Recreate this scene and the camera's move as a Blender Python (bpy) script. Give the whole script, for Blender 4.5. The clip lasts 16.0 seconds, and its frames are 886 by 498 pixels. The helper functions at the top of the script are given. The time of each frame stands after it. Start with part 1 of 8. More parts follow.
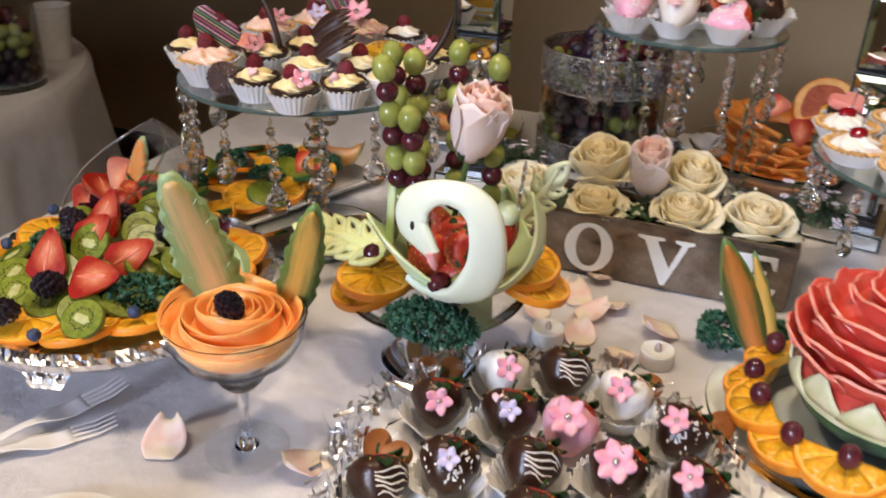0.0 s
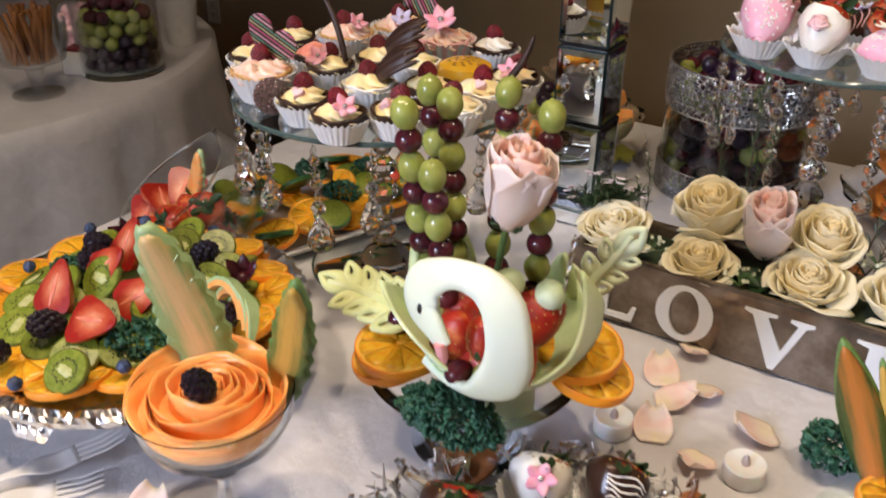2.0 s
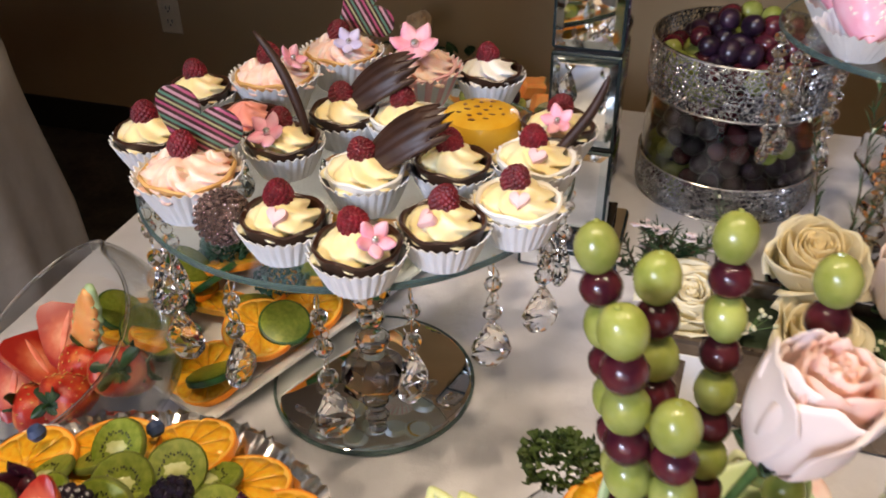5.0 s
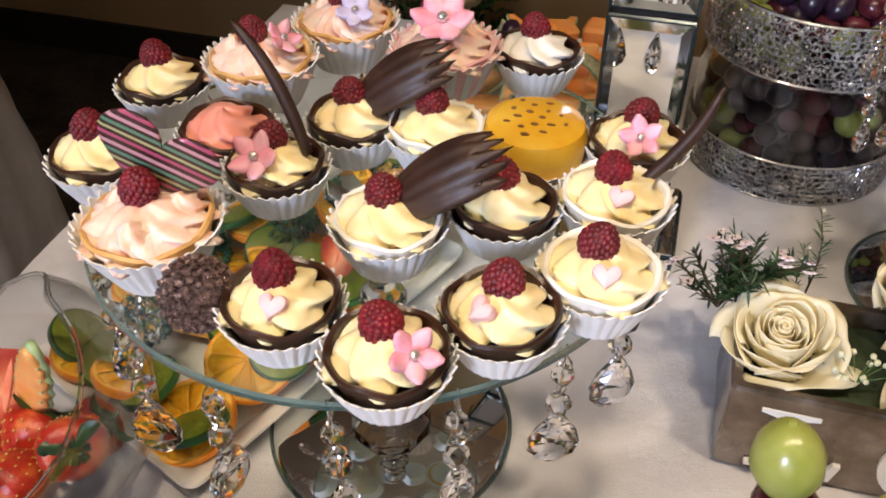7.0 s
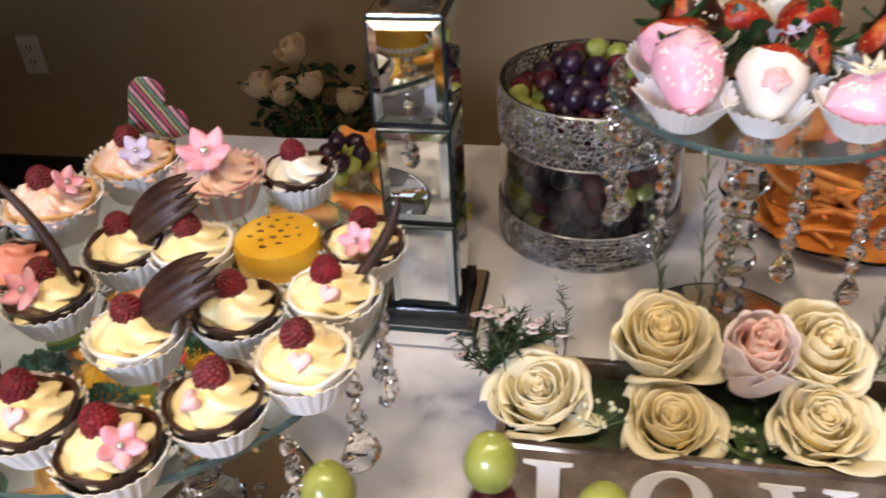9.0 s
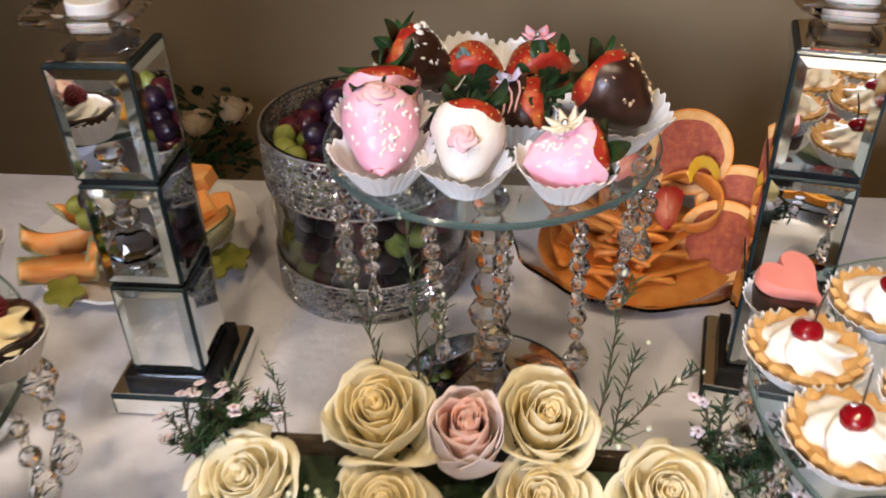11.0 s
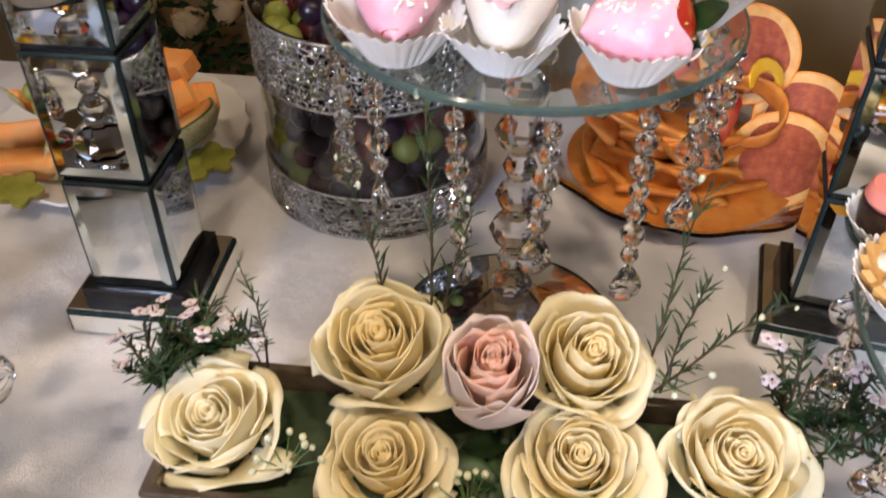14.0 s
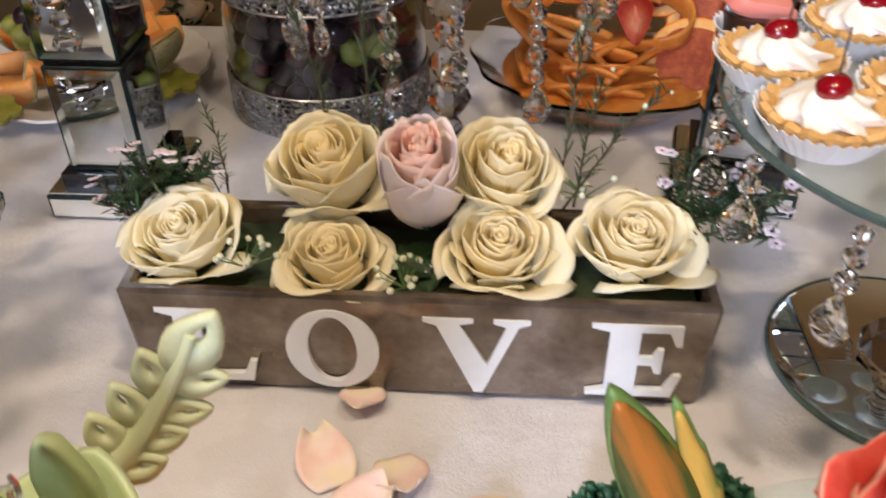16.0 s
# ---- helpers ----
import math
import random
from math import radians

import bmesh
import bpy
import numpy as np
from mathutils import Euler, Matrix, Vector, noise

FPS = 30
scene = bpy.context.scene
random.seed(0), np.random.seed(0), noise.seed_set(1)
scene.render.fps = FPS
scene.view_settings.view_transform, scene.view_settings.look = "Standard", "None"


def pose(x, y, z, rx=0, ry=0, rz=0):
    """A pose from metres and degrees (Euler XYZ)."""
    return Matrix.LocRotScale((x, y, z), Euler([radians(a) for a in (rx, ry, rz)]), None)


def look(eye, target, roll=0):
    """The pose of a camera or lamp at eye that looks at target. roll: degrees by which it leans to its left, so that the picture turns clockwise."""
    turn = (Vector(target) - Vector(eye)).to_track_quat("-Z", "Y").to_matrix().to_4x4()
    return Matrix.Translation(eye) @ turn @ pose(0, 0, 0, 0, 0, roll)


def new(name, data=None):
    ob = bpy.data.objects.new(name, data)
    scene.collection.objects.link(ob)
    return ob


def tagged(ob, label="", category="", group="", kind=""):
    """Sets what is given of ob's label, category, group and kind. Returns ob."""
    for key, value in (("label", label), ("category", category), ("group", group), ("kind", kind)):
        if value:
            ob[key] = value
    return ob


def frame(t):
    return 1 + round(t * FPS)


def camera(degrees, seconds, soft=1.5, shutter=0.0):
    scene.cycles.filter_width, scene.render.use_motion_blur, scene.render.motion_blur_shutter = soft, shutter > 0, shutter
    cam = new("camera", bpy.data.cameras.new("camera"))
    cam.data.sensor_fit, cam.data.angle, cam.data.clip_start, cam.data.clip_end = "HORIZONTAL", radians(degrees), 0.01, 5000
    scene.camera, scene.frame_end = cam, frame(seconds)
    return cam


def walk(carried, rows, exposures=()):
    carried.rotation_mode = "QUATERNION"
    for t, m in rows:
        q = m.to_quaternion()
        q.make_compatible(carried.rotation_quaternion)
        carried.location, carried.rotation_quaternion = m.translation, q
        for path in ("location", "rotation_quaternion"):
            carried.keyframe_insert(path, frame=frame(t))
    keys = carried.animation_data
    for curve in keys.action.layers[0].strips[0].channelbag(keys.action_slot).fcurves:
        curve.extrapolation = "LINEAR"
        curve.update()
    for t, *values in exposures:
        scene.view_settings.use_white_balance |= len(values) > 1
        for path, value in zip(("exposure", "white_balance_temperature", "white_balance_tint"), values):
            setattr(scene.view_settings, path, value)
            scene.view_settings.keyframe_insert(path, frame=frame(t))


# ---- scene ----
cam = camera(54.7, 16.0, soft=1.8, shutter=0.5)
PATH = [
    (0, (0.63, 0.295, 1.293), (0.02, 1.966, 0.379), 1.8),
    (0.5, (0.658, 0.37, 1.29), (-0.113, 1.965, 0.362), 1.7),
    (1, (0.676, 0.418, 1.288), (-0.177, 1.951, 0.328), 1.9),
    (1.5, (0.683, 0.459, 1.291), (-0.215, 1.954, 0.312), 1.5),
    (2, (0.661, 0.491, 1.304), (-0.27, 1.97, 0.333), 0.6),
    (2.5, (0.604, 0.526, 1.321), (-0.297, 2.032, 0.362), -0.0),
    (3, (0.546, 0.557, 1.33), (-0.268, 2.11, 0.368), -0.2),
    (3.5, (0.502, 0.582, 1.338), (-0.203, 2.18, 0.363), 0.0),
    (4, (0.438, 0.607, 1.327), (-0.15, 2.233, 0.322), -0.3),
    (4.5, (0.382, 0.638, 1.316), (-0.142, 2.256, 0.264), -0.6),
    (5, (0.329, 0.707, 1.304), (-0.163, 2.292, 0.188), -0.6),
    (5.2, (0.312, 0.733, 1.301), (-0.169, 2.302, 0.158), -0.5),
    (7.3, (0.243, 0.875, 1.294), (-0.176, 2.323, -0.02), -0.3),
    (7.5, (0.253, 0.875, 1.301), (-0.171, 2.338, 0.006), -1.0),
    (8, (0.294, 0.869, 1.326), (-0.131, 2.385, 0.092), -2.8),
    (8.5, (0.341, 0.86, 1.337), (-0.053, 2.419, 0.147), -3.5),
    (9, (0.395, 0.839, 1.35), (0.051, 2.436, 0.196), -3.6),
    (9.5, (0.449, 0.833, 1.36), (0.131, 2.455, 0.234), -4.2),
    (10, (0.499, 0.836, 1.359), (0.258, 2.477, 0.242), -3.6),
    (10.2, (0.523, 0.842, 1.359), (0.309, 2.487, 0.243), -3.2),
    (12.3, (0.564, 1.107, 1.32), (0.402, 2.684, 0.101), -0.6),
    (12.5, (0.564, 1.108, 1.322), (0.41, 2.684, 0.101), -0.6),
    (13, (0.563, 1.094, 1.316), (0.412, 2.664, 0.086), -0.3),
    (13.5, (0.548, 1.063, 1.285), (0.393, 2.613, 0.03), 0.2),
    (14, (0.53, 1.03, 1.257), (0.366, 2.558, -0.024), 0.5),
    (14.5, (0.528, 0.992, 1.236), (0.364, 2.523, -0.04), 1.0),
    (15, (0.539, 0.945, 1.215), (0.37, 2.498, -0.033), 0.4),
    (15.5, (0.55, 0.916, 1.207), (0.393, 2.485, -0.024), -0.5),
    (16, (0.572, 0.88, 1.191), (0.456, 2.473, -0.013), -0.7),
]
walk(cam, [(t, look(eye, target, roll)) for t, eye, target, roll in PATH], [(0.0, -0.38), (3.0, -0.20), (5.0, -0.14), (8.0, -0.03), (12.3, 0.0), (14.5, 0.02), (16.0, -0.14)])

# ---- world and light ----
world = bpy.data.worlds.new("world")
scene.world = world
world.use_nodes = True
wn = world.node_tree
sky = wn.nodes.new("ShaderNodeTexSky")
sky.sky_type = 'NISHITA'
sky.sun_disc = False
sky.sun_elevation, sky.sun_rotation = radians(19), radians(199)
wn.links.new(sky.outputs[0], wn.nodes["Background"].inputs[0])
wn.nodes["Background"].inputs[1].default_value = 0.1

WARM = (0.97, 0.77, 0.56)


def area(name, m, sx, sy, watts, colour, round_=False):
    d = bpy.data.lights.new(name, 'AREA')
    d.shape = 'ELLIPSE' if round_ else 'RECTANGLE'
    d.size, d.size_y, d.energy, d.color = sx, sy, watts, colour
    ob = new(name, d)
    ob.matrix_world = m
    return ob


# soft daylight through the wide window opening of the south wall
sun = bpy.data.lights.new("daylight", 'SUN')
sun.energy, sun.angle, sun.color = 3.1, radians(12), (0.63, 0.72, 1.0)
new("daylight", sun).matrix_world = look((0, 0, 3), (0.338, 1.0, 2.64))
area("window_daylight", look((0.1, -1.85, 1.5), (0.1, 1.0, 0.9)), 2.6, 1.8, 14, (0.46, 0.58, 1.0))
# warm ceiling lamps: x, y, watts, size
LAMPS = [(0.95, 0.95, 5.5, 0.12), (-0.35, 0.50, 6.5, 0.12), (0.32, 0.80, 5.5, 0.14), (-1.6, -1.2, 2, 0.14), (1.6, -1.2, 2, 0.14)]
for lx, ly, lw, ls in LAMPS:
    area("ceiling_lamp", pose(lx, ly, 2.69), ls, ls, lw, WARM, True).data.spread = radians(100)

# ---- materials ----
def principled(name, colour, rough=0.5, metal=0.0, **more):
    m = bpy.data.materials.new(name)
    m.use_nodes = True
    p = m.node_tree.nodes["Principled BSDF"]
    p.inputs["Base Color"].default_value = (*colour, 1)
    p.inputs["Roughness"].default_value = rough
    p.inputs["Metallic"].default_value = metal
    for k, v in more.items():
        p.inputs[k.replace("_", " ")].default_value = v
    return m, m.node_tree, p


def noise_node(nt, scale, detail=4.0, kind="ShaderNodeTexNoise", vec=None):
    n = nt.nodes.new(kind)
    n.inputs["Scale"].default_value = scale
    if "Detail" in n.inputs:
        n.inputs["Detail"].default_value = detail
    if vec is not None:
        nt.links.new(vec, n.inputs["Vector"])
    return n


def ramp(nt, fac, stops):
    r = nt.nodes.new("ShaderNodeValToRGB")
    e = r.color_ramp.elements
    while len(e) < len(stops):
        e.new(0.5)
    for k, (pos, c) in zip(e, stops):
        k.position, k.color = pos, (*c, 1)
    nt.links.new(fac, r.inputs[0])
    return r.outputs[0]


def mixc(nt, a, b, fac, mode="MIX"):
    n = nt.nodes.new("ShaderNodeMix")
    n.data_type, n.blend_type = 'RGBA', mode
    for sock, v in ((n.inputs[6], a), (n.inputs[7], b), (n.inputs[0], fac)):
        if hasattr(v, "is_output"):
            nt.links.new(v, sock)
        else:
            sock.default_value = (*v, 1) if isinstance(v, tuple) else v
    return n.outputs[2]


def bumped(nt, p, height, strength=0.3, dist=0.001):
    b = nt.nodes.new("ShaderNodeBump")
    b.inputs["Strength"].default_value, b.inputs["Distance"].default_value = strength, dist
    nt.links.new(height, b.inputs["Height"])
    nt.links.new(b.outputs[0], p.inputs["Normal"])


def coords(nt):
    return nt.nodes.new("ShaderNodeTexCoord").outputs["Object"]


def mottled(name, c1, c2, scale, rough=0.5, fine=0.0, bump=0.0, bscale=None, vary=0.0, dist=0.0006, c3=None, **more):
    """Two colours at a coarse scale, a finer grain over them, a relief, and a little difference from piece to piece."""
    m, nt, p = principled(name, c1, rough, **more)
    v = coords(nt)
    n = noise_node(nt, scale, 5, vec=v)
    stops = [(0.36, c1), (0.64, c2)] if c3 is None else [(0.3, c1), (0.5, c2), (0.72, c3)]
    col = ramp(nt, n.outputs[0], stops)
    if fine:
        f = noise_node(nt, scale * 7, 3, vec=v)
        col = mixc(nt, col, ramp(nt, f.outputs[0], [(0.3, (0.55,) * 3), (0.7, (1.25,) * 3)]), fine, "MULTIPLY")
    if vary:
        info = nt.nodes.new("ShaderNodeObjectInfo")
        hsv = nt.nodes.new("ShaderNodeHueSaturation")
        mp = nt.nodes.new("ShaderNodeMapRange")
        mp.inputs[3].default_value, mp.inputs[4].default_value = 1 - vary, 1 + vary
        nt.links.new(info.outputs["Random"], mp.inputs[0])
        nt.links.new(mp.outputs[0], hsv.inputs["Value"])
        nt.links.new(col, hsv.inputs["Color"])
        col = hsv.outputs[0]
    nt.links.new(col, p.inputs["Base Color"])
    if bump:
        b = noise_node(nt, bscale or scale * 6, 4, vec=v)
        bumped(nt, p, b.outputs[0], bump, dist)
    return m


def thin_glass(name, tint=(0.97, 0.98, 0.98)):
    """Clear thin glass: seen through straight, with mirror gloss at its edges."""
    m = bpy.data.materials.new(name)
    m.use_nodes = True
    nt = m.node_tree
    out = nt.nodes["Material Output"]
    nt.nodes.remove(nt.nodes["Principled BSDF"])
    tr, gl, fr, mx = (nt.nodes.new("ShaderNode" + k) for k in ("BsdfTransparent", "BsdfGlossy", "LayerWeight", "MixShader"))
    tr.inputs[0].default_value = (*tint, 1)
    gl.inputs["Roughness"].default_value = 0.02
    fr.inputs[0].default_value = 0.16
    nt.links.new(fr.outputs["Facing"], mx.inputs[0])
    nt.links.new(tr.outputs[0], mx.inputs[1])
    nt.links.new(gl.outputs[0], mx.inputs[2])
    nt.links.new(mx.outputs[0], out.inputs[0])
    return m


def streaked(name, mid, edge, half, rough=0.4):
    """Melon flesh that turns from its middle colour to the rind's colour towards the edges, in fibrous streaks."""
    m, nt, p = principled(name, mid, rough)
    v = coords(nt)
    sep = nt.nodes.new("ShaderNodeSeparateXYZ")
    nt.links.new(v, sep.inputs[0])
    ab = nt.nodes.new("ShaderNodeMath")
    ab.operation = 'ABSOLUTE'
    nt.links.new(sep.outputs[0], ab.inputs[0])
    mp = nt.nodes.new("ShaderNodeMapping")
    mp.inputs["Scale"].default_value = (150, 40, 16)
    nt.links.new(v, mp.inputs[0])
    n = noise_node(nt, 1.0, 4, vec=mp.outputs[0])
    k = nt.nodes.new("ShaderNodeMath")
    k.operation = 'MULTIPLY_ADD'
    k.inputs[1].default_value = 1.0 / half
    nt.links.new(ab.outputs[0], k.inputs[0])
    nt.links.new(n.outputs[0], k.inputs[2])
    half_way = tuple((x + y) / 2 for x, y in zip(mid, edge))
    col = ramp(nt, k.outputs[0], [(0.55, mid), (0.85, half_way), (1.0, edge)])
    nt.links.new(col, p.inputs["Base Color"])
    bumped(nt, p, n.outputs[0], 0.5, 0.002)
    return m


def cut_berry(name):
    """The cut face of a strawberry: pale in the middle, red at the skin."""
    m, nt, p = principled(name, (0.7, 0.1, 0.05), 0.32)
    v = coords(nt)
    mp = nt.nodes.new("ShaderNodeMapping")
    mp.inputs["Scale"].default_value = (44, 34, 0)
    nt.links.new(v, mp.inputs[0])
    ln = nt.nodes.new("ShaderNodeVectorMath")
    ln.operation = 'LENGTH'
    nt.links.new(mp.outputs[0], ln.inputs[0])
    n = noise_node(nt, 160, 3, vec=v)
    k = nt.nodes.new("ShaderNodeMath")
    k.operation = 'MULTIPLY_ADD'
    k.inputs[1].default_value = 0.35
    nt.links.new(n.outputs[0], k.inputs[0])
    nt.links.new(ln.outputs["Value"], k.inputs[2])
    nt.links.new(ramp(nt, k.outputs[0], [(0.28, (0.72, 0.32, 0.18)), (0.62, (0.52, 0.10, 0.045)), (0.98, (0.32, 0.016, 0.010))]), p.inputs["Base Color"])
    bumped(nt, p, n.outputs[0], 0.3, 0.001)
    return m


def glassy(name, colour=(1, 1, 1), ior=1.45, rough=0.0):
    m, nt, p = principled(name, colour, rough, Transmission_Weight=1.0, IOR=ior)
    return m


M = {}
M["wall"] = mottled("wall_paint", (0.46, 0.325, 0.165), (0.50, 0.36, 0.19), 3.0, 0.75, bump=0.25, bscale=260, dist=0.0008)
M["ceiling"] = mottled("ceiling_paint", (0.68, 0.58, 0.45), (0.72, 0.62, 0.49), 2.0, 0.9, bump=0.2, bscale=150)
M["carpet"] = mottled("carpet", (0.035, 0.024, 0.018), (0.07, 0.05, 0.036), 9, 0.95, fine=0.8, bump=0.8, bscale=300, dist=0.003)
M["baseboard"] = mottled("baseboard", (0.022, 0.018, 0.016), (0.03, 0.025, 0.02), 6, 0.5)
M["plastic_white"] = mottled("ivory_plastic", (0.84, 0.74, 0.54), (0.86, 0.77, 0.57), 12, 0.35)
M["black"] = mottled("black_lacquer", (0.008, 0.008, 0.009), (0.014, 0.013, 0.013), 30, 0.25)


def cloth_material():
    m, nt, p = principled("tablecloth", (0.74, 0.72, 0.69), 0.72, Sheen_Weight=0.05)
    v = coords(nt)
    n = noise_node(nt, 7, 5, vec=v)
    col = ramp(nt, n.outputs[0], [(0.35, (0.60, 0.59, 0.61)), (0.65, (0.70, 0.69, 0.71))])
    damask = noise_node(nt, 26, 1, vec=v)
    mask = ramp(nt, damask.outputs[0], [(0.47, (0, 0, 0)), (0.53, (1, 1, 1))])
    rr = nt.nodes.new("ShaderNodeMapRange")
    rr.inputs[3].default_value, rr.inputs[4].default_value = 0.5, 0.8
    nt.links.new(mask, rr.inputs[0])
    nt.links.new(rr.outputs[0], p.inputs["Roughness"])
    col = mixc(nt, col, ramp(nt, mask, [(0, (0.9, 0.9, 0.9)), (1, (1, 1, 1))]), 0.6, "MULTIPLY")
    nt.links.new(col, p.inputs["Base Color"])
    weave = noise_node(nt, 900, 2, vec=v)
    soft = noise_node(nt, 14, 4, vec=v)
    add = nt.nodes.new("ShaderNodeMath")
    add.operation = 'MULTIPLY_ADD'
    nt.links.new(weave.outputs[0], add.inputs[0])
    add.inputs[1].default_value = 0.12
    nt.links.new(soft.outputs[0], add.inputs[2])
    bumped(nt, p, add.outputs[0], 0.75, 0.010)
    return m


M["cloth"] = cloth_material()
M["glass"] = glassy("clear_glass", (0.95, 0.97, 0.965))
M["thin_glass"] = thin_glass("thin_clear_glass")
M["glass_green"] = glassy("plate_glass", (0.86, 0.95, 0.92))
M["glass_edge"] = principled("plate_glass_edge", (0.17, 0.26, 0.235), 0.12, Transmission_Weight=0.6)[0]
M["crystal"] = glassy("cut_crystal", (1.0, 1.0, 1.0), 1.38)
M["mirror"] = principled("mirror", (0.86, 0.88, 0.87), 0.015, 1.0)[0]
M["mirror_bevel"] = principled("mirror_bevel", (0.62, 0.68, 0.68), 0.06, 1.0)[0]
M["mirror_edge"] = mottled("mirror_edge", (0.012, 0.022, 0.026), (0.02, 0.04, 0.045), 40, 0.2, metal=0.3)
M["chrome"] = principled("chrome", (0.82, 0.82, 0.82), 0.08, 1.0)[0]
M["silver"] = mottled("stamped_silver", (0.34, 0.33, 0.32), (0.66, 0.65, 0.63), 90, 0.22, metal=0.75, bump=0.3, bscale=200)
M["foil"] = mottled("foil", (0.78, 0.78, 0.79), (0.85, 0.85, 0.86), 40, 0.2, metal=1.0, bump=0.4, bscale=60, dist=0.003)
M["china"] = mottled("white_china", (0.76, 0.75, 0.73), (0.80, 0.79, 0.77), 10, 0.18, Coat_Weight=0.4)
M["ceramic"] = mottled("silvered_ceramic", (0.10, 0.075, 0.052), (0.20, 0.155, 0.115), 22, 0.13, metal=0.65, fine=0.35, c3=(0.34, 0.29, 0.25), bump=0.06, bscale=40)
M["letter"] = mottled("white_glaze", (0.72, 0.74, 0.74), (0.80, 0.81, 0.80), 30, 0.18, Coat_Weight=0.5)

# ---- mesh helpers ----
MESH = {}


def mk(key, build, *mats, smooth=True):
    """One mesh for each key, built once and shared."""
    if key in MESH:
        return MESH[key]
    bm = bmesh.new()
    build(bm)
    bmesh.ops.recalc_face_normals(bm, faces=bm.faces)
    me = bpy.data.meshes.new(key)
    bm.to_mesh(me)
    bm.free()
    for m in mats:
        me.materials.append(M[m] if isinstance(m, str) else m)
    if smooth:
        me.polygons.foreach_set("use_smooth", [True] * len(me.polygons))
        if smooth != "all":
            me.set_sharp_from_angle(angle=radians(34))
    MESH[key] = me
    return me


ID = Matrix.Identity(4)


def part(name, me, parent, m=ID, label="", shadow=True):
    ob = new(name, me)
    ob.parent = parent
    ob.matrix_local = m
    if not shadow:
        ob.visible_shadow = False
    return tagged(ob, label)


def thing(name, m, label, category, group="", kind=""):
    ob = new(name)
    ob.empty_display_size = 0.02
    ob.matrix_world = m
    return tagged(ob, label, category, group, kind)


def solo(name, me, m, label, category, group="", kind="", shadow=True):
    ob = new(name, me)
    ob.matrix_world = m
    if not shadow:
        ob.visible_shadow = False
    return tagged(ob, label, category, group, kind)


def S(x, y=None, z=None):
    y = x if y is None else y
    z = x if z is None else z
    return Matrix.Diagonal((x, y, z, 1))


def grid(bm, P, nu, nv, closed=False, mi=0, cap0=False, cap1=False):
    """A sheet of quads over P(i, j); closed: round in i."""
    vs = [[bm.verts.new(P(i, j)) for i in range(nu)] for j in range(nv)]
    for j in range(nv - 1):
        for i in range(nu if closed else nu - 1):
            k = (i + 1) % nu
            f = bm.faces.new((vs[j][i], vs[j][k], vs[j + 1][k], vs[j + 1][i]))
            f.material_index = mi
    if cap0:
        bm.faces.new(vs[0][::-1]).material_index = mi
    if cap1:
        bm.faces.new(vs[-1]).material_index = mi
    return vs


def lathe(bm, prof, n=24, mod=None, mi=0, at=(0, 0, 0), cap0=True, cap1=True):
    def P(i, j):
        a = 2 * math.pi * i / n
        r, z = prof[j]
        if mod:
            r, z = mod(a, j, r, z)
        return (at[0] + max(r, 1e-5) * math.cos(a), at[1] + max(r, 1e-5) * math.sin(a), at[2] + z)
    return grid(bm, P, n, len(prof), True, mi, cap0, cap1)


def ball(bm, c, r, u=12, v=8, mi=0, wob=0.0, seed=0.0, m=None):
    rx, ry, rz = (r, r, r) if not isinstance(r, tuple) else r
    def P(i, j):
        a, b = 2 * math.pi * i / u, math.pi * (j + 0.5) / v - math.pi / 2
        d = Vector((math.cos(a) * math.cos(b), math.sin(a) * math.cos(b), math.sin(b)))
        k = 1 + wob * noise.noise(d * 1.7 + Vector((seed, seed * 1.3, 0))) if wob else 1
        q = Vector((d.x * rx * k, d.y * ry * k, d.z * rz * k))
        return (m @ q if m else q) + Vector(c)
    return grid(bm, P, u, v, True, mi, True, True)


def tube(bm, pts, r, n=8, mi=0, flat=1.0):
    pts = [Vector(p) for p in pts]
    rs = r if isinstance(r, (list, tuple)) else [r] * len(pts)
    frames = []
    up = Vector((0.13, 0.07, 1))
    for k, p in enumerate(pts):
        d = (pts[min(k + 1, len(pts) - 1)] - pts[max(k - 1, 0)]).normalized()
        x = d.cross(up)
        if x.length < 1e-3:
            x = d.cross(Vector((1, 0, 0)))
        x.normalize()
        frames.append((x, x.cross(d)))
    def P(i, j):
        a = 2 * math.pi * i / n
        x, y = frames[j]
        return pts[j] + rs[j] * (math.cos(a) * x + flat * math.sin(a) * y)
    return grid(bm, P, n, len(pts), True, mi, True, True)


def slab(bm, x0, x1, y0, y1, z0, z1, b=0.0, mi=0):
    """A box with chamfered edges all round."""
    if b <= 0:
        v = [bm.verts.new((x, y, z)) for z in (z0, z1) for x, y in ((x0, y0), (x1, y0), (x1, y1), (x0, y1))]
        for q in ((3, 2, 1, 0), (4, 5, 6, 7), (0, 1, 5, 4), (1, 2, 6, 5), (2, 3, 7, 6), (3, 0, 4, 7)):
            bm.faces.new([v[k] for k in q]).material_index = mi
        return
    def ring(d, z):
        return [(x0 + d, y0 + b), (x0 + b, y0 + d), (x1 - b, y0 + d), (x1 - d, y0 + b), (x1 - d, y1 - b), (x1 - b, y1 - d), (x0 + b, y1 - d), (x0 + d, y1 - b)], z
    rows = [ring(b, z0), ring(0, z0 + b), ring(0, z1 - b), ring(b, z1)]
    rows[0] = ([(min(max(x, x0 + b), x1 - b), min(max(y, y0 + b), y1 - b)) for x, y in rows[1][0]], z0)
    rows[3] = (rows[0][0], z1)
    grid(bm, lambda i, j: (*rows[j][0][i], rows[j][1]), 8, 4, True, mi, True, True)


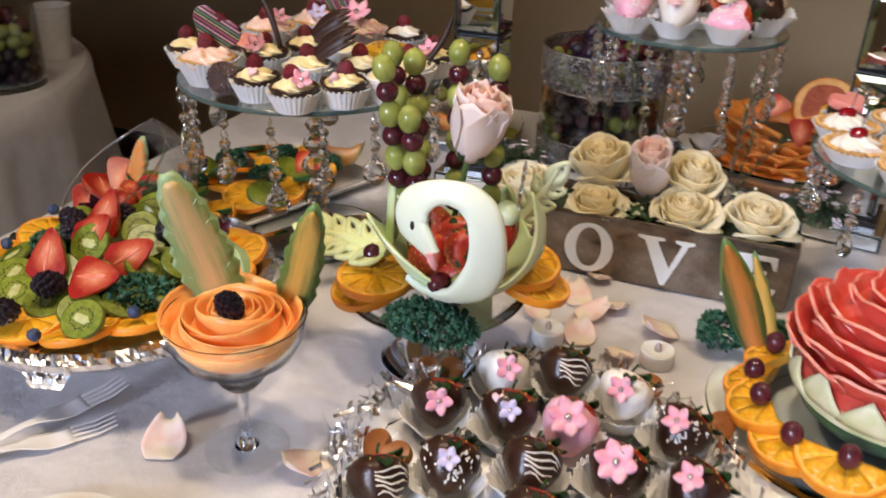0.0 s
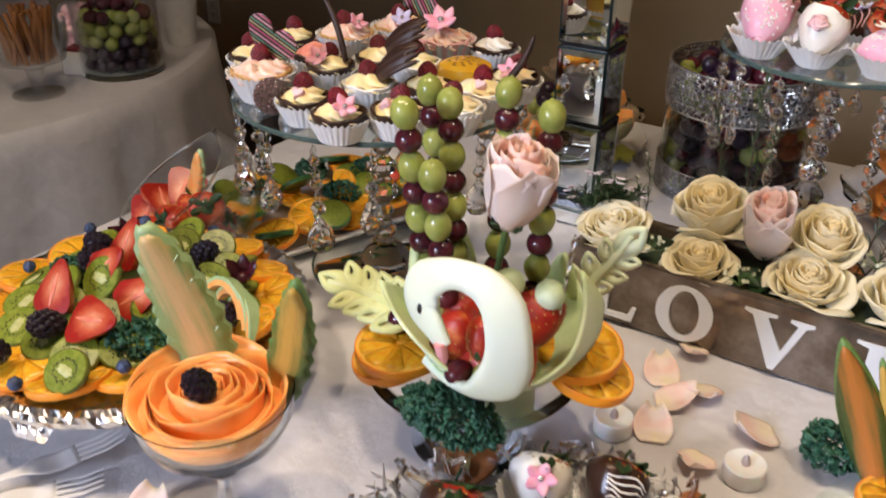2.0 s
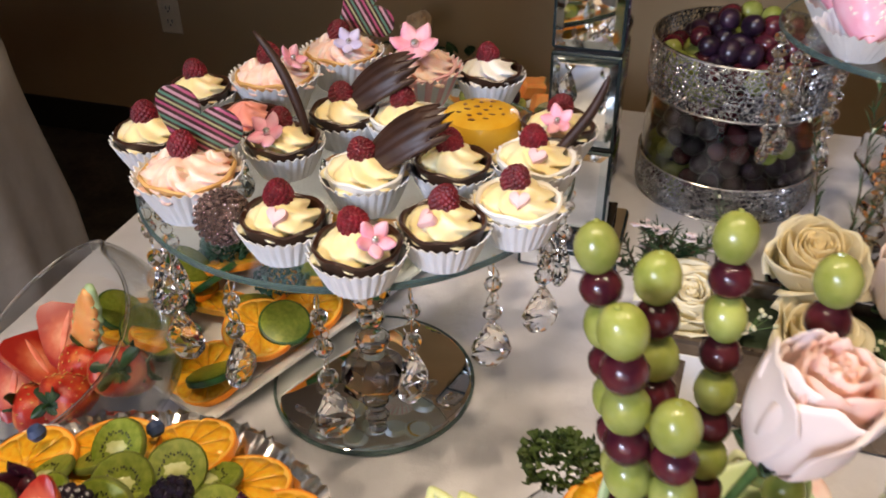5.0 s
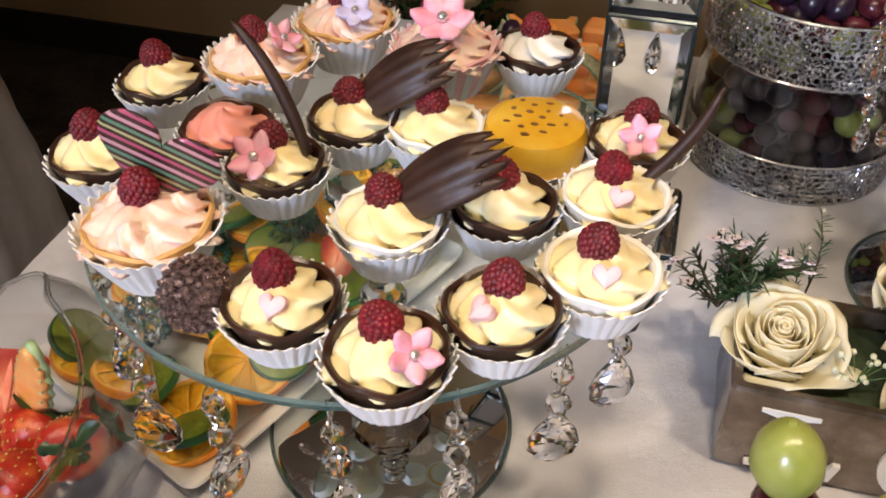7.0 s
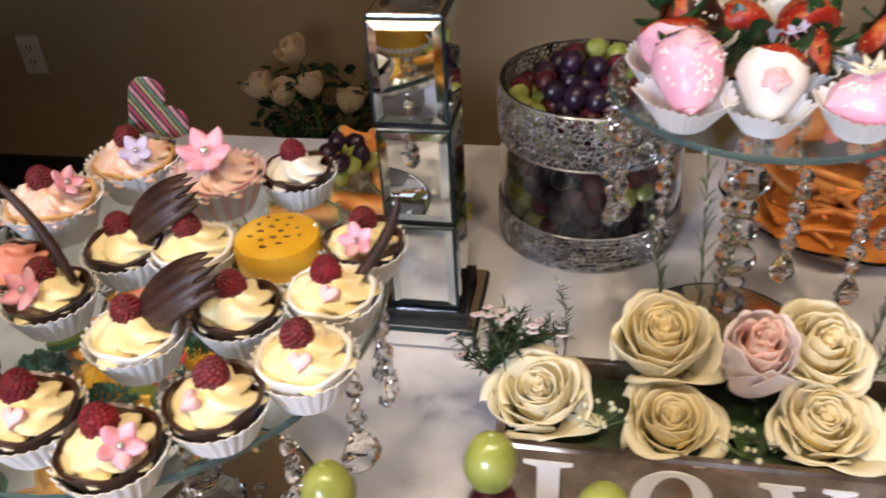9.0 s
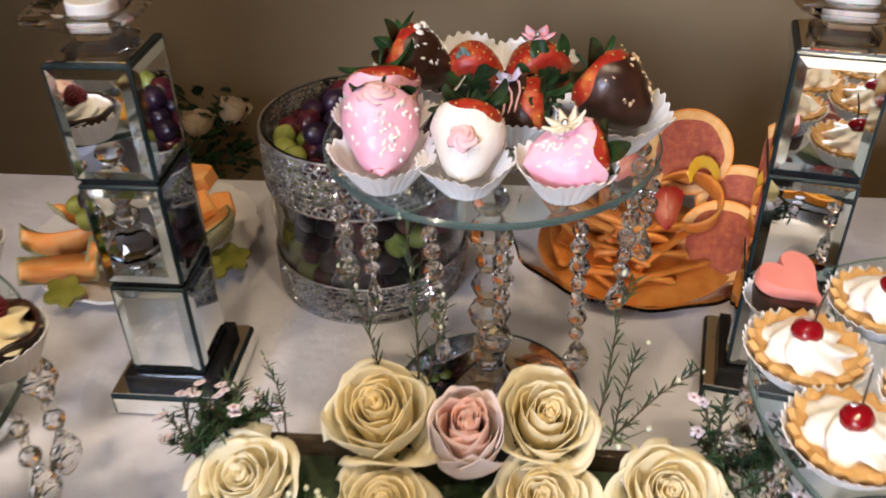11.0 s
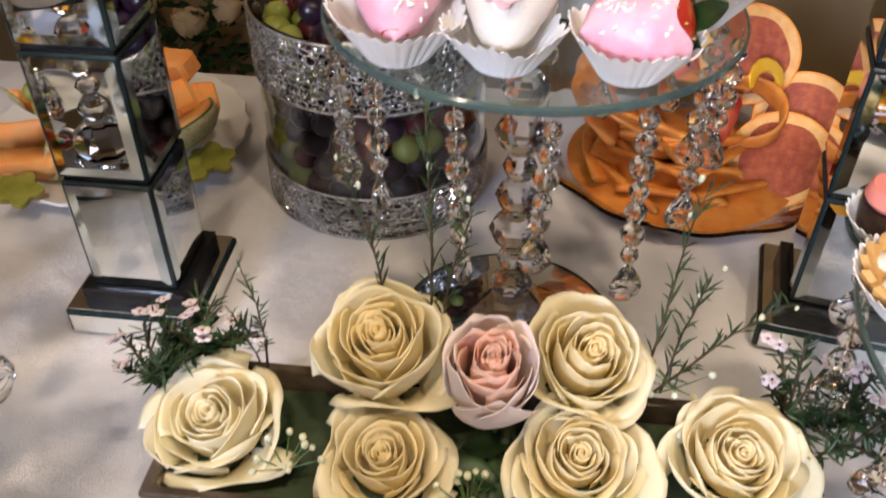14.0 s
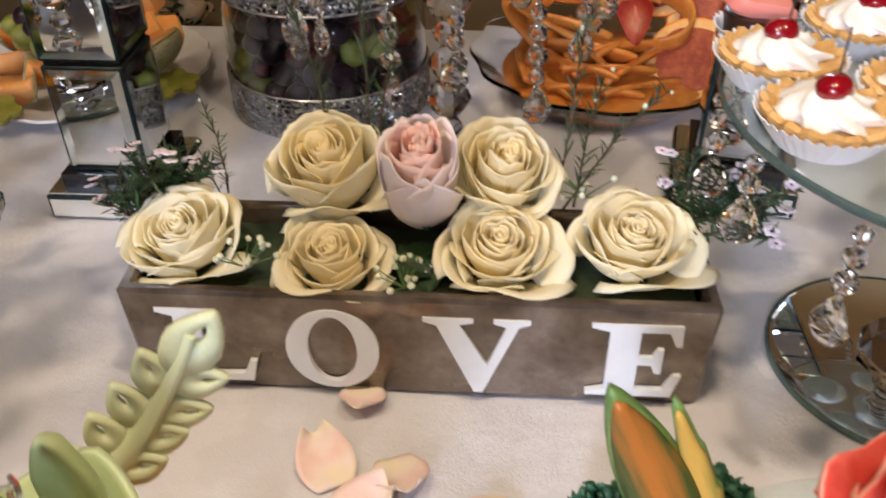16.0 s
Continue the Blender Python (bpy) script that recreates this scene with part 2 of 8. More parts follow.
def shell(bm, F, nu, nv, thick, mi=0, rim=None):
    """A curved sheet F(u, v), 0 to 1, with a real thickness; rim: the material of its last row."""
    pt = [[Vector(F(i / (nu - 1), j / (nv - 1))) for i in range(nu)] for j in range(nv)]
    lo, hi = [], []
    for j in range(nv):
        a, b = [], []
        for i in range(nu):
            du = pt[j][min(i + 1, nu - 1)] - pt[j][max(i - 1, 0)]
            dv = pt[min(j + 1, nv - 1)][i] - pt[max(j - 1, 0)][i]
            n = du.cross(dv)
            n = n.normalized() if n.length > 1e-12 else Vector((0, 0, 1))
            edge = 0.35 if i in (0, nu - 1) or j == nv - 1 else 1.0
            a.append(bm.verts.new(pt[j][i] - n * thick * 0.5 * edge))
            b.append(bm.verts.new(pt[j][i] + n * thick * 0.5 * edge))
        lo.append(a), hi.append(b)
    for j in range(nv - 1):
        for i in range(nu - 1):
            k = rim if rim is not None and (j >= nv - 2) else mi
            for q in ((hi[j][i], hi[j][i + 1], hi[j + 1][i + 1], hi[j + 1][i]), (lo[j][i], lo[j + 1][i], lo[j + 1][i + 1], lo[j][i + 1])):
                bm.faces.new(q).material_index = k
    def side(p, q):
        for k in range(len(p) - 1):
            bm.faces.new((p[k], p[k + 1], q[k + 1], q[k])).material_index = mi if rim is None else rim
    side(lo[0], hi[0]), side(hi[-1], lo[-1])
    side([r[0] for r in hi], [r[0] for r in lo]), side([r[-1] for r in lo], [r[-1] for r in hi])


def stand(base, tip, facing=(0.25, -1.0, 0.35)):
    """The pose of a leaf that grows from base to tip and shows its face that way."""
    z = (Vector(tip) - Vector(base)).normalized()
    x = z.cross(Vector(facing)).normalized()
    y = z.cross(x)
    m = Matrix((x, y, z)).transposed().to_4x4()
    m.translation = base
    return m


def rnd(a, b):
    return random.uniform(a, b)


# ---- the room ----
WX0, WX1, WY0, WY1, WZ = -4.2, 2.5, -1.9, 2.92, 2.72


def walls():
    def north(bm):
        slab(bm, WX0 - 0.1, WX1 + 0.1, WY1, WY1 + 0.1, 0, WZ)
    def side(bm):
        slab(bm, 0, 0.1, WY0, WY1, 0, WZ)
    def south(bm):
        for a in ((WX0 - 0.1, -1.28, 0, WZ), (1.5, WX1 + 0.1, 0, WZ), (-1.28, 1.5, 0, 0.55), (-1.28, 1.5, 2.60, WZ)):
            slab(bm, a[0], a[1], WY0 - 0.1, WY0, a[2], a[3])
    solo("wall_north", mk("wall_north", north, "wall", smooth=False), ID, "taupe painted wall behind the tables", "wall", kind="structure")
    solo("wall_west", mk("wall_side", side, "wall", smooth=False), pose(WX0 - 0.1, 0, 0), "taupe painted wall", "wall", kind="structure")
    solo("wall_east", MESH["wall_side"], pose(WX1, 0, 0), "taupe painted wall", "wall", kind="structure")
    solo("wall_south", mk("wall_south", south, "wall", smooth=False), ID, "taupe painted wall with a wide window opening", "wall", kind="structure")
    solo("floor", mk("floor", lambda bm: slab(bm, WX0 - 0.1, WX1 + 0.1, WY0 - 0.1, WY1 + 0.1, -0.1, 0), "carpet", smooth=False), ID, "dark brown carpet floor", "floor", kind="structure")
    solo("ceiling", mk("ceiling", lambda bm: slab(bm, WX0 - 0.1, WX1 + 0.1, WY0 - 0.1, WY1 + 0.1, WZ, WZ + 0.1), "ceiling", smooth=False), ID, "off-white painted ceiling", "ceiling", kind="structure")
    solo("baseboard", mk("baseboard", lambda bm: slab(bm, WX0, WX1, WY1 - 0.014, WY1, 0.0, 0.115, 0.004), "baseboard", smooth=False), ID, "black rubber baseboard along the wall", "baseboard", kind="structure")


walls()


def outlet(x, z, n):
    t = thing("wall_outlet", pose(x, WY1 - 0.001, z), "ivory plastic outlet plate on the taupe wall", "outlet", "outlets on the wall")
    part("cover_plate", mk("outlet_plate", lambda bm: slab(bm, -0.036, 0.036, -0.006, 0, -0.058, 0.058, 0.003), "plastic_white"), t)
    def face(bm):
        slab(bm, -0.017, 0.017, -0.009, -0.006, -0.014, 0.014, 0.002)
    def slots(bm):
        for sx in (-0.007, 0.007):
            slab(bm, sx - 0.0012, sx + 0.0012, -0.0098, -0.009, -0.002, 0.008)
        slab(bm, -0.002, 0.002, -0.0098, -0.009, -0.010, -0.006)
    for k in range(n):
        zz = 0.0 if n == 1 else (-0.021, 0.021)[k]
        f = part("socket", mk("outlet_face", face, "plastic_white"), t, pose(0, 0, zz))
        part("slot", mk("outlet_slots", slots, "black"), f, ID, "dark socket slots")


outlet(-1.22, 0.447, 2)
outlet(-1.96, 0.475, 2)

for lx, ly, lw, ls in LAMPS:
    t = thing("ceiling_light", pose(lx, ly, WZ - 0.012), "round recessed ceiling lamp with a white trim", "lamp", "recessed ceiling lamps")
    part("trim_ring", mk("lamp_ring", lambda bm: lathe(bm, [(0.115, 0.012), (0.14, 0.012), (0.14, 0.004), (0.125, 0.0), (0.115, 0.004)], 32, cap0=False, cap1=False), "china"), t)

# ---- tables ----
TZ = 0.75
TX0, TX1, TY0, TY1 = -0.305, 1.62, 0.40, 1.935


def table_main():
    t = thing("buffet_table", pose(0.66, 1.17, 0), "long buffet table hidden under a white cloth", "table")
    wood = mottled("table_wood", (0.22, 0.14, 0.08), (0.3, 0.2, 0.12), 8, 0.5)
    part("tabletop", mk("tabletop", lambda bm: slab(bm, TX0 - 0.66 + 0.01, TX1 - 0.66 - 0.01, TY0 - 1.17 + 0.01, TY1 - 1.17 - 0.01, 0.715, 0.742), wood, smooth=False), t)
    for sx in (-0.88, 0.88):
        for sy in (-0.68, 0.68):
            part("leg", mk("table_leg", lambda bm: slab(bm, -0.025, 0.025, -0.025, 0.025, 0, 0.715, 0.004), wood), t, pose(sx, sy, 0))


def drape(key, loop, n_out, fold, seed):
    """Cloth over a table: loop(s) gives the rim point and its outward way."""
    rows = [0.0, 0.012, 0.05, 0.15, 0.3, 0.5, 0.738]
    def P(i, j):
        p, o = loop(i / n_out)
        d = rows[j]
        amp = fold * min(1, d / 0.35)
        w = noise.noise(Vector((i * 0.33, seed, 0))) + 0.6 * math.sin(i * 0.62 + seed)
        out = 0.010 * min(1, d / 0.012) + amp * (0.55 + 0.5 * w)
        return (p[0] + o[0] * out, p[1] + o[1] * out, TZ - 0.001 - d)
    return P, rows


def cloth_main(bm):
    nx, ny = 120, 96
    def P(i, j):
        x, y = TX0 + (TX1 - TX0) * i / (nx - 1), TY0 + (TY1 - TY0) * j / (ny - 1)
        z = TZ - 0.0012 + 0.0013 * noise.noise(Vector((x * 6, y * 6, 0))) + 0.0005 * noise.noise(Vector((x * 21, y * 15, 3)))
        return (x, y, z)
    grid(bm, P, nx, ny)
    per = 2 * (TX1 - TX0 + TY1 - TY0)
    def loop(s):
        d = s * per
        for (ax, ay), (bx, by), o in (((TX0, TY0), (TX1, TY0), (0, -1)), ((TX1, TY0), (TX1, TY1), (1, 0)), ((TX1, TY1), (TX0, TY1), (0, 1)), ((TX0, TY1), (TX0, TY0), (-1, 0))):
            L = abs(bx - ax) + abs(by - ay)
            if d <= L:
                return (ax + (bx - ax) * d / L, ay + (by - ay) * d / L), o
            d -= L
        return (TX0, TY0), (-1, 0)
    P2, rows = drape("main", loop, 220, 0.035, 1.7)
    grid(bm, P2, 220, len(rows), True)


def cloth_round(bm):
    R = 0.65
    nr, na = 14, 160
    def P(i, j):
        a, r = 2 * math.pi * i / na, R * (j + 0.01) / (nr - 1 + 0.01)
        x, y = r * math.cos(a), r * math.sin(a)
        return (x, y, TZ - 0.0012 + 0.0012 * noise.noise(Vector((x * 6, y * 6, 5))))
    grid(bm, P, na, nr, True, 0, True)
    P2, rows = drape("round", lambda s: ((R * math.cos(2 * math.pi * s), R * math.sin(2 * math.pi * s)), (math.cos(2 * math.pi * s), math.sin(2 * math.pi * s))), 160, 0.05, 4.2)
    grid(bm, P2, 160, len(rows), True)


table_main()
solo("tablecloth", mk("cloth_main", cloth_main, "cloth", smooth="all"), ID, "white damask tablecloth hanging to the floor in soft folds", "tablecloth")
RT = (-1.35, 1.45)


def table_round():
    t = thing("round_table", pose(*RT, 0), "round side table hidden under a white cloth", "table")
    wood = bpy.data.materials["table_wood"]
    part("tabletop", mk("round_top", lambda bm: lathe(bm, [(0.63, 0.715), (0.64, 0.722), (0.64, 0.738), (0.63, 0.743)], 64), wood), t)
    part("pedestal", mk("round_leg", lambda bm: lathe(bm, [(0.28, 0), (0.28, 0.03), (0.05, 0.07), (0.045, 0.7), (0.12, 0.715)], 24), wood), t)


table_round()
solo("tablecloth", mk("cloth_round", cloth_round, "cloth", smooth="all"), pose(*RT, 0), "white tablecloth on a round table, hanging in deep folds", "tablecloth")
# ---- stands, pillars, vessels ----
def ring_profile(r0, r1, z0, z1, b):
    return [(r0, z0), (r1 - b, z0), (r1, z0 + b), (r1, z1 - b), (r1 - b, z1), (r0, z1)]


def glass_disc(key, r, th):
    def f(bm):
        lathe(bm, [(0.0, 0), (r - 0.0015, 0), (r, 0.0015), (r, th - 0.0015), (r - 0.0015, th), (0.0, th)], 96)
        for fc in bm.faces:
            c = fc.calc_center_median()
            if math.hypot(c.x, c.y) > r - 0.0012:
                fc.material_index = 1
    return mk(key, f, "glass_green", "glass_edge")


def faceted(key, r, n=8, tall=1.0, mat="crystal"):
    """A cut bead: octagonal, with a table, crown, girdle and point."""
    def f(bm):
        prof = [(0.0, -r * tall), (r * 0.55, -r * tall * 0.82), (r * 0.92, -r * 0.4 * tall), (r, 0), (r * 0.92, r * 0.4 * tall), (r * 0.55, r * tall * 0.82), (0.0, r * tall)]
        lathe(bm, prof, n, mod=lambda a, j, q, z: (q * (1 if j % 2 else 0.94), z))
    return mk(key, f, mat, smooth=False)


def drop_bead(key, L, w):
    def f(bm):
        prof = [(0.0, -L), (w * 0.55, -L * 0.93), (w * 0.95, -L * 0.74), (w, -L * 0.6), (w * 0.8, -L * 0.38), (w * 0.42, -L * 0.14), (w * 0.15, 0), (0.0, 0.0)]
        n = 8
        def P(i, j):
            a = 2 * math.pi * (i + 0.5 * (j % 2)) / n
            r, z = prof[j]
            return (max(r, 1e-5) * math.cos(a), 0.55 * max(r, 1e-5) * math.sin(a), z)
        grid(bm, P, n, len(prof), True, 0, True, True)
    return mk(key, f, "crystal", smooth=False)


def wire_ring(key, r):
    def f(bm):
        pts = [(r * math.cos(2 * math.pi * k / 12), 0, r * math.sin(2 * math.pi * k / 12)) for k in range(13)]
        tube(bm, pts, 0.0006, 5)
    return mk(key, f, "chrome")


def strand(parent, top, x, y, turn, beads, r, drop, style=0):
    """A string of crystal beads that hangs from a plate's rim and ends in a drop."""
    s = part("bead_strand", mk("strand_wire%d" % beads, lambda bm: tube(bm, [(0, 0, 0.004), (0, 0, -beads * 2.5 * r)], 0.0005, 5), "chrome"), parent,
             Matrix.Translation((x, y, top)) @ pose(0, 0, 0, rnd(-3, 3), rnd(-3, 3), turn), "string of cut crystal beads")
    z = -0.004
    for k in range(beads):
        if style == 1:
            part("wire_ring", wire_ring("wire_ring", 0.0052), s, pose(0, 0, z - 0.005, 0, 0, 90 * (k % 2)))
            z -= 0.0098
        rr = r * (0.8 + 0.25 * ((k * 7) % 3) / 2)
        part("bead", faceted("bead%.4f" % rr, rr), s, pose(0, 0, z - rr, rnd(50, 90), 0, rnd(0, 180)))
        part("link", wire_ring("wire_link", 0.0028), s, pose(0, 0, z - 2 * rr - 0.002, 0, 0, rnd(0, 90)))
        z -= 2 * rr + 0.0018
    part("drop", drop_bead("drop%.3f" % drop, drop, drop * 0.36), s, pose(0, 0, z, 0, 0, rnd(0, 180)), "almond-shaped crystal drop")


def cake_stand(name, x, y, zp, r, rb, label, n, beads, drop, style, start=0.0, bead_r=0.0062):
    t = thing(name, pose(x, y, TZ), label, "cake stand", "crystal cake stands")
    h = zp - TZ
    part("plate", glass_disc("plate%.3f" % r, r, 0.006), t, pose(0, 0, h - 0.006), "clear glass plate with a greenish edge", shadow=False)
    part("base_mirror", mk("stand_base%.3f" % rb, lambda bm: lathe(bm, [(0, 0), (rb, 0), (rb, 0.004), (rb - 0.004, 0.0065), (0, 0.0065)], 72), "mirror"), t, ID, "round mirror foot")
    part("base_rim", mk("stand_rim%.3f" % rb, lambda bm: lathe(bm, ring_profile(rb + 0.0002, rb + 0.0022, 0.0, 0.005, 0.0006), 72, cap0=False, cap1=False), "glass_edge"), t)
    sh = h - 0.0125
    prof = [(0.030, 0), (0.033, 0.006), (0.024, 0.02), (0.014, 0.03)]
    part("stem_foot", mk("stem_foot", lambda bm: lathe(bm, prof, 8), "crystal", smooth=False), t, pose(0, 0, 0.0066))
    z = 0.037
    k = 0
    while z < sh - 0.022:
        rr = (0.017, 0.013, 0.02)[k % 3]
        rr = min(rr, (sh - z) / 1.7)
        part("stem_ball", faceted("stem_ball%.4f" % rr, rr, 10, 0.85), t, pose(0, 0, z + rr * 0.85))
        z += rr * 1.7
        k += 1
    part("stem_top", mk("stem_top%.4f" % (sh - z), lambda bm: lathe(bm, [(0.014, 0), (0.03, sh - z - 0.004), (0.032, sh - z)], 10), "crystal", smooth=False), t, pose(0, 0, z + 0.0066))
    for k in range(n):
        a = 2 * math.pi * (k + start) / n
        strand(t, h - 0.006, (r - 0.004) * math.cos(a), (r - 0.004) * math.sin(a), math.degrees(a), beads[k % len(beads)], bead_r, drop, style)
    return t


CAKE = (0.088, 1.262, 0.985)
STRAW = (0.530, 1.540, 1.036)
TART = (0.868, 1.345, 0.956)
cake_stand("cake_stand", *CAKE, 0.170, 0.092, "glass cake stand with a mirror foot and hanging crystal drops", 17, [2, 3, 2, 2], 0.043, 1, 0.3, 0.0078)
cake_stand("cake_stand", *STRAW, 0.131, 0.088, "tall glass stand hung with long crystal bead strings", 15, [6, 5, 7, 5, 4], 0.030, 0, 0.55, 0.0074)
cake_stand("cake_stand", *TART, 0.163, 0.092, "glass cake stand with a mirror foot and crystal strings", 13, [3, 2, 3], 0.034, 0, 0.1, 0.0072)


def mirror_cube(parent, w, h, z):
    def core(bm):
        slab(bm, -w / 2, w / 2, -w / 2, w / 2, 0, h, 0.0015)
    c = part("cube", mk("pillar_core%.3f" % h, core, "mirror_edge"), parent, pose(0, 0, z), "mirrored cube with bevelled faces")
    e = 0.0075
    def pane(bm):
        a, b, d = w / 2 - 0.003, h - 0.003, 0.0016
        rows = [[(-a, 0.003), (a, 0.003), (a, b), (-a, b)], [(-a + e, 0.003 + e), (a - e, 0.003 + e), (a - e, b - e), (-a + e, b - e)]]
        o = [bm.verts.new((x, -w / 2 - 0.0003, zz)) for x, zz in rows[0]]
        q = [bm.verts.new((x, -w / 2 - d, zz)) for x, zz in rows[1]]
        for k in range(4):
            f = bm.faces.new((o[k], o[(k + 1) % 4], q[(k + 1) % 4], q[k]))
            f.material_index = 1
        bm.faces.new(q)
        bm.faces.new(o[::-1]).material_index = 1
    for k in range(4):
        part("mirror_pane", mk("pillar_pane%.3f" % h, pane, "mirror", "mirror_bevel", smooth=False), c, pose(0, 0, 0, 0, 0, 90 * k))


def mirror_pillar(x, y, turn, cubes, label):
    """Stacked mirror cubes on black pegs; x, y is the middle of the foot."""
    t = thing("mirrored_candle_pillar", pose(x, y, TZ, 0, 0, turn), label, "candle holder", "mirrored candle pillars")
    part("foot", mk("pillar_foot", lambda bm: slab(bm, -0.055, 0.055, -0.055, 0.055, 0, 0.024, 0.002), "mirror_edge"), t)
    part("foot_mirror", mk("pillar_foot_top", lambda bm: slab(bm, -0.0525, 0.0525, -0.0525, 0.0525, 0.0242, 0.0256), "mirror", smooth=False), t, ID, "mirror top of the foot")
    for k in range(4):
        part("foot_side", mk("pillar_foot_side", lambda bm: slab(bm, -0.051, 0.051, -0.0562, -0.0552, 0.003, 0.021), "mirror", smooth=False), t, pose(0, 0, 0, 0, 0, 90 * k))
    part("pad", mk("pillar_pad", lambda bm: slab(bm, -0.042, 0.042, -0.042, 0.042, 0.0256, 0.0385), "black"), t)
    z = 0.0385
    for k in range(cubes):
        mirror_cube(t, 0.070, 0.1005, z)
        z += 0.1005
        if k < cubes - 1:
            part("peg", mk("pillar_peg", lambda bm: slab(bm, -0.032, 0.032, -0.032, 0.032, 0, 0.004), "black"), t, pose(0, 0, z))
            z += 0.004
    part("top_mirror", mk("pillar_top", lambda bm: slab(bm, -0.031, 0.031, -0.031, 0.031, 0, 0.002), "mirror", smooth=False), t, pose(0, 0, z))
    def dish(bm):
        def sq(a, j, r, zz):
            k = 1 / max(abs(math.cos(a)), abs(math.sin(a))) ** 0.6
            return r * k, zz
        lathe(bm, [(0.0, 0.0), (0.024, 0.0), (0.026, 0.004), (0.017, 0.010), (0.017, 0.014), (0.044, 0.030), (0.046, 0.034), (0.026, 0.033), (0.024, 0.020), (0.0, 0.020)], 32, sq)
    part("candle_dish", mk("candle_dish", dish, "crystal", smooth=False), t, pose(0, 0, z + 0.002), "square clear crystal candle dish")
    part("candle", mk("pillar_candle", lambda bm: lathe(bm, [(0, 0), (0.0185, 0), (0.019, 0.001), (0.019, 0.017), (0.018, 0.018), (0.006, 0.0165), (0, 0.0165)], 32), "wax"), t, pose(0, 0, z + 0.0222), "white tea light")


M["wax"] = mottled("white_wax", (0.78, 0.76, 0.72), (0.82, 0.80, 0.77), 20, 0.45, Subsurface_Weight=0.15)
mirror_pillar(0.228, 1.547, 0, 3, "stack of three mirrored cubes with a candle dish on top")
mirror_pillar(0.793, 1.586, -11, 3, "stack of three mirrored cubes with a candle dish on top")


# the LOVE planter
BX0, BX1, BY0, BY1, BZ1 = 0.327, 0.718, 1.293, 1.402, 0.838


def planter():
    t = thing("flower_box", pose((BX0 + BX1) / 2, (BY0 + BY1) / 2, TZ), "silvery brown glazed box with white raised letters", "planter")
    w, d, h = (BX1 - BX0) / 2, (BY1 - BY0) / 2, BZ1 - TZ
    def body(bm):
        rows = [(w - 0.006, d - 0.004, 0.0), (w - 0.003, d - 0.002, 0.004), (w, d, h - 0.003), (w - 0.002, d - 0.002, h), (w - 0.007, d - 0.007, h), (w - 0.009, d - 0.009, h - 0.004), (w - 0.01, d - 0.01, 0.012)]
        def P(i, j):
            a, b, z = rows[j]
            k = 24
            c = 0.004
            pts = []
            for n, (sx, sy) in enumerate(((1, 1), (-1, 1), (-1, -1), (1, -1))):
                for q in range(4):
                    g = math.pi / 2 * (n + q / 3)
                    pts.append((sx * (a - c) + c * math.cos(g), sy * (b - c) + c * math.sin(g)))
            return (*pts[i], z)
        grid(bm, P, 16, len(rows), True, 0, True, True)
    part("body", mk("planter_body", body, "ceramic"), t)
    part("soil_foam", mk("planter_foam", lambda bm: slab(bm, -w + 0.011, w - 0.011, -d + 0.011, d - 0.011, 0.0125, h - 0.012, 0.003), mottled("floral_foam", (0.02, 0.035, 0.015), (0.04, 0.06, 0.025), 60, 0.9, bump=0.6)), t, ID, "dark green floral foam")
    def bar(bm, pts, th=0.0042):
        lo = [bm.verts.new((x, 0, z)) for x, z in pts]
        hi = [bm.verts.new((x * 1.0, -th, z)) for x, z in pts]
        n = len(pts)
        bm.faces.new(hi)
        bm.faces.new(lo[::-1])
        for k in range(n):
            bm.faces.new((lo[k], lo[(k + 1) % n], hi[(k + 1) % n], hi[k]))
    H = 0.062
    def L(bm):
        bar(bm, [(-0.031, 0), (0.028, 0), (0.032, 0.018), (0.027, 0.018), (0.022, 0.0065), (-0.002, 0.0055), (-0.002, H - 0.005), (0.008, H - 0.003), (0.008, H), (-0.031, H), (-0.031, H - 0.003), (-0.020, H - 0.006), (-0.020, 0.006), (-0.031, 0.003)])
    def O(bm):
        n = 40
        o = [(0.0315 * math.cos(2 * math.pi * k / n), H / 2 + 0.034 * math.sin(2 * math.pi * k / n)) for k in range(n)]
        q = [(0.0165 * math.cos(2 * math.pi * k / n), H / 2 + 0.0285 * math.sin(2 * math.pi * k / n)) for k in range(n)]
        th = 0.0042
        V = [[bm.verts.new((x, yy, z)) for x, z in ring] for ring, yy in ((o, 0), (o, -th), (q, -th), (q, 0))]
        for a in range(4):
            for k in range(n):
                bm.faces.new((V[a][k], V[a][(k + 1) % n], V[(a + 1) % 4][(k + 1) % n], V[(a + 1) % 4][k]))
    def Vv(bm):
        bar(bm, [(-0.002, -0.002), (0.004, -0.002), (0.0265, H - 0.006), (0.034, H - 0.003), (0.034, H), (0.010, H), (0.010, H - 0.003), (0.0185, H - 0.006), (0.0065, 0.022), (-0.012, H - 0.005), (-0.003, H - 0.003), (-0.003, H), (-0.036, H), (-0.036, H - 0.003), (-0.027, H - 0.006)])
    def E(bm):
        bar(bm, [(-0.031, 0), (0.026, 0), (0.031, 0.019), (0.026, 0.019), (0.020, 0.006), (0.001, 0.006), (0.001, 0.028), (0.010, 0.028), (0.013, 0.021), (0.017, 0.021), (0.017, 0.042), (0.013, 0.042), (0.010, 0.035), (0.001, 0.035), (0.001, H - 0.006), (0.019, H - 0.006), (0.024, H - 0.017), (0.028, H - 0.017), (0.027, H), (-0.031, H), (-0.031, H - 0.003), (-0.019, H - 0.006), (-0.019, 0.006), (-0.031, 0.003)])
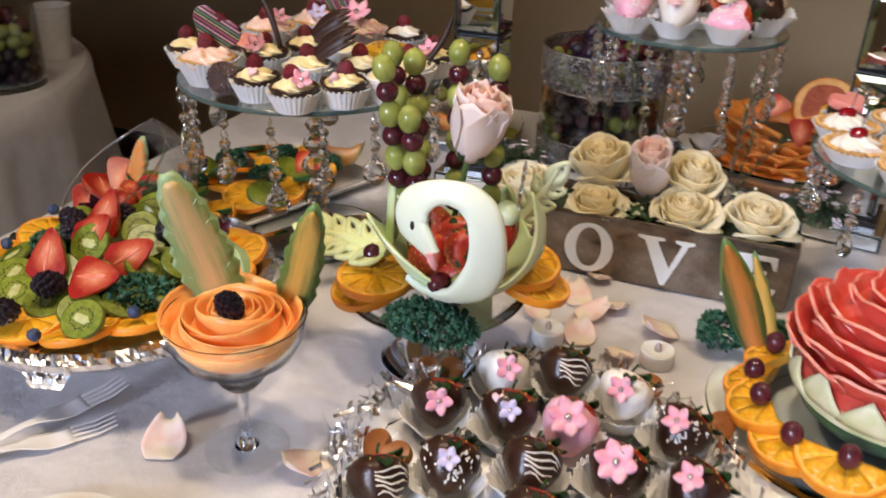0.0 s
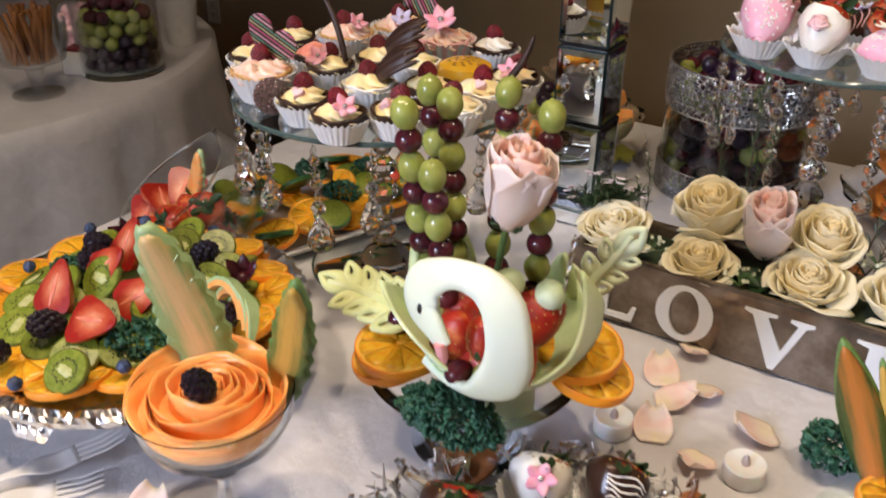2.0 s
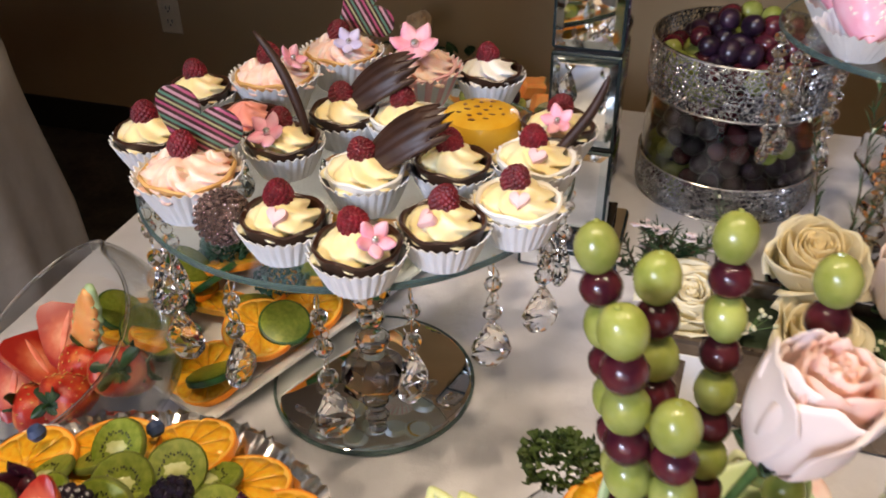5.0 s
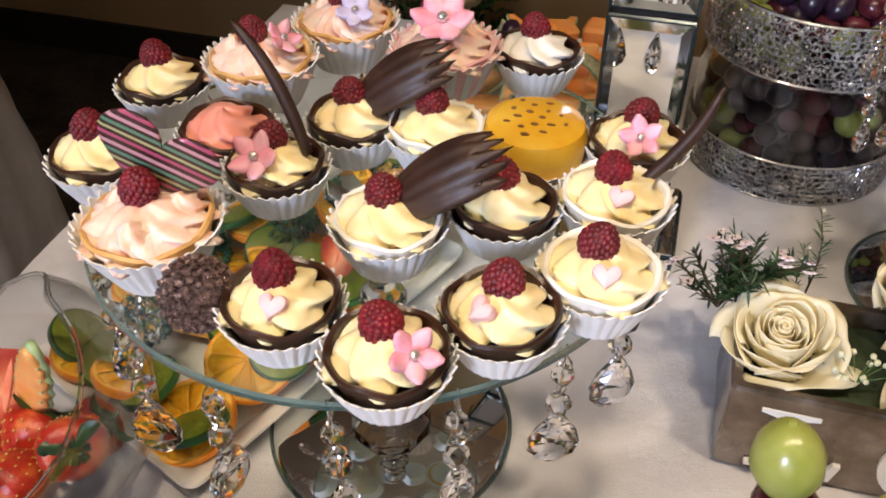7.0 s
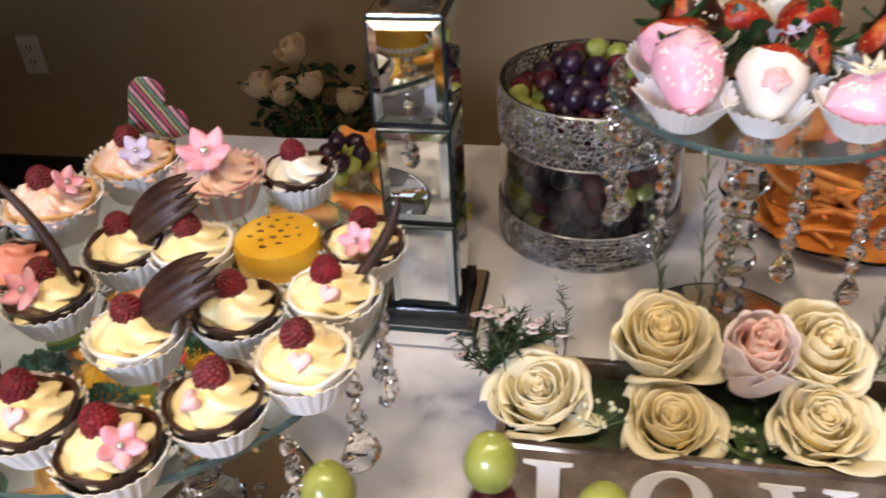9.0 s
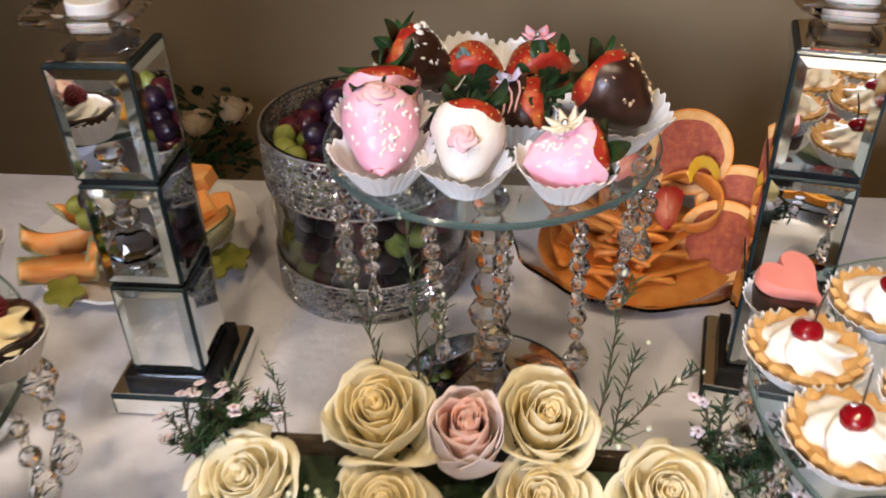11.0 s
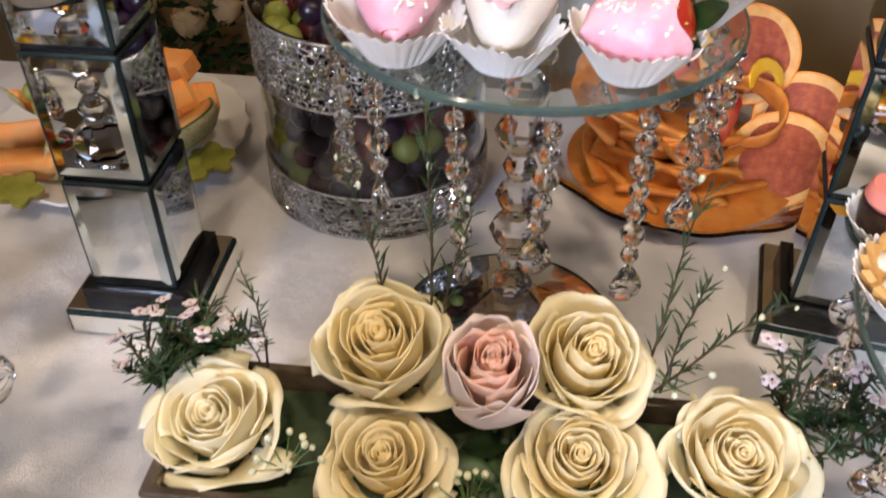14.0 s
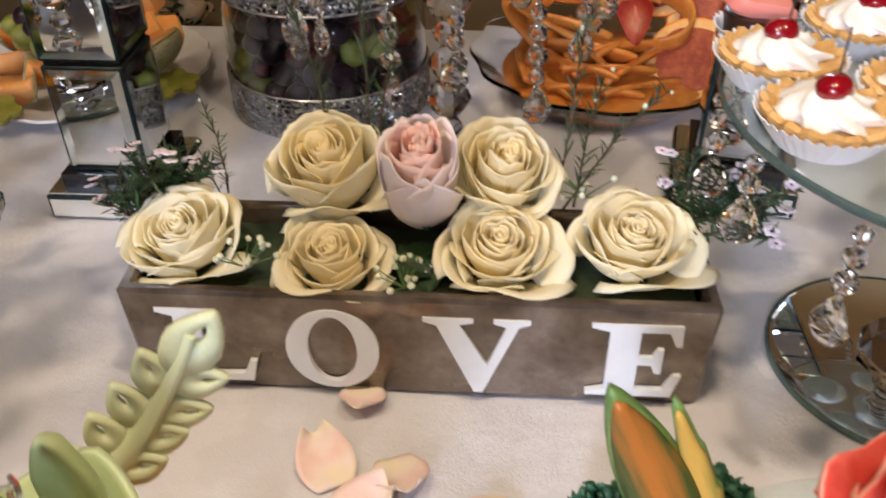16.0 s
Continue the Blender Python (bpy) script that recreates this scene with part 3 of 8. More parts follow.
    for name, fn, x in (("letter_l", L, 0.382), ("letter_o", O, 0.467), ("letter_v", Vv, 0.564), ("letter_e", E, 0.668)):
        part(name, mk(name, fn, "letter", smooth=False), t, pose(x - (BX0 + BX1) / 2, -d + 0.0012, 0.0115, -1.6), "white raised slab-serif letter")


planter()


# the tall glass of grapes with silver bands
M["grape_green"] = mottled("green_grape", (0.25, 0.29, 0.055), (0.37, 0.40, 0.11), 60, 0.22, Subsurface_Weight=0.3, vary=0.12, bump=0.03)
M["grape_red"] = mottled("red_grape", (0.045, 0.008, 0.016), (0.10, 0.016, 0.022), 70, 0.2, Subsurface_Weight=0.1, vary=0.25)
M["grape_black"] = mottled("dark_grape", (0.012, 0.006, 0.014), (0.03, 0.012, 0.028), 70, 0.28, vary=0.25)
for nm, rad in (("green_grape", 0.006), ("red_grape", 0.003)):
    bpy.data.materials[nm].node_tree.nodes["Principled BSDF"].inputs["Subsurface Radius"].default_value = (rad, rad, rad * 0.5)


def grape_mesh(mat, r=0.0105, tall=1.2):
    def f(bm):
        ball(bm, (0, 0, 0), (r, r, r * tall), 14, 10, 0, 0.05, 3)
        lathe(bm, [(0.0016, r * tall * 0.98), (0.0012, r * tall * 1.06), (0.0, r * tall * 1.07)], 6)
    return mk("grape_%s_%.4f" % (mat, r), f, mat)


def tumble(x, y, z):
    return Matrix.LocRotScale((x, y, z), Euler((rnd(0, 6.3), rnd(0, 6.3), rnd(0, 6.3))), None)


def grapes_in(parent_pose, R, z0, z1, rg, mats, label, group, heap=0.0, bias=0.0, bands=None):
    """Loose grapes packed in a glass, each a thing."""
    spots = []
    z, lay = z0 + rg, 0
    while z < z1 + heap:
        rr = R - rg - 0.004
        if z > z1:
            rr *= max(0.15, 1 - (z - z1) / (heap + 0.01))
        for ring in (rr, rr - 2.05 * rg, rr - 4.1 * rg):
            if ring < 0.3 * rg:
                continue
            if ring < rr - 3 * rg and z < z1 - 0.02:
                continue
            n = max(1, int(2 * math.pi * ring / (2.1 * rg)))
            for k in range(n):
                a = 2 * math.pi * (k + 0.5 * (lay % 2)) / n + rnd(-0.06, 0.06)
                spots.append((ring * math.cos(a), ring * math.sin(a), z + rnd(-0.002, 0.002)))
        z += rg * 1.75
        lay += 1
    def pick(px, py, pz):
        # green on one side, dark on the other, as they were poured
        if bands:
            return next(i for top, i in bands if pz + 0.012 * noise.noise(Vector((px * 30, py * 30, 1))) < top)
        side = noise.noise(Vector((px * 14, py * 14, pz * 16))) + bias
        return 0 if side > 0.16 else 1 if side > -0.12 else 2
    def packed(bm):
        for px, py, pz in spots:
            if pz <= z1:
                ball(bm, (px, py, pz), (rg, rg, rg * 1.15), 12, 9, pick(px, py, pz), 0.04, px * 90, Euler((rnd(0, 6), rnd(0, 6), 0)).to_matrix())
    solo("grapes", mk(group, packed, *mats, smooth="all"), parent_pose, "green and dark grapes packed in the glass", "grape", kind="stuff")
    for px, py, pz in spots:
        if pz > z1:
            m = mats[pick(px, py, pz)]
            solo("grape", grape_mesh(m, rg), parent_pose @ tumble(px, py, pz), label[m] + " on top", "grape", group)


def lattice_band(key, R, h, cells, rows, seed):
    """A pierced metal band: a net of curling bars with rims."""
    def f(bm):
        random.seed(seed)
        for z in (0.0, h):
            pts = [(R * math.cos(2 * math.pi * k / 64), R * math.sin(2 * math.pi * k / 64), z) for k in range(65)]
            tube(bm, pts, 0.0014, 5)
        for row in range(rows):
            for c in range(cells):
                a0 = 2 * math.pi * (c + 0.5 * (row % 2)) / cells + rnd(-0.02, 0.02)
                zc = h * (row + 0.5) / rows
                da = math.pi / cells * rnd(0.7, 1.7)
                dz = h / rows * rnd(0.35, 0.85)
                pts = []
                for k in range(9):
                    g = 2 * math.pi * k / 8
                    a, z = a0 + da * math.cos(g), min(max(zc + dz * math.sin(g), 0), h)
                    pts.append((R * math.cos(a), R * math.sin(a), z))
                tube(bm, pts, rnd(0.0008, 0.0015), 4, 0, 0.6)
                if rnd(0, 1) < 0.6:
                    a = a0 + rnd(-0.5, 0.5) * da
                    ball(bm, (R * math.cos(a), R * math.sin(a), zc + rnd(-0.4, 0.4) * dz), rnd(0.0010, 0.0022), 6, 4)
        random.seed(seed + 1)
    return mk(key, f, "silver")


GL = {"grape_green": "round pale green grape", "grape_red": "round dark red grape", "grape_black": "round nearly black grape"}


def grape_vase():
    x, y, R, H = 0.386, 1.748, 0.107, 0.195
    t = thing("glass_vase", pose(x, y, TZ), "glass cylinder with pierced silver bands, full of grapes", "vase")
    part("glass_wall", mk("vase_glass", lambda bm: lathe(bm, [(0, 0.0), (R, 0.0), (R, H), (R - 0.003, H), (R - 0.003, 0.006), (0, 0.006)], 64), "glass"), t, ID, "clear glass cylinder")
    part("upper_band", lattice_band("vase_band_top", R + 0.002, 0.062, 96, 10, 5), t, pose(0, 0, H - 0.062), "pierced silver floral band")
    part("lower_band", lattice_band("vase_band_low", R + 0.002, 0.045, 96, 8, 9), t, pose(0, 0, 0.001), "pierced silver floral band")
    random.seed(11)
    grapes_in(pose(x, y, TZ + 0.0065), R - 0.004, 0, H - 0.03, 0.0125, ("grape_green", "grape_red", "grape_black"), GL, "grapes in the banded glass", 0.055, -0.1)


grape_vase()


def side_grapes():
    x, y, R, H = -0.852, 1.622, 0.086, 0.17
    t = thing("glass_vase", pose(x, y, TZ), "plain glass cylinder full of green and black grapes", "vase")
    part("glass_wall", mk("vase_glass_b", lambda bm: lathe(bm, [(R - 0.003, 0.0125), (R, 0.0125), (R, H), (R - 0.003, H), (R - 0.003, 0.0125)], 64, cap0=False, cap1=False), "thin_glass"), t, ID, "clear glass cylinder")
    part("glass_base", mk("vase_base_b", lambda bm: lathe(bm, [(0, 0.0), (R - 0.001, 0.0), (R, 0.001), (R, 0.011), (R - 0.001, 0.012), (0, 0.012)], 64), "glass_green"), t, ID, "thick clear glass base", shadow=False)
    random.seed(12)
    grapes_in(pose(x, y, TZ + 0.0125), R - 0.004, 0, 0.10, 0.0135, ("grape_green", "grape_red", "grape_black"), GL, "grapes in the plain glass", 0.055, 0.0, [(0.060, 2), (0.108, 0), (9, 1)])


side_grapes()


def saucer(key, prof, mat, n=64, mod=None):
    return mk(key, lambda bm: lathe(bm, prof, n, mod), mat)


def fluted(k, amp):
    return lambda a, j, r, z: (r * (1 + amp * math.cos(k * a) * (r > 0.08)), z + amp * 0.03 * math.cos(k * a))


# plates and bowls
solo("fruit_plate", saucer("melon_plate", [(0, 0), (0.08, 0), (0.085, 0.003), (0.125, 0.012), (0.137, 0.016), (0.136, 0.019), (0.122, 0.0155), (0.084, 0.0065), (0, 0.005)], "china", 96, fluted(24, 0.012)), pose(0.100, 1.772, TZ), "white fluted china plate heaped with melon and grapes", "plate")
solo("fruit_bowl", saucer("gf_bowl", [(0, 0), (0.085, 0), (0.095, 0.004), (0.125, 0.03), (0.146, 0.047), (0.144, 0.050), (0.122, 0.0345), (0.092, 0.009), (0, 0.006)], "glass", 96, fluted(12, 0.02)), pose(0.688, 1.768, TZ), "fluted clear glass bowl of grapefruit and orange slices", "bowl", shadow=False)
def glass_platter(x, y, key, base, rim, mat, mod, label):
    t = thing("glass_platter", pose(x, y, TZ), label, "platter")
    part("base", saucer(key + "_base", base, mat, 96), t, ID, "flat clear glass base", shadow=False)
    part("rim", mk(key + "_rim", lambda bm: lathe(bm, rim + rim[:1], 120, mod, cap0=False, cap1=False), mat), t, ID, "raised clear glass rim", shadow=False)


glass_platter(0.512, 0.872, "choc_plate", [(0, 0), (0.15, 0), (0.157, 0.0025), (0.156, 0.0055), (0, 0.0045)], [(0.1575, 0.0025), (0.185, 0.010), (0.193, 0.012), (0.192, 0.0145), (0.182, 0.0125), (0.1575, 0.0055)], "glass", fluted(30, 0.016), "round pressed-glass platter of dipped strawberries")
glass_platter(0.790, 1.070, "melon_glass", [(0, 0), (0.10, 0), (0.104, 0.004), (0.1015, 0.0085), (0, 0.006)], [(0.1045, 0.004), (0.14, 0.018), (0.15, 0.022), (0.149, 0.0245), (0.137, 0.021), (0.1025, 0.0088)], "glass_green", None, "round clear glass plate under a carved watermelon")


def martini():
    t = thing("margarita_glass", pose(0.245, 0.828, TZ), "stemmed glass holding a carved cantaloupe rose", "glass")
    foot = [(0.0, 0.0), (0.0390, 0.0), (0.0396, 0.0008), (0.0390, 0.0016), (0.012, 0.005), (0.0, 0.005)]
    stem = [(0.0, 0.0052), (0.012, 0.0052), (0.0065, 0.011), (0.0046, 0.022), (0.0045, 0.055), (0.007, 0.068), (0.014, 0.0735), (0.0, 0.0738)]
    bowl = [(0.0, 0.074), (0.015, 0.074), (0.022, 0.083), (0.024, 0.092), (0.036, 0.100), (0.052, 0.113), (0.0605, 0.131), (0.0625, 0.148), (0.0618, 0.1486), (0.0612, 0.148),
            (0.0592, 0.132), (0.051, 0.115), (0.035, 0.1025), (0.022, 0.095), (0.0195, 0.085), (0.012, 0.078), (0.0, 0.0765)]
    part("foot", saucer("martini_foot", foot, "thin_glass", 64), t, ID, "flat clear glass foot", shadow=False)
    part("stem", saucer("martini_stem", stem, "glass", 32), t, ID, "slender glass stem", shadow=False)
    part("bowl", saucer("martini_bowl", bowl, "glass", 64), t, ID, "wide clear glass bowl", shadow=False)


martini()


def swan_bowl():
    t = thing("footed_bowl", pose(0.350, 1.040, TZ), "clear footed glass dish under the carved melon swan", "bowl")
    prof = [(0.0, 0.0), (0.058, 0.0), (0.058, 0.002), (0.05, 0.012), (0.025, 0.035), (0.018, 0.05), (0.03, 0.06), (0.07, 0.072), (0.096, 0.086), (0.0985, 0.090), (0.096, 0.0905), (0.068, 0.0755), (0.03, 0.0645), (0.0, 0.062)]
    part("glass_body", saucer("swan_bowl", prof, "glass", 72), t, ID, "clear glass dish on a flared foot", shadow=False)


swan_bowl()


def bubble_bowl():
    t = thing("slant_cut_bowl", pose(-0.135, 1.142, TZ), "round glass bowl with a slanted rim, holding strawberries", "bowl")
    R, c = 0.093, 0.087
    def f(bm):
        n, k = 56, 18
        def lim(a):
            z = 0.108 + 0.058 * math.cos(a - math.radians(50))
            return z
        def P(rr, flip):
            def q(i, j):
                a = 2 * math.pi * i / n
                s = (j / (k - 1)) if not flip else 1 - j / (k - 1)
                z = 0.002 + (lim(a) - 0.002) * s
                r = math.sqrt(max(rr * rr - (z - c) ** 2, 1e-4 * (1 + 5 * s)))
                r = min(r, rr)
                return (r * math.cos(a), r * math.sin(a), z + (R - rr) * (1 - s))
            return q
        o = grid(bm, P(R, False), n, k, True, 0, True)
        q = grid(bm, P(R - 0.0028, True), n, k, True, 0, False, True)
        for i in range(n):
            bm.faces.new((o[-1][i], o[-1][(i + 1) % n], q[0][(i + 1) % n], q[0][i]))
    part("glass_wall", mk("bubble_bowl", f, "thin_glass"), t, ID, "thin clear glass")
    def lip(bm):
        pts = []
        for i in range(73):
            a = 2 * math.pi * i / 72
            z = 0.1085 + 0.058 * math.cos(a - math.radians(50))
            r = math.sqrt(max(R * R - (z - c) ** 2, 1e-6)) - 0.0014
            pts.append((r * math.cos(a), r * math.sin(a), z))
        tube(bm, pts, 0.0017, 8)
    part("rim", mk("bubble_rim", lip, "glass"), t, ID, "rounded glass lip")


bubble_bowl()


def tea_light(x, y):
    t = thing("tea_light", pose(x, y, TZ), "small white electric tea light on the cloth", "candle", "tea lights")
    part("case", mk("tea_case", lambda bm: lathe(bm, [(0, 0), (0.0180, 0), (0.0185, 0.001), (0.0190, 0.017), (0.018, 0.0185), (0.013, 0.0165), (0.004, 0.016), (0, 0.016)], 40), "wax"), t)
    part("flame_tip", mk("tea_flame", lambda bm: lathe(bm, [(0.0035, 0.0155), (0.0042, 0.019), (0.0028, 0.024), (0.0, 0.0275)], 12), principled("cloudy_bulb", (0.55, 0.45, 0.42), 0.3, Transmission_Weight=0.3)[0]), t, ID, "cloudy plastic flame")


tea_light(0.460, 1.121)
tea_light(0.584, 1.125)
# ---- food and flowers: materials ----
def sss(m, w, r):
    p = m.node_tree.nodes["Principled BSDF"]
    p.inputs["Subsurface Weight"].default_value = w
    p.inputs["Subsurface Radius"].default_value = r
    p.inputs["Subsurface Scale"].default_value = 1.0
    return m


M["paper"] = mottled("white_paper_cup", (0.74, 0.73, 0.71), (0.81, 0.80, 0.78), 40, 0.75, Subsurface_Weight=0.0)
M["choc"] = mottled("dark_chocolate", (0.026, 0.010, 0.006), (0.05, 0.02, 0.011), 60, 0.3, bump=0.35, bscale=140, dist=0.0015)
M["chocmatt"] = mottled("matt_chocolate", (0.026, 0.011, 0.007), (0.045, 0.020, 0.012), 50, 0.48, bump=0.4, bscale=220)
M["milk"] = mottled("milk_chocolate", (0.26, 0.09, 0.025), (0.33, 0.125, 0.04), 40, 0.35, bump=0.1)
M["cream"] = sss(mottled("yellow_cream", (0.92, 0.74, 0.36), (0.94, 0.83, 0.52), 60, 0.42, bump=0.15, bscale=300), 0.2, (0.004, 0.003, 0.001))
M["whip"] = sss(mottled("white_cream", (0.88, 0.83, 0.72), (0.91, 0.88, 0.80), 60, 0.45, bump=0.12, bscale=300), 0.2, (0.004, 0.003, 0.002))
M["peach"] = sss(mottled("peach_frosting", (0.90, 0.50, 0.36), (0.93, 0.66, 0.53), 80, 0.4, bump=0.15, bscale=300, c3=(0.94, 0.82, 0.75)), 0.2, (0.004, 0.002, 0.001))
M["salmon"] = mottled("salmon_glaze", (0.80, 0.27, 0.20), (0.84, 0.36, 0.27), 60, 0.35, bump=0.2)
M["raspberry"] = sss(mottled("raspberry", (0.108, 0.004, 0.009), (0.203, 0.007, 0.017), 160, 0.5, vary=0.15, bump=0.1), 0.15, (0.004, 0.001, 0.001))
M["blackberry"] = mottled("blackberry", (0.006, 0.004, 0.008), (0.018, 0.010, 0.02), 160, 0.3, vary=0.2)
M["blueberry"] = mottled("blueberry", (0.016, 0.03, 0.085), (0.04, 0.065, 0.14), 120, 0.55, vary=0.2)
M["pinkflower"] = mottled("pink_sugar", (0.83, 0.30, 0.40), (0.86, 0.48, 0.55), 90, 0.5, vary=0.08)
M["palepink"] = mottled("pale_pink_sugar", (0.82, 0.45, 0.47), (0.84, 0.58, 0.58), 90, 0.5)
M["lilac"] = mottled("lilac_sugar", (0.56, 0.50, 0.72), (0.66, 0.60, 0.78), 90, 0.5)
M["ivory"] = mottled("ivory_sugar", (0.82, 0.72, 0.52), (0.86, 0.79, 0.63), 90, 0.5)
M["pearl"] = principled("silver_pearl", (0.72, 0.70, 0.66), 0.2, 0.8)[0]
M["pinkcoat"] = sss(mottled("pink_coating", (0.90, 0.42, 0.54), (0.93, 0.56, 0.66), 50, 0.3, bump=0.5, bscale=130, dist=0.002), 0.1, (0.003, 0.001, 0.001))
M["whitecoat"] = mottled("white_coating", (0.86, 0.82, 0.72), (0.90, 0.87, 0.80), 40, 0.3, bump=0.4, bscale=130, dist=0.002)
M["passion"] = mottled("yellow_glaze", (0.78, 0.42, 0.025), (0.83, 0.52, 0.06), 50, 0.2, Coat_Weight=0.3)
M["seedflake"] = mottled("brown_seeds", (0.16, 0.07, 0.02), (0.25, 0.12, 0.04), 90, 0.5)
M["leaf"] = mottled("green_leaf", (0.012, 0.036, 0.012), (0.035, 0.085, 0.025), 60, 0.45, fine=0.4, vary=0.25, bump=0.2)
M["calyx"] = mottled("strawberry_leaf", (0.008, 0.026, 0.009), (0.03, 0.08, 0.02), 90, 0.38, fine=0.5, vary=0.2, bump=0.4, bscale=300)
M["kale"] = mottled("kale", (0.014, 0.072, 0.036), (0.04, 0.15, 0.08), 70, 0.5, fine=0.5, bump=0.6, bscale=250, dist=0.001)
M["parsley"] = mottled("curly_leaf", (0.03, 0.06, 0.008), (0.075, 0.12, 0.02), 70, 0.55, fine=0.5)
M["stem"] = mottled("green_stem", (0.06, 0.12, 0.03), (0.1, 0.18, 0.05), 60, 0.5)
M["twig"] = mottled("brown_twig", (0.06, 0.03, 0.018), (0.1, 0.06, 0.03), 60, 0.6)
def petal_sheen(m, w):
    """Light that passes through a thin petal."""
    nt = m.node_tree
    p, out = nt.nodes["Principled BSDF"], nt.nodes["Material Output"]
    tr, mix = nt.nodes.new("ShaderNodeBsdfTranslucent"), nt.nodes.new("ShaderNodeMixShader")
    nt.links.new(p.inputs["Base Color"].links[0].from_socket, tr.inputs["Color"])
    mix.inputs[0].default_value = w
    nt.links.new(p.outputs[0], mix.inputs[1])
    nt.links.new(tr.outputs[0], mix.inputs[2])
    nt.links.new(mix.outputs[0], out.inputs["Surface"])
    return m


M["creamrose"] = petal_sheen(mottled("cream_rose_petal", (0.995, 0.89, 0.58), (0.995, 0.93, 0.70), 22, 0.5, vary=0.04, bump=0.12, bscale=160), 0.42)
M["whiterose"] = petal_sheen(mottled("ivory_rose_petal", (0.99, 0.91, 0.66), (0.99, 0.95, 0.76), 22, 0.5, vary=0.03, bump=0.12, bscale=160), 0.42)
M["blushrose"] = petal_sheen(mottled("blush_rose_petal", (0.95, 0.60, 0.50), (0.96, 0.72, 0.62), 26, 0.55, vary=0.08, bump=0.15, bscale=160, c3=(0.95, 0.84, 0.66)), 0.30)
M["blushouter"] = petal_sheen(mottled("pale_blush_petal", (0.98, 0.85, 0.79), (0.98, 0.91, 0.86), 18, 0.5, vary=0.03, bump=0.12, bscale=160), 0.30)
M["petalloose"] = petal_sheen(mottled("loose_petal", (0.94, 0.66, 0.58), (0.96, 0.82, 0.74), 30, 0.6, vary=0.08, c3=(0.95, 0.87, 0.62)), 0.25)
M["orange_rind"] = mottled("orange_rind", (0.86, 0.26, 0.012), (0.90, 0.34, 0.02), 90, 0.42, bump=0.3, bscale=500, vary=0.08)
M["pith"] = mottled("citrus_pith", (0.90, 0.46, 0.06), (0.92, 0.54, 0.11), 90, 0.40)
M["gf_pith"] = mottled("grapefruit_pith", (0.76, 0.38, 0.10), (0.82, 0.48, 0.17), 90, 0.5)
M["orange_flesh"] = sss(mottled("orange_flesh", (0.88, 0.33, 0.008), (0.94, 0.48, 0.035), 240, 0.28, bump=0.4, bscale=500, vary=0.06), 0.2, (0.006, 0.002, 0.001))
M["gf_flesh"] = mottled("grapefruit_flesh", (0.30, 0.040, 0.012), (0.44, 0.095, 0.025), 130, 0.55, bump=0.5, bscale=400, dist=0.001)
M["kiwi"] = sss(mottled("kiwi_flesh", (0.15, 0.20, 0.016), (0.25, 0.29, 0.04), 220, 0.3, bump=0.2, vary=0.12), 0.2, (0.004, 0.004, 0.001))
M["kiwi_core"] = mottled("kiwi_core", (0.45, 0.47, 0.18), (0.55, 0.56, 0.26), 200, 0.4)
M["kiwi_skin"] = mottled("kiwi_edge", (0.10, 0.12, 0.02), (0.16, 0.18, 0.035), 120, 0.5)
M["seed"] = mottled("black_seed", (0.006, 0.005, 0.004), (0.012, 0.01, 0.008), 60, 0.35)
M["straw"] = sss(mottled("strawberry_skin", (0.26, 0.010, 0.007), (0.40, 0.030, 0.014), 60, 0.32, vary=0.12, bump=0.5, bscale=420, dist=0.0012, c3=(0.62, 0.20, 0.05)), 0.1, (0.005, 0.001, 0.001))
M["straw_cut"] = cut_berry("strawberry_flesh")
M["straw_core"] = mottled("strawberry_heart", (0.70, 0.16, 0.09), (0.78, 0.28, 0.18), 80, 0.4)
M["straw_seed"] = mottled("strawberry_seed", (0.55, 0.36, 0.08), (0.62, 0.44, 0.12), 60, 0.5)
M["cantaloupe"] = sss(mottled("cantaloupe_flesh", (0.90, 0.34, 0.08), (0.92, 0.46, 0.16), 45, 0.35, bump=0.2, bscale=260, vary=0.05), 0.25, (0.008, 0.003, 0.001))
M["cant_skin"] = mottled("netted_rind", (0.25, 0.24, 0.10), (0.46, 0.42, 0.25), 180, 0.6, bump=0.6, bscale=240, c3=(0.12, 0.18, 0.05))
M["melon_edge"] = mottled("melon_rind_edge", (0.10, 0.20, 0.05), (0.20, 0.33, 0.10), 60, 0.4)
M["honeydew"] = sss(mottled("honeydew", (0.62, 0.77, 0.44), (0.72, 0.84, 0.56), 24, 0.35, bump=0.12, bscale=160), 0.25, (0.006, 0.006, 0.003))
M["honeydew_flesh"] = sss(mottled("honeydew_flesh", (0.50, 0.62, 0.16), (0.60, 0.68, 0.26), 40, 0.35, bump=0.12), 0.25, (0.006, 0.006, 0.002))
M["swanwhite"] = sss(mottled("peeled_melon", (0.78, 0.88, 0.68), (0.84, 0.92, 0.77), 14, 0.38, bump=0.08, bscale=120), 0.25, (0.006, 0.006, 0.004))
M["wm_red"] = sss(mottled("watermelon_flesh", (0.66, 0.07, 0.05), (0.74, 0.14, 0.10), 60, 0.35, bump=0.3, bscale=300), 0.25, (0.008, 0.002, 0.001))
M["wm_pale"] = mottled("watermelon_pale_edge", (0.80, 0.26, 0.19), (0.85, 0.44, 0.34), 60, 0.4)
M["wm_white"] = mottled("watermelon_white", (0.62, 0.68, 0.34), (0.80, 0.80, 0.56), 40, 0.4)
M["wm_green"] = mottled("watermelon_rind", (0.012, 0.06, 0.015), (0.03, 0.12, 0.03), 30, 0.3)
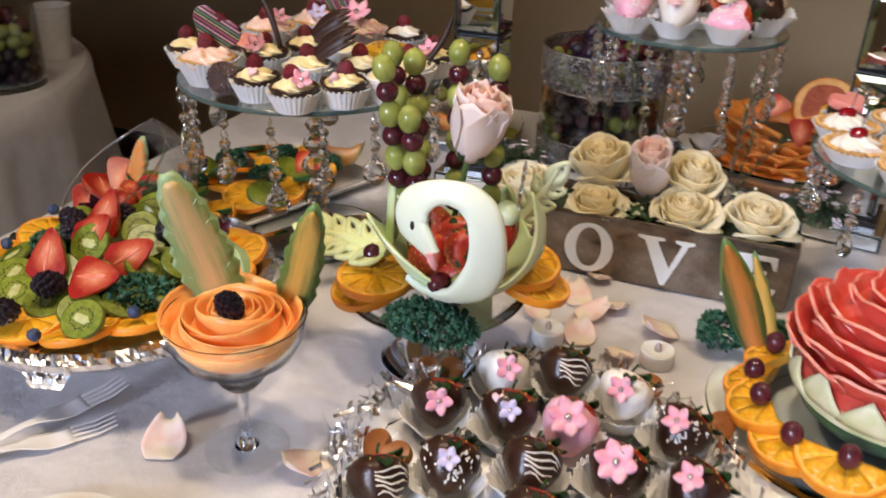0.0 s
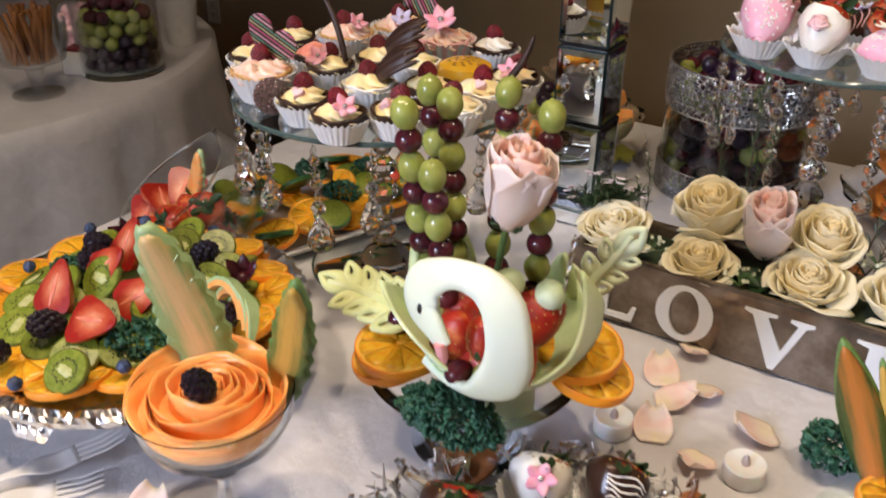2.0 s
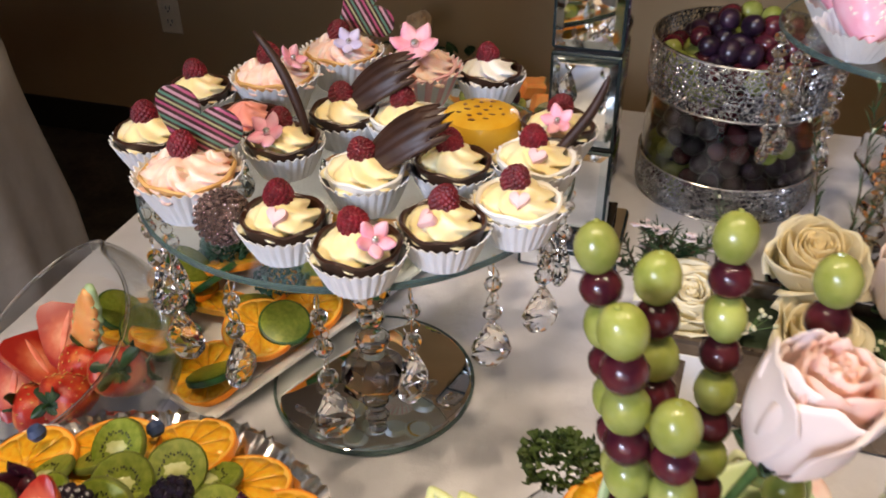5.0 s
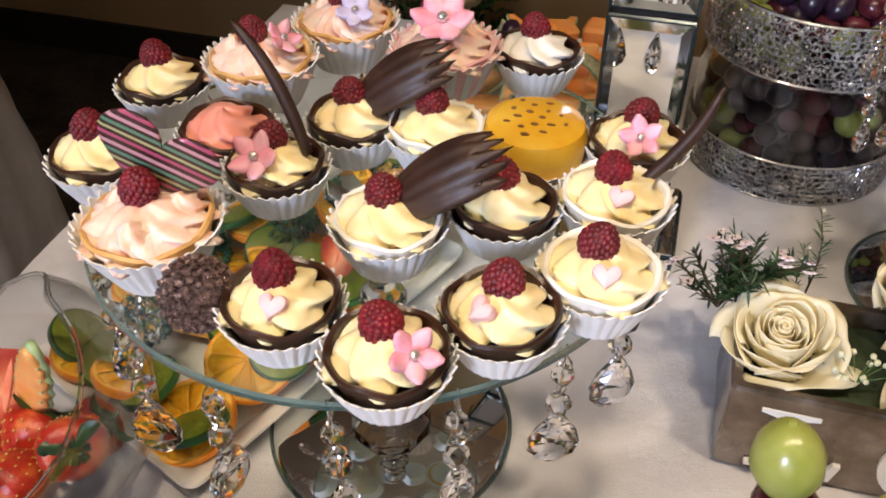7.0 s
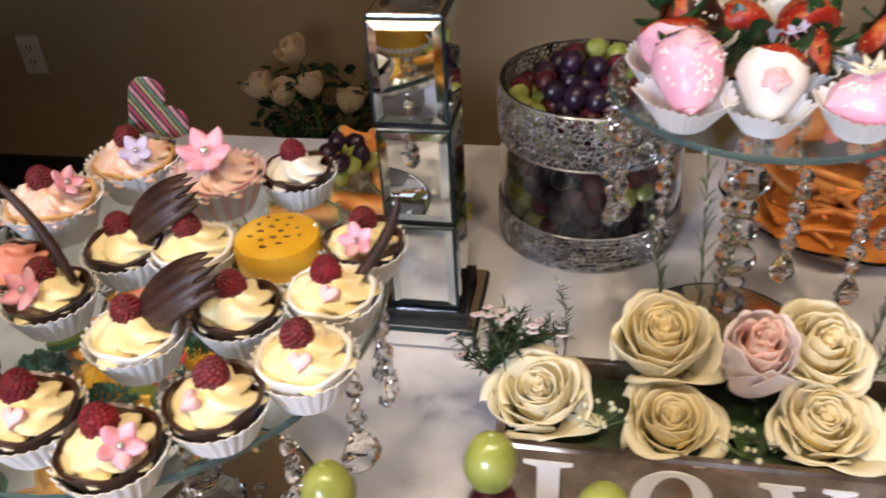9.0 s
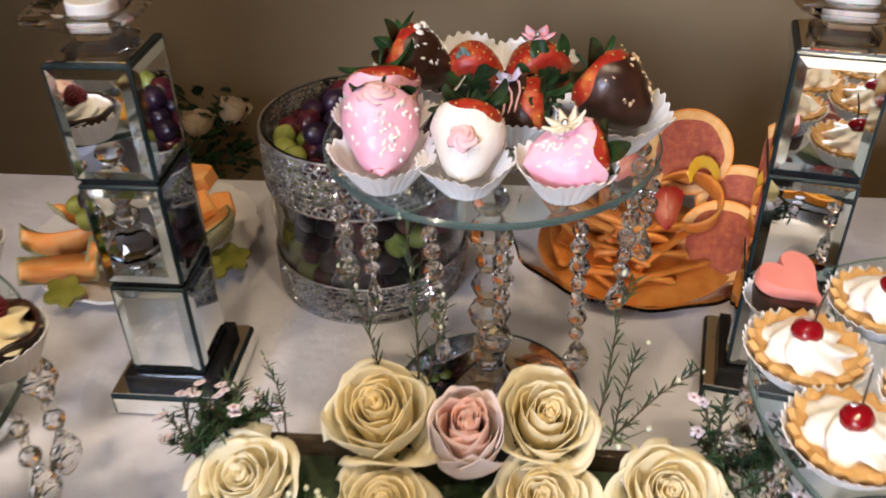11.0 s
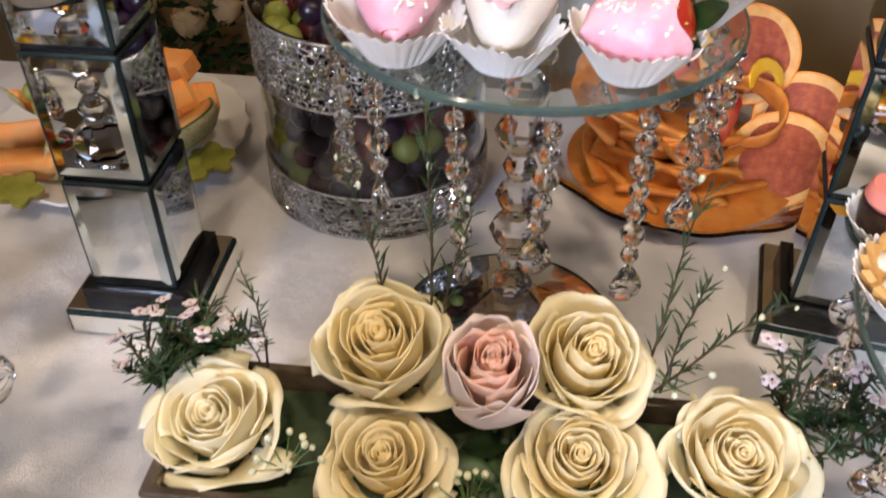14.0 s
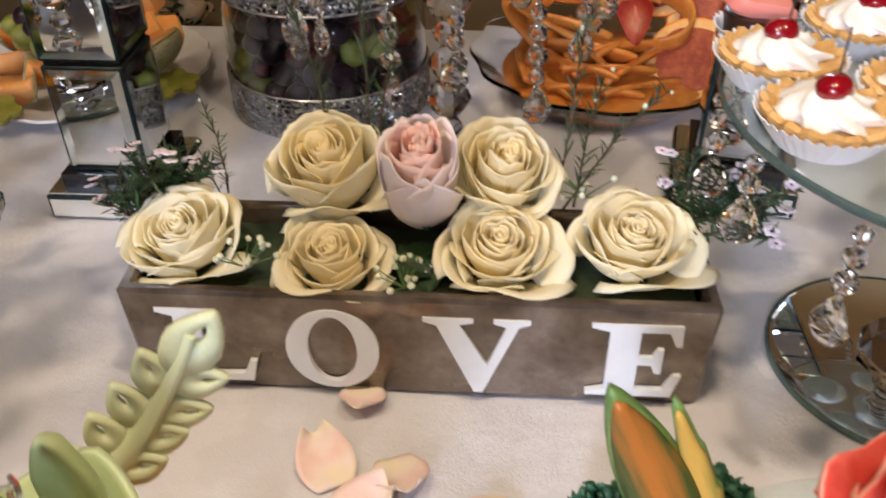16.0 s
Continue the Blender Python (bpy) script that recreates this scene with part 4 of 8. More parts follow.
M["pretzel"] = mottled("baked_brown", (0.26, 0.10, 0.03), (0.36, 0.16, 0.05), 60, 0.45, bump=0.3)
M["pastry"] = mottled("pastry_crust", (0.60, 0.33, 0.10), (0.72, 0.44, 0.16), 90, 0.6, bump=0.5, bscale=260)
M["cherry"] = principled("glace_cherry", (0.24, 0.003, 0.008), 0.12, Coat_Weight=0.6)[0]
M["fork"] = mottled("white_plastic", (0.74, 0.73, 0.72), (0.78, 0.77, 0.76), 30, 0.35)
M["glitter"] = mottled("bronze_glitter", (0.16, 0.10, 0.09), (0.52, 0.38, 0.34), 250, 0.18, metal=0.9, bump=1.0, bscale=700, dist=0.003)
M["nut"] = mottled("chopped_nut", (0.55, 0.36, 0.18), (0.68, 0.5, 0.3), 90, 0.6)


def striped_material():
    m, nt, p = principled("striped_transfer", (0.1, 0.04, 0.03), 0.3)
    v = nt.nodes.new("ShaderNodeTexCoord").outputs["Object"]
    sep = nt.nodes.new("ShaderNodeSeparateXYZ")
    nt.links.new(v, sep.inputs[0])
    mul = nt.nodes.new("ShaderNodeMath")
    mul.operation = 'MULTIPLY_ADD'
    mul.inputs[1].default_value, mul.inputs[2].default_value = 62.0, 10.0
    nt.links.new(sep.outputs[2], mul.inputs[0])
    fr = nt.nodes.new("ShaderNodeMath")
    fr.operation = 'FRACT'
    nt.links.new(mul.outputs[0], fr.inputs[0])
    r = nt.nodes.new("ShaderNodeValToRGB")
    r.color_ramp.interpolation = 'CONSTANT'
    cols = [(0, (0.05, 0.02, 0.018)), (0.16, (0.42, 0.08, 0.16)), (0.28, (0.05, 0.02, 0.018)), (0.4, (0.42, 0.42, 0.2)), (0.5, (0.05, 0.02, 0.018)), (0.62, (0.10, 0.24, 0.16)), (0.74, (0.05, 0.02, 0.018)), (0.86, (0.55, 0.30, 0.34))]
    e = r.color_ramp.elements
    while len(e) < len(cols):
        e.new(0.5)
    for k, (pos, c) in zip(e, cols):
        k.position, k.color = pos, (*c, 1)
    nt.links.new(fr.outputs[0], r.inputs[0])
    nt.links.new(r.outputs[0], p.inputs["Base Color"])
    return m


M["striped"] = striped_material()

# ---- small builders ----
def berry_mesh(mat, r, tall, n):
    def f(bm):
        for k in range(n):
            z = 1 - 2 * (k + 0.5) / n
            a = k * 2.39996
            q = math.sqrt(1 - z * z)
            taper = 1 - 0.18 * max(z, 0)
            ball(bm, (r * 0.8 * q * math.cos(a) * taper, r * 0.8 * q * math.sin(a) * taper, r * tall * 0.8 * z), r * 2.0 / math.sqrt(n), 7, 5)
        ball(bm, (0, 0, 0), (r * 0.86, r * 0.86, r * 0.86 * tall), 12, 8)
    return mk("%s_%.4f" % (mat, r), f, mat)


def liner_mesh(r0, r1, h, pleats=30, mat="paper", wild=0.0, stripe=None):
    def f(bm):
        n = pleats * 4
        prof = [(0.0, 0.0, 0), (r0, 0.0, 0.2), (r0 + (r1 - r0) * 0.5, h * 0.5, 0.7), (r1, h, 1.0), (r1 - 0.0009, h, 1.0), (r0 + (r1 - r0) * 0.5 - 0.0009, h * 0.5, 0.7), (r0 - 0.0006, 0.0009, 0.2), (0.0, 0.0009, 0)]
        def P(i, j):
            a = 2 * math.pi * i / n
            r, z, k = prof[j]
            r = r + k * 0.0008 * (1 if i % 4 in (0, 1) else -1) + k * wild * r * noise.noise(Vector((math.cos(a) * 1.3, math.sin(a) * 1.3, 7)))
            z = z + (0.0012 * (1 if i % 4 in (0, 1) else -1) if j in (3, 4) else 0) + (wild * 1.2 * z * noise.noise(Vector((math.cos(a) * 1.5, math.sin(a) * 1.5, 2))) if j in (3, 4) else 0)
            return (max(r, 1e-5) * math.cos(a), max(r, 1e-5) * math.sin(a), z)
        grid(bm, P, n, len(prof), True, 0, True, True)
        if stripe:
            for fc in bm.faces:
                c = fc.calc_center_median()
                fc.material_index = int((math.atan2(c.y, c.x) / (2 * math.pi) * pleats) % 2 < 0.9)
    return mk("liner_%.4f_%.4f_%.4f_%s_%.1f_%s" % (r0, r1, h, mat, wild, stripe), f, mat, *((stripe,) if stripe else ()))


def swirl_mesh(mat, r, h, lobes=6, twist=1.6):
    """Piped cream: star-shaped, turning as it rises to a peak."""
    def f(bm):
        nv = 16
        def mod(a, j, q, z):
            t = j / (nv - 1)
            k = 1 + 0.23 * (1 - 2 * abs(math.sin((lobes * a + twist * 6.28 * t) / 2)) ** 1.4) * (1 - t * 0.6) + 0.05 * math.cos(2 * a + 9 * t)
            return q * k, z + 0.05 * h * math.cos(3 * a + 7 * t)
        prof = []
        for j in range(nv):
            t = j / (nv - 1)
            step = 0.10 * math.sin(t * 3 * 2 * math.pi)
            prof.append((r * (math.cos(t * math.pi / 2) ** 0.75 * (1 - 0.10 * t) + step * (1 - t) * 0.6 + 0.0), h * t))
        lathe(bm, prof, 54, mod)
    return mk("swirl_%s_%.4f_%.4f" % (mat, r, h), f, mat, smooth="all")


def flower_mesh(mat, r, n=5, pointed=0.0):
    def f(bm):
        for k in range(n):
            a = 2 * math.pi * k / n
            def F(u, v):
                w = math.sin(math.pi * min(1, v * 0.86 + 0.1)) ** (0.7 + pointed) * r * (0.62 if n < 7 else 0.34)
                x = r * (0.1 + 0.9 * v)
                y = (u - 0.5) * w * 1.25
                z = r * (0.10 + 0.42 * v * v - 0.5 * (u - 0.5) ** 2 * v)
                return (x * math.cos(a) - y * math.sin(a), x * math.sin(a) + y * math.cos(a), z)
            shell(bm, F, 5, 6, r * 0.09)
    return mk("flower_%s_%.4f_%d" % (mat, r, n), f, mat, smooth="all")


def pearl_mesh(mat, r):
    return mk("pearl_%s_%.4f" % (mat, r), lambda bm: ball(bm, (0, 0, 0), r, 10, 7), mat)


def sugar_flower(parent, m, mat="pinkflower", r=0.0115, n=5, name="sugar_flower", label="pink sugar flower with a pearl centre"):
    f = part(name, flower_mesh(mat, r, n, 0.5 if n > 6 else 0), parent, m, label)
    part("pearl", pearl_mesh("pearl", r * 0.2), f, pose(0, 0, r * 0.24), "silver pearl")


def heart_mesh(key, mat, r, th, dome=0.0):
    def f(bm):
        pts = []
        for k in range(40):
            a = 2 * math.pi * k / 40
            pts.append((16 * math.sin(a) ** 3 / 17 * r, (13 * math.cos(a) - 5 * math.cos(2 * a) - 2 * math.cos(3 * a) - math.cos(4 * a)) / 17 * r))
        rows = [(0.9, -th / 2), (1.0, -th / 4), (1.0, th / 4), (0.95, th / 2), (0.5, th / 2 + dome)]
        grid(bm, lambda i, j: (pts[i][0] * rows[j][0], -rows[j][1], pts[i][1] * rows[j][0]), 40, 5, True, 0, True, True)
    return mk(key, f, mat)


def feather_mesh():
    """A flat brush stroke of chocolate: ribbed along its length, with a ragged end."""
    def f(bm):
        def F(u, v):
            k = (u - 0.5) * 2
            ragged = 0.93 + 0.07 * math.sin(u * 29) + 0.03 * math.sin(u * 67)
            half = 0.0165 * math.sin(math.pi * min(1, 0.10 + 0.62 * v)) ** 0.7
            L = 0.078 * v * (ragged if v > 0.8 else 1.0) * (1 - 0.10 * k * k)
            return (L - 0.022, k * half, 0.020 * math.sin(2.1 * v) - 0.006 * k * k + 0.0004 * math.sin(u * 26))
        shell(bm, F, 25, 16, 0.0016)
    return mk("choc_feather", f, "chocmatt", smooth="all")


def stick_mesh():
    def f(bm):
        def F(u, v):
            x = 0.010 * math.sin(v * 2.2) + (u - 0.5) * 0.0085 * math.sin(math.pi * min(1, 0.2 + 0.8 * v)) ** 0.5
            return (x, (u - 0.5) ** 2 * 0.01, 0.076 * v)
        shell(bm, F, 4, 12, 0.0022)
    return mk("choc_stick", f, "chocmatt", smooth="all")


def shell_cup_mesh(mat, r0, r1, h):
    """A chocolate cup with a thick, uneven lip."""
    def f(bm):
        prof = [(0, 0), (r0, 0), (r1, h), (r1 - 0.0012, h + 0.0012), (r1 - 0.003, h), (r1 - 0.0045, h * 0.72), (0, h * 0.7)]
        lathe(bm, prof, 36, lambda a, j, r, z: (r, z + (0.0012 * math.sin(3 * a + 1) + 0.0008 * math.sin(7 * a) if j in (2, 3, 4) else 0)))
    return mk("cup_%s_%.4f_%.4f" % (mat, r1, h), f, mat)


CZ = CAKE[2]


def dessert_cup(x, y, kind, extras, turn=0.0, z=CZ):
    """A filled sweet in a pleated paper cup; extras: what sits on top."""
    lab = {"choc": "dark chocolate cup with yellow cream and a raspberry", "white": "white chocolate cup of yellow cream with a raspberry", "big": "large tart piled with peach frosting and a raspberry",
           "whip": "dark chocolate cup with white cream and a raspberry", "pink": "cupcake in a pink striped paper with frosting", "passion": "glossy yellow mousse cake with brown flecks on top", "salmon": "chocolate cup topped with salmon-pink glaze"}[kind]
    t = thing("dessert_cup", pose(x, y, z + 0.0003, 0, 0, turn) @ S(1.09), lab, "dessert", "dessert cups on the cake stand")
    if kind in ("choc", "whip", "salmon"):
        part("paper_cup", liner_mesh(0.0195, 0.0288, 0.021), t, ID, "white pleated paper cup")
        part("chocolate_cup", shell_cup_mesh("choc", 0.0185, 0.0262, 0.0245), t, pose(0, 0, 0.0012), "dark chocolate cup")
        top, tr = 0.0205, 0.0215
        part("cream", swirl_mesh("salmon" if kind == "salmon" else "whip" if kind == "whip" else "cream", tr, 0.016), t, pose(0, 0, top, 0, 0, rnd(0, 90)), "piped swirl")
        bz = 0.036
    elif kind == "white":
        part("paper_cup", liner_mesh(0.0195, 0.0295, 0.0235), t, ID, "white pleated paper cup")
        part("white_cup", shell_cup_mesh("whitecoat", 0.0185, 0.0268, 0.0255), t, pose(0, 0, 0.0012), "white chocolate cup")
        part("cream", swirl_mesh("cream", 0.0235, 0.015), t, pose(0, 0, 0.022, 0, 0, rnd(0, 90)), "piped yellow swirl")
        bz = 0.037
    elif kind in ("big", "pink"):
        part("paper_cup", liner_mesh(0.0225, 0.0355, 0.029, 34, stripe="palepink" if kind == "pink" else None), t, ID, "tall pleated paper cup with pink stripes" if kind == "pink" else "tall white pleated paper cup")
        part("pastry", shell_cup_mesh("pastry" if kind == "big" else "palepink", 0.0215, 0.0312, 0.0285), t, pose(0, 0, 0.0012), "baked rim")
        part("frosting", swirl_mesh("peach", 0.0305, 0.018, 9), t, pose(0, 0, 0.0235), "swirled peach frosting")
        for k in range(3):
            a = 2.1 * k + 0.6
            part("rosette", swirl_mesh("peach", 0.011, 0.013, 6), t, pose(0.017 * math.cos(a), 0.017 * math.sin(a), 0.028, 8, 0, 40 * k), "piped rosette")
        bz = 0.044
    else:
        part("paper_cup", liner_mesh(0.021, 0.033, 0.013), t, ID, "white pleated paper cup")
        part("mousse", mk("mousse", lambda bm: lathe(bm, [(0, 0), (0.024, 0.0), (0.028, 0.006), (0.0295, 0.02), (0.027, 0.027), (0.021, 0.030), (0, 0.0305)], 40), "passion"), t, pose(0, 0, 0.002), "glossy yellow glaze")
        def flecks(bm):
            for k in range(16):
                a, q = k * 2.4, 0.019 * math.sqrt((k + 0.5) / 16)
                ball(bm, (q * math.cos(a), q * math.sin(a), 0), (rnd(0.0012, 0.0028), rnd(0.001, 0.0018), 0.0005), 7, 4)
        random.seed(5)
        part("fleck_layer", mk("mousse_flecks", flecks, "seedflake"), t, pose(0, 0, 0.0325), "brown toasted flecks")
        return t
    if "berry" in extras:
        part("raspberry", berry_mesh("raspberry", 0.0100, 1.12, 120), t, pose(-0.003, 0.003, bz + 0.0005, rnd(-20, 20), rnd(-20, 20), rnd(0, 90)), "ripe raspberry")
    if "heart" in extras:
        part("sugar_heart", heart_mesh("sugar_heart", "palepink", 0.0068, 0.005, 0.001), t, pose(0.003, -0.0125, bz - 0.004, -50, 0, rnd(-20, 20)), "small pink sugar heart")
    if "flower" in extras:
        sugar_flower(t, pose(0.014, -0.009, bz - 0.001, 38, 22, 20))
    if "flowers" in extras:
        sugar_flower(t, pose(-0.004, -0.012, bz - 0.002, 42, -5, 0), "pinkflower", 0.0135)
    if "bigflower" in extras:
        sugar_flower(t, pose(0.0, -0.008, bz + 0.004, 30, 0, 10), "pinkflower", 0.019, 6)
        part("raspberry", berry_mesh("raspberry", 0.0100, 1.12, 120), t, pose(-0.012, 0.014, bz), "ripe raspberry")
    if "lilac" in extras:
        sugar_flower(t, pose(0.012, -0.012, bz - 0.003, 35, 15, 0), "lilac", 0.0125, 5, "sugar_flower", "lilac sugar flower with a pearl centre")
    if "feather" in extras:
        part("chocolate_plume", feather_mesh(), t, pose(0.012, 0.010, bz - 0.004, 38, -26, 16) @ S(0.95), "combed dark chocolate plume")
    if "stick" in extras:
        part("chocolate_stick", stick_mesh(), t, pose(0.010, 0.012, bz - 0.014, -8, 22, 0) @ S(0.85), "thin dark chocolate stick")
    if "lstick" in extras:
        part("chocolate_stick", stick_mesh(), t, pose(0.016, 0.004, bz - 0.008, -6, -34, 0), "thin dark chocolate stick")
    if "disc" in extras:
        part("striped_heart", heart_mesh("striped_disc", "striped", 0.031, 0.0022), t, pose(0.004, 0.012, bz + 0.012, 6, 30, 12), "striped chocolate heart")
    if "disc2" in extras:
        part("striped_heart", heart_mesh("striped_disc_b", "striped", 0.029, 0.0022), t, pose(0.014, 0.020, bz + 0.014, 4, 62, 8), "striped chocolate heart")
    return t


random.seed(21)
for cx, cy, kind, ex, tn in (
    (0.002, 1.160, "big", "berry disc", 0), (0.089, 1.130, "choc", "berry heart", 0), (0.148, 1.112, "choc", "berry flower", 0), (0.191, 1.152, "choc", "berry heart", -40),
    (0.232, 1.190, "white", "berry heart", 0), (0.174, 1.232, "choc", "berry", 0), (0.119, 1.200, "white", "berry feather", 0), (0.066, 1.290, "choc", "berry feather", 0),
    (-0.072, 1.300, "choc", "berry", 0), (-0.064, 1.215, "choc", "berry", 20), (0.040, 1.232, "choc", "berry flowers lstick", 0), (-0.004, 1.258, "salmon", "", 0),
    (-0.017, 1.335, "big", "berry flower", 30), (0.018, 1.402, "big", "berry lilac disc2", 0), (0.098, 1.385, "pink", "bigflower", 0), (0.158, 1.405, "whip", "berry", 0),
    (0.176, 1.305, "passion", "", 0), (0.118, 1.292, "white", "berry", 0), (0.236, 1.312, "choc", "berry flower", -50), (0.231, 1.252, "white", "berry stick heart", 0)):
    dessert_cup(cx, cy, kind, ex.split(), tn)
def glitter_ball(bm):
    """A round sweet set all over with small crystals."""
    ball(bm, (0, 0, 0), 0.0175, 18, 12)
    for k in range(190):
        z = 1 - 2 * (k + 0.5) / 190
        q, a = math.sqrt(1 - z * z), k * 2.39996
        ball(bm, Vector((q * math.cos(a), q * math.sin(a), z)) * 0.0182, 0.0021, 5, 3, 0, 0, 0, Euler((k, 2.0 * k, 3.0 * k)).to_matrix())


solo("glitter_ball", mk("glitter_ball", glitter_ball, "glitter", smooth=False), pose(0.045, 1.128, CZ + 0.0195), "round sweet covered in bronze glitter crystals", "sweet")


# ---- strawberries ----
def straw_body(bm, r, L, mi=0, cut=False):
    """Point down at z = 0, shoulders near z = L; a half lies cut side up."""
    prof = [(0.0, 0.0), (r * 0.28, L * 0.04), (r * 0.58, L * 0.2), (r * 0.84, L * 0.45), (r * 0.99, L * 0.7), (r * 0.95, L * 0.87), (r * 0.68, L * 0.97), (0.0, L * 0.95)]
    lathe(bm, prof, 18, lambda a, j, q, z: (q * (1 + 0.05 * math.sin(2 * a + 1) + 0.03 * math.sin(3 * a)), z), mi)


def berry_seeds(bm, r, L, mi, n=46):
    for k in range(n):
        t = 0.12 + 0.8 * (k + 0.5) / n
        a = k * 2.39996
        rr = r * math.sin(min(1.0, t * 1.28) * math.pi * 0.5) ** 0.72
        ball(bm, (rr * math.cos(a) * 1.0, rr * math.sin(a) * 1.0, L * t), (0.0007, 0.0007, 0.0011), 5, 4, mi)


def calyx_mesh(r):
    """A ruff of pointed leaves, grown together at a short stalk, some lying back and some curling up."""
    def f(bm):
        random.seed(int(r * 1e5))
        n, rows, tips = 77, 9, 7
        curl = [rnd(-0.5, 1.1) for _ in range(tips)]
        size = [rnd(0.75, 1.2) for _ in range(tips)]
        def P(i, j):
            a = 2 * math.pi * i / n
            g = a / (2 * math.pi) * tips
            k = int(g) % tips
            w = abs((g % 1.0) - 0.5) * 2
            reach = 0.34 + 0.66 * (1 - w ** 2.4)
            t = j / (rows - 1)
            d = r * (0.10 + 0.86 * size[k] * reach * t)
            z = r * (0.10 - 0.30 * t * t + curl[k] * (1 - w) * t ** 2 * 0.8 + 0.16 * w * t)
            b = a + 0.18 * math.sin(5 * k) * t * (1 - w)
            return (d * math.cos(b), d * math.sin(b), z)
        grid(bm, P, n, rows, True, 0, True)
        grid(bm, lambda i, j: Vector(P(i, j)) - Vector((0, 0, 0.0007)), n, rows, True, 0, True)
        tube(bm, [(0, 0, 0), (0.001, 0, r * 0.30), (0.003, 0.001, r * 0.5)], [0.0018, 0.0015, 0.0014], 6)
        bmesh.ops.remove_doubles(bm, verts=bm.verts, dist=1e-7)
    return mk("calyx_%.4f" % r, f, "calyx", smooth="all")


def whole_berry_mesh(r, L):
    def f(bm):
        straw_body(bm, r, L)
        berry_seeds(bm, r, L, 1, 90)
    return mk("berry_%.4f_%.4f" % (r, L), f, "straw", "straw_seed", smooth="all")


def coat_mesh(mat, r, L, level):
    def f(bm):
        n, k = 36, 9
        def P(i, j):
            a = 2 * math.pi * i / n
            top = level + 0.07 * math.sin(2 * a) + 0.04 * math.sin(5 * a + 1)
            t = min(top, 0.965) * (j / (k - 1))
            prof = [(0, 0), (0.04, 0.28), (0.2, 0.58), (0.45, 0.84), (0.7, 0.99), (0.87, 0.95), (0.97, 0.68)]
            q = np.interp(t, [p[0] for p in prof], [p[1] for p in prof])
            rr = r * q * (1 + 0.05 * math.sin(2 * a + 1) + 0.03 * math.sin(3 * a) + 0.05 + 0.10 * noise.noise(Vector((1.6 * math.cos(a), 1.6 * math.sin(a), t * 4 + r * 300)))) + (0.0016 if j else 0.0) * (1 if j < k - 1 else 0.35)
            return (rr * math.cos(a), rr * math.sin(a), L * t - 0.0014 * (j < k - 1))
        grid(bm, P, n, k, True, 0, True)
    return mk("coat_%s_%.4f_%.4f_%.2f" % (mat, r, L, level), f, mat, smooth="all")


def drizzle_mesh(mat, r, L, n=5, seed=1):
    def f(bm):
        random.seed(seed)
        for k in range(n):
            z = L * (0.25 + 0.5 * k / n)
            pts = []
            for q in range(11):
                a = -1.9 + 3.0 * q / 10
                t = z / L + 0.05 * math.sin(q * 1.3 + k)
                rr = r * np.interp(t, [0, 0.04, 0.2, 0.45, 0.7, 0.9], [0, 0.28, 0.58, 0.84, 0.99, 0.94]) * 1.06 + 0.0018
                pts.append((rr * math.cos(a - 0.2), rr * math.sin(a - 0.2), L * t))
            tube(bm, pts, 0.0009, 5)
    return mk("drizzle_%s_%.4f_%d_%d" % (mat, r, n, seed), f, mat)


def chips_mesh(mat, r, L, n, size, seed=2):
    def f(bm):
        random.seed(seed)
        for k in range(n):
            t, a = rnd(0.15, 0.72), rnd(-2.6, -0.2)
            rr = r * np.interp(t, [0, 0.04, 0.2, 0.45, 0.7, 0.9], [0, 0.28, 0.58, 0.84, 0.99, 0.94]) + 0.0018
            rot = Euler((rnd(0, 3), rnd(0, 3), rnd(0, 3))).to_matrix()
            ball(bm, (rr * math.cos(a), rr * math.sin(a), L * t), (size * rnd(0.6, 1.5), size * rnd(0.5, 1.0), size * 0.4), 5, 4, 0, 0, 0, rot)
    return mk("chips_%s_%.4f_%d_%.4f" % (mat, r, n, size), f, mat, smooth=False)


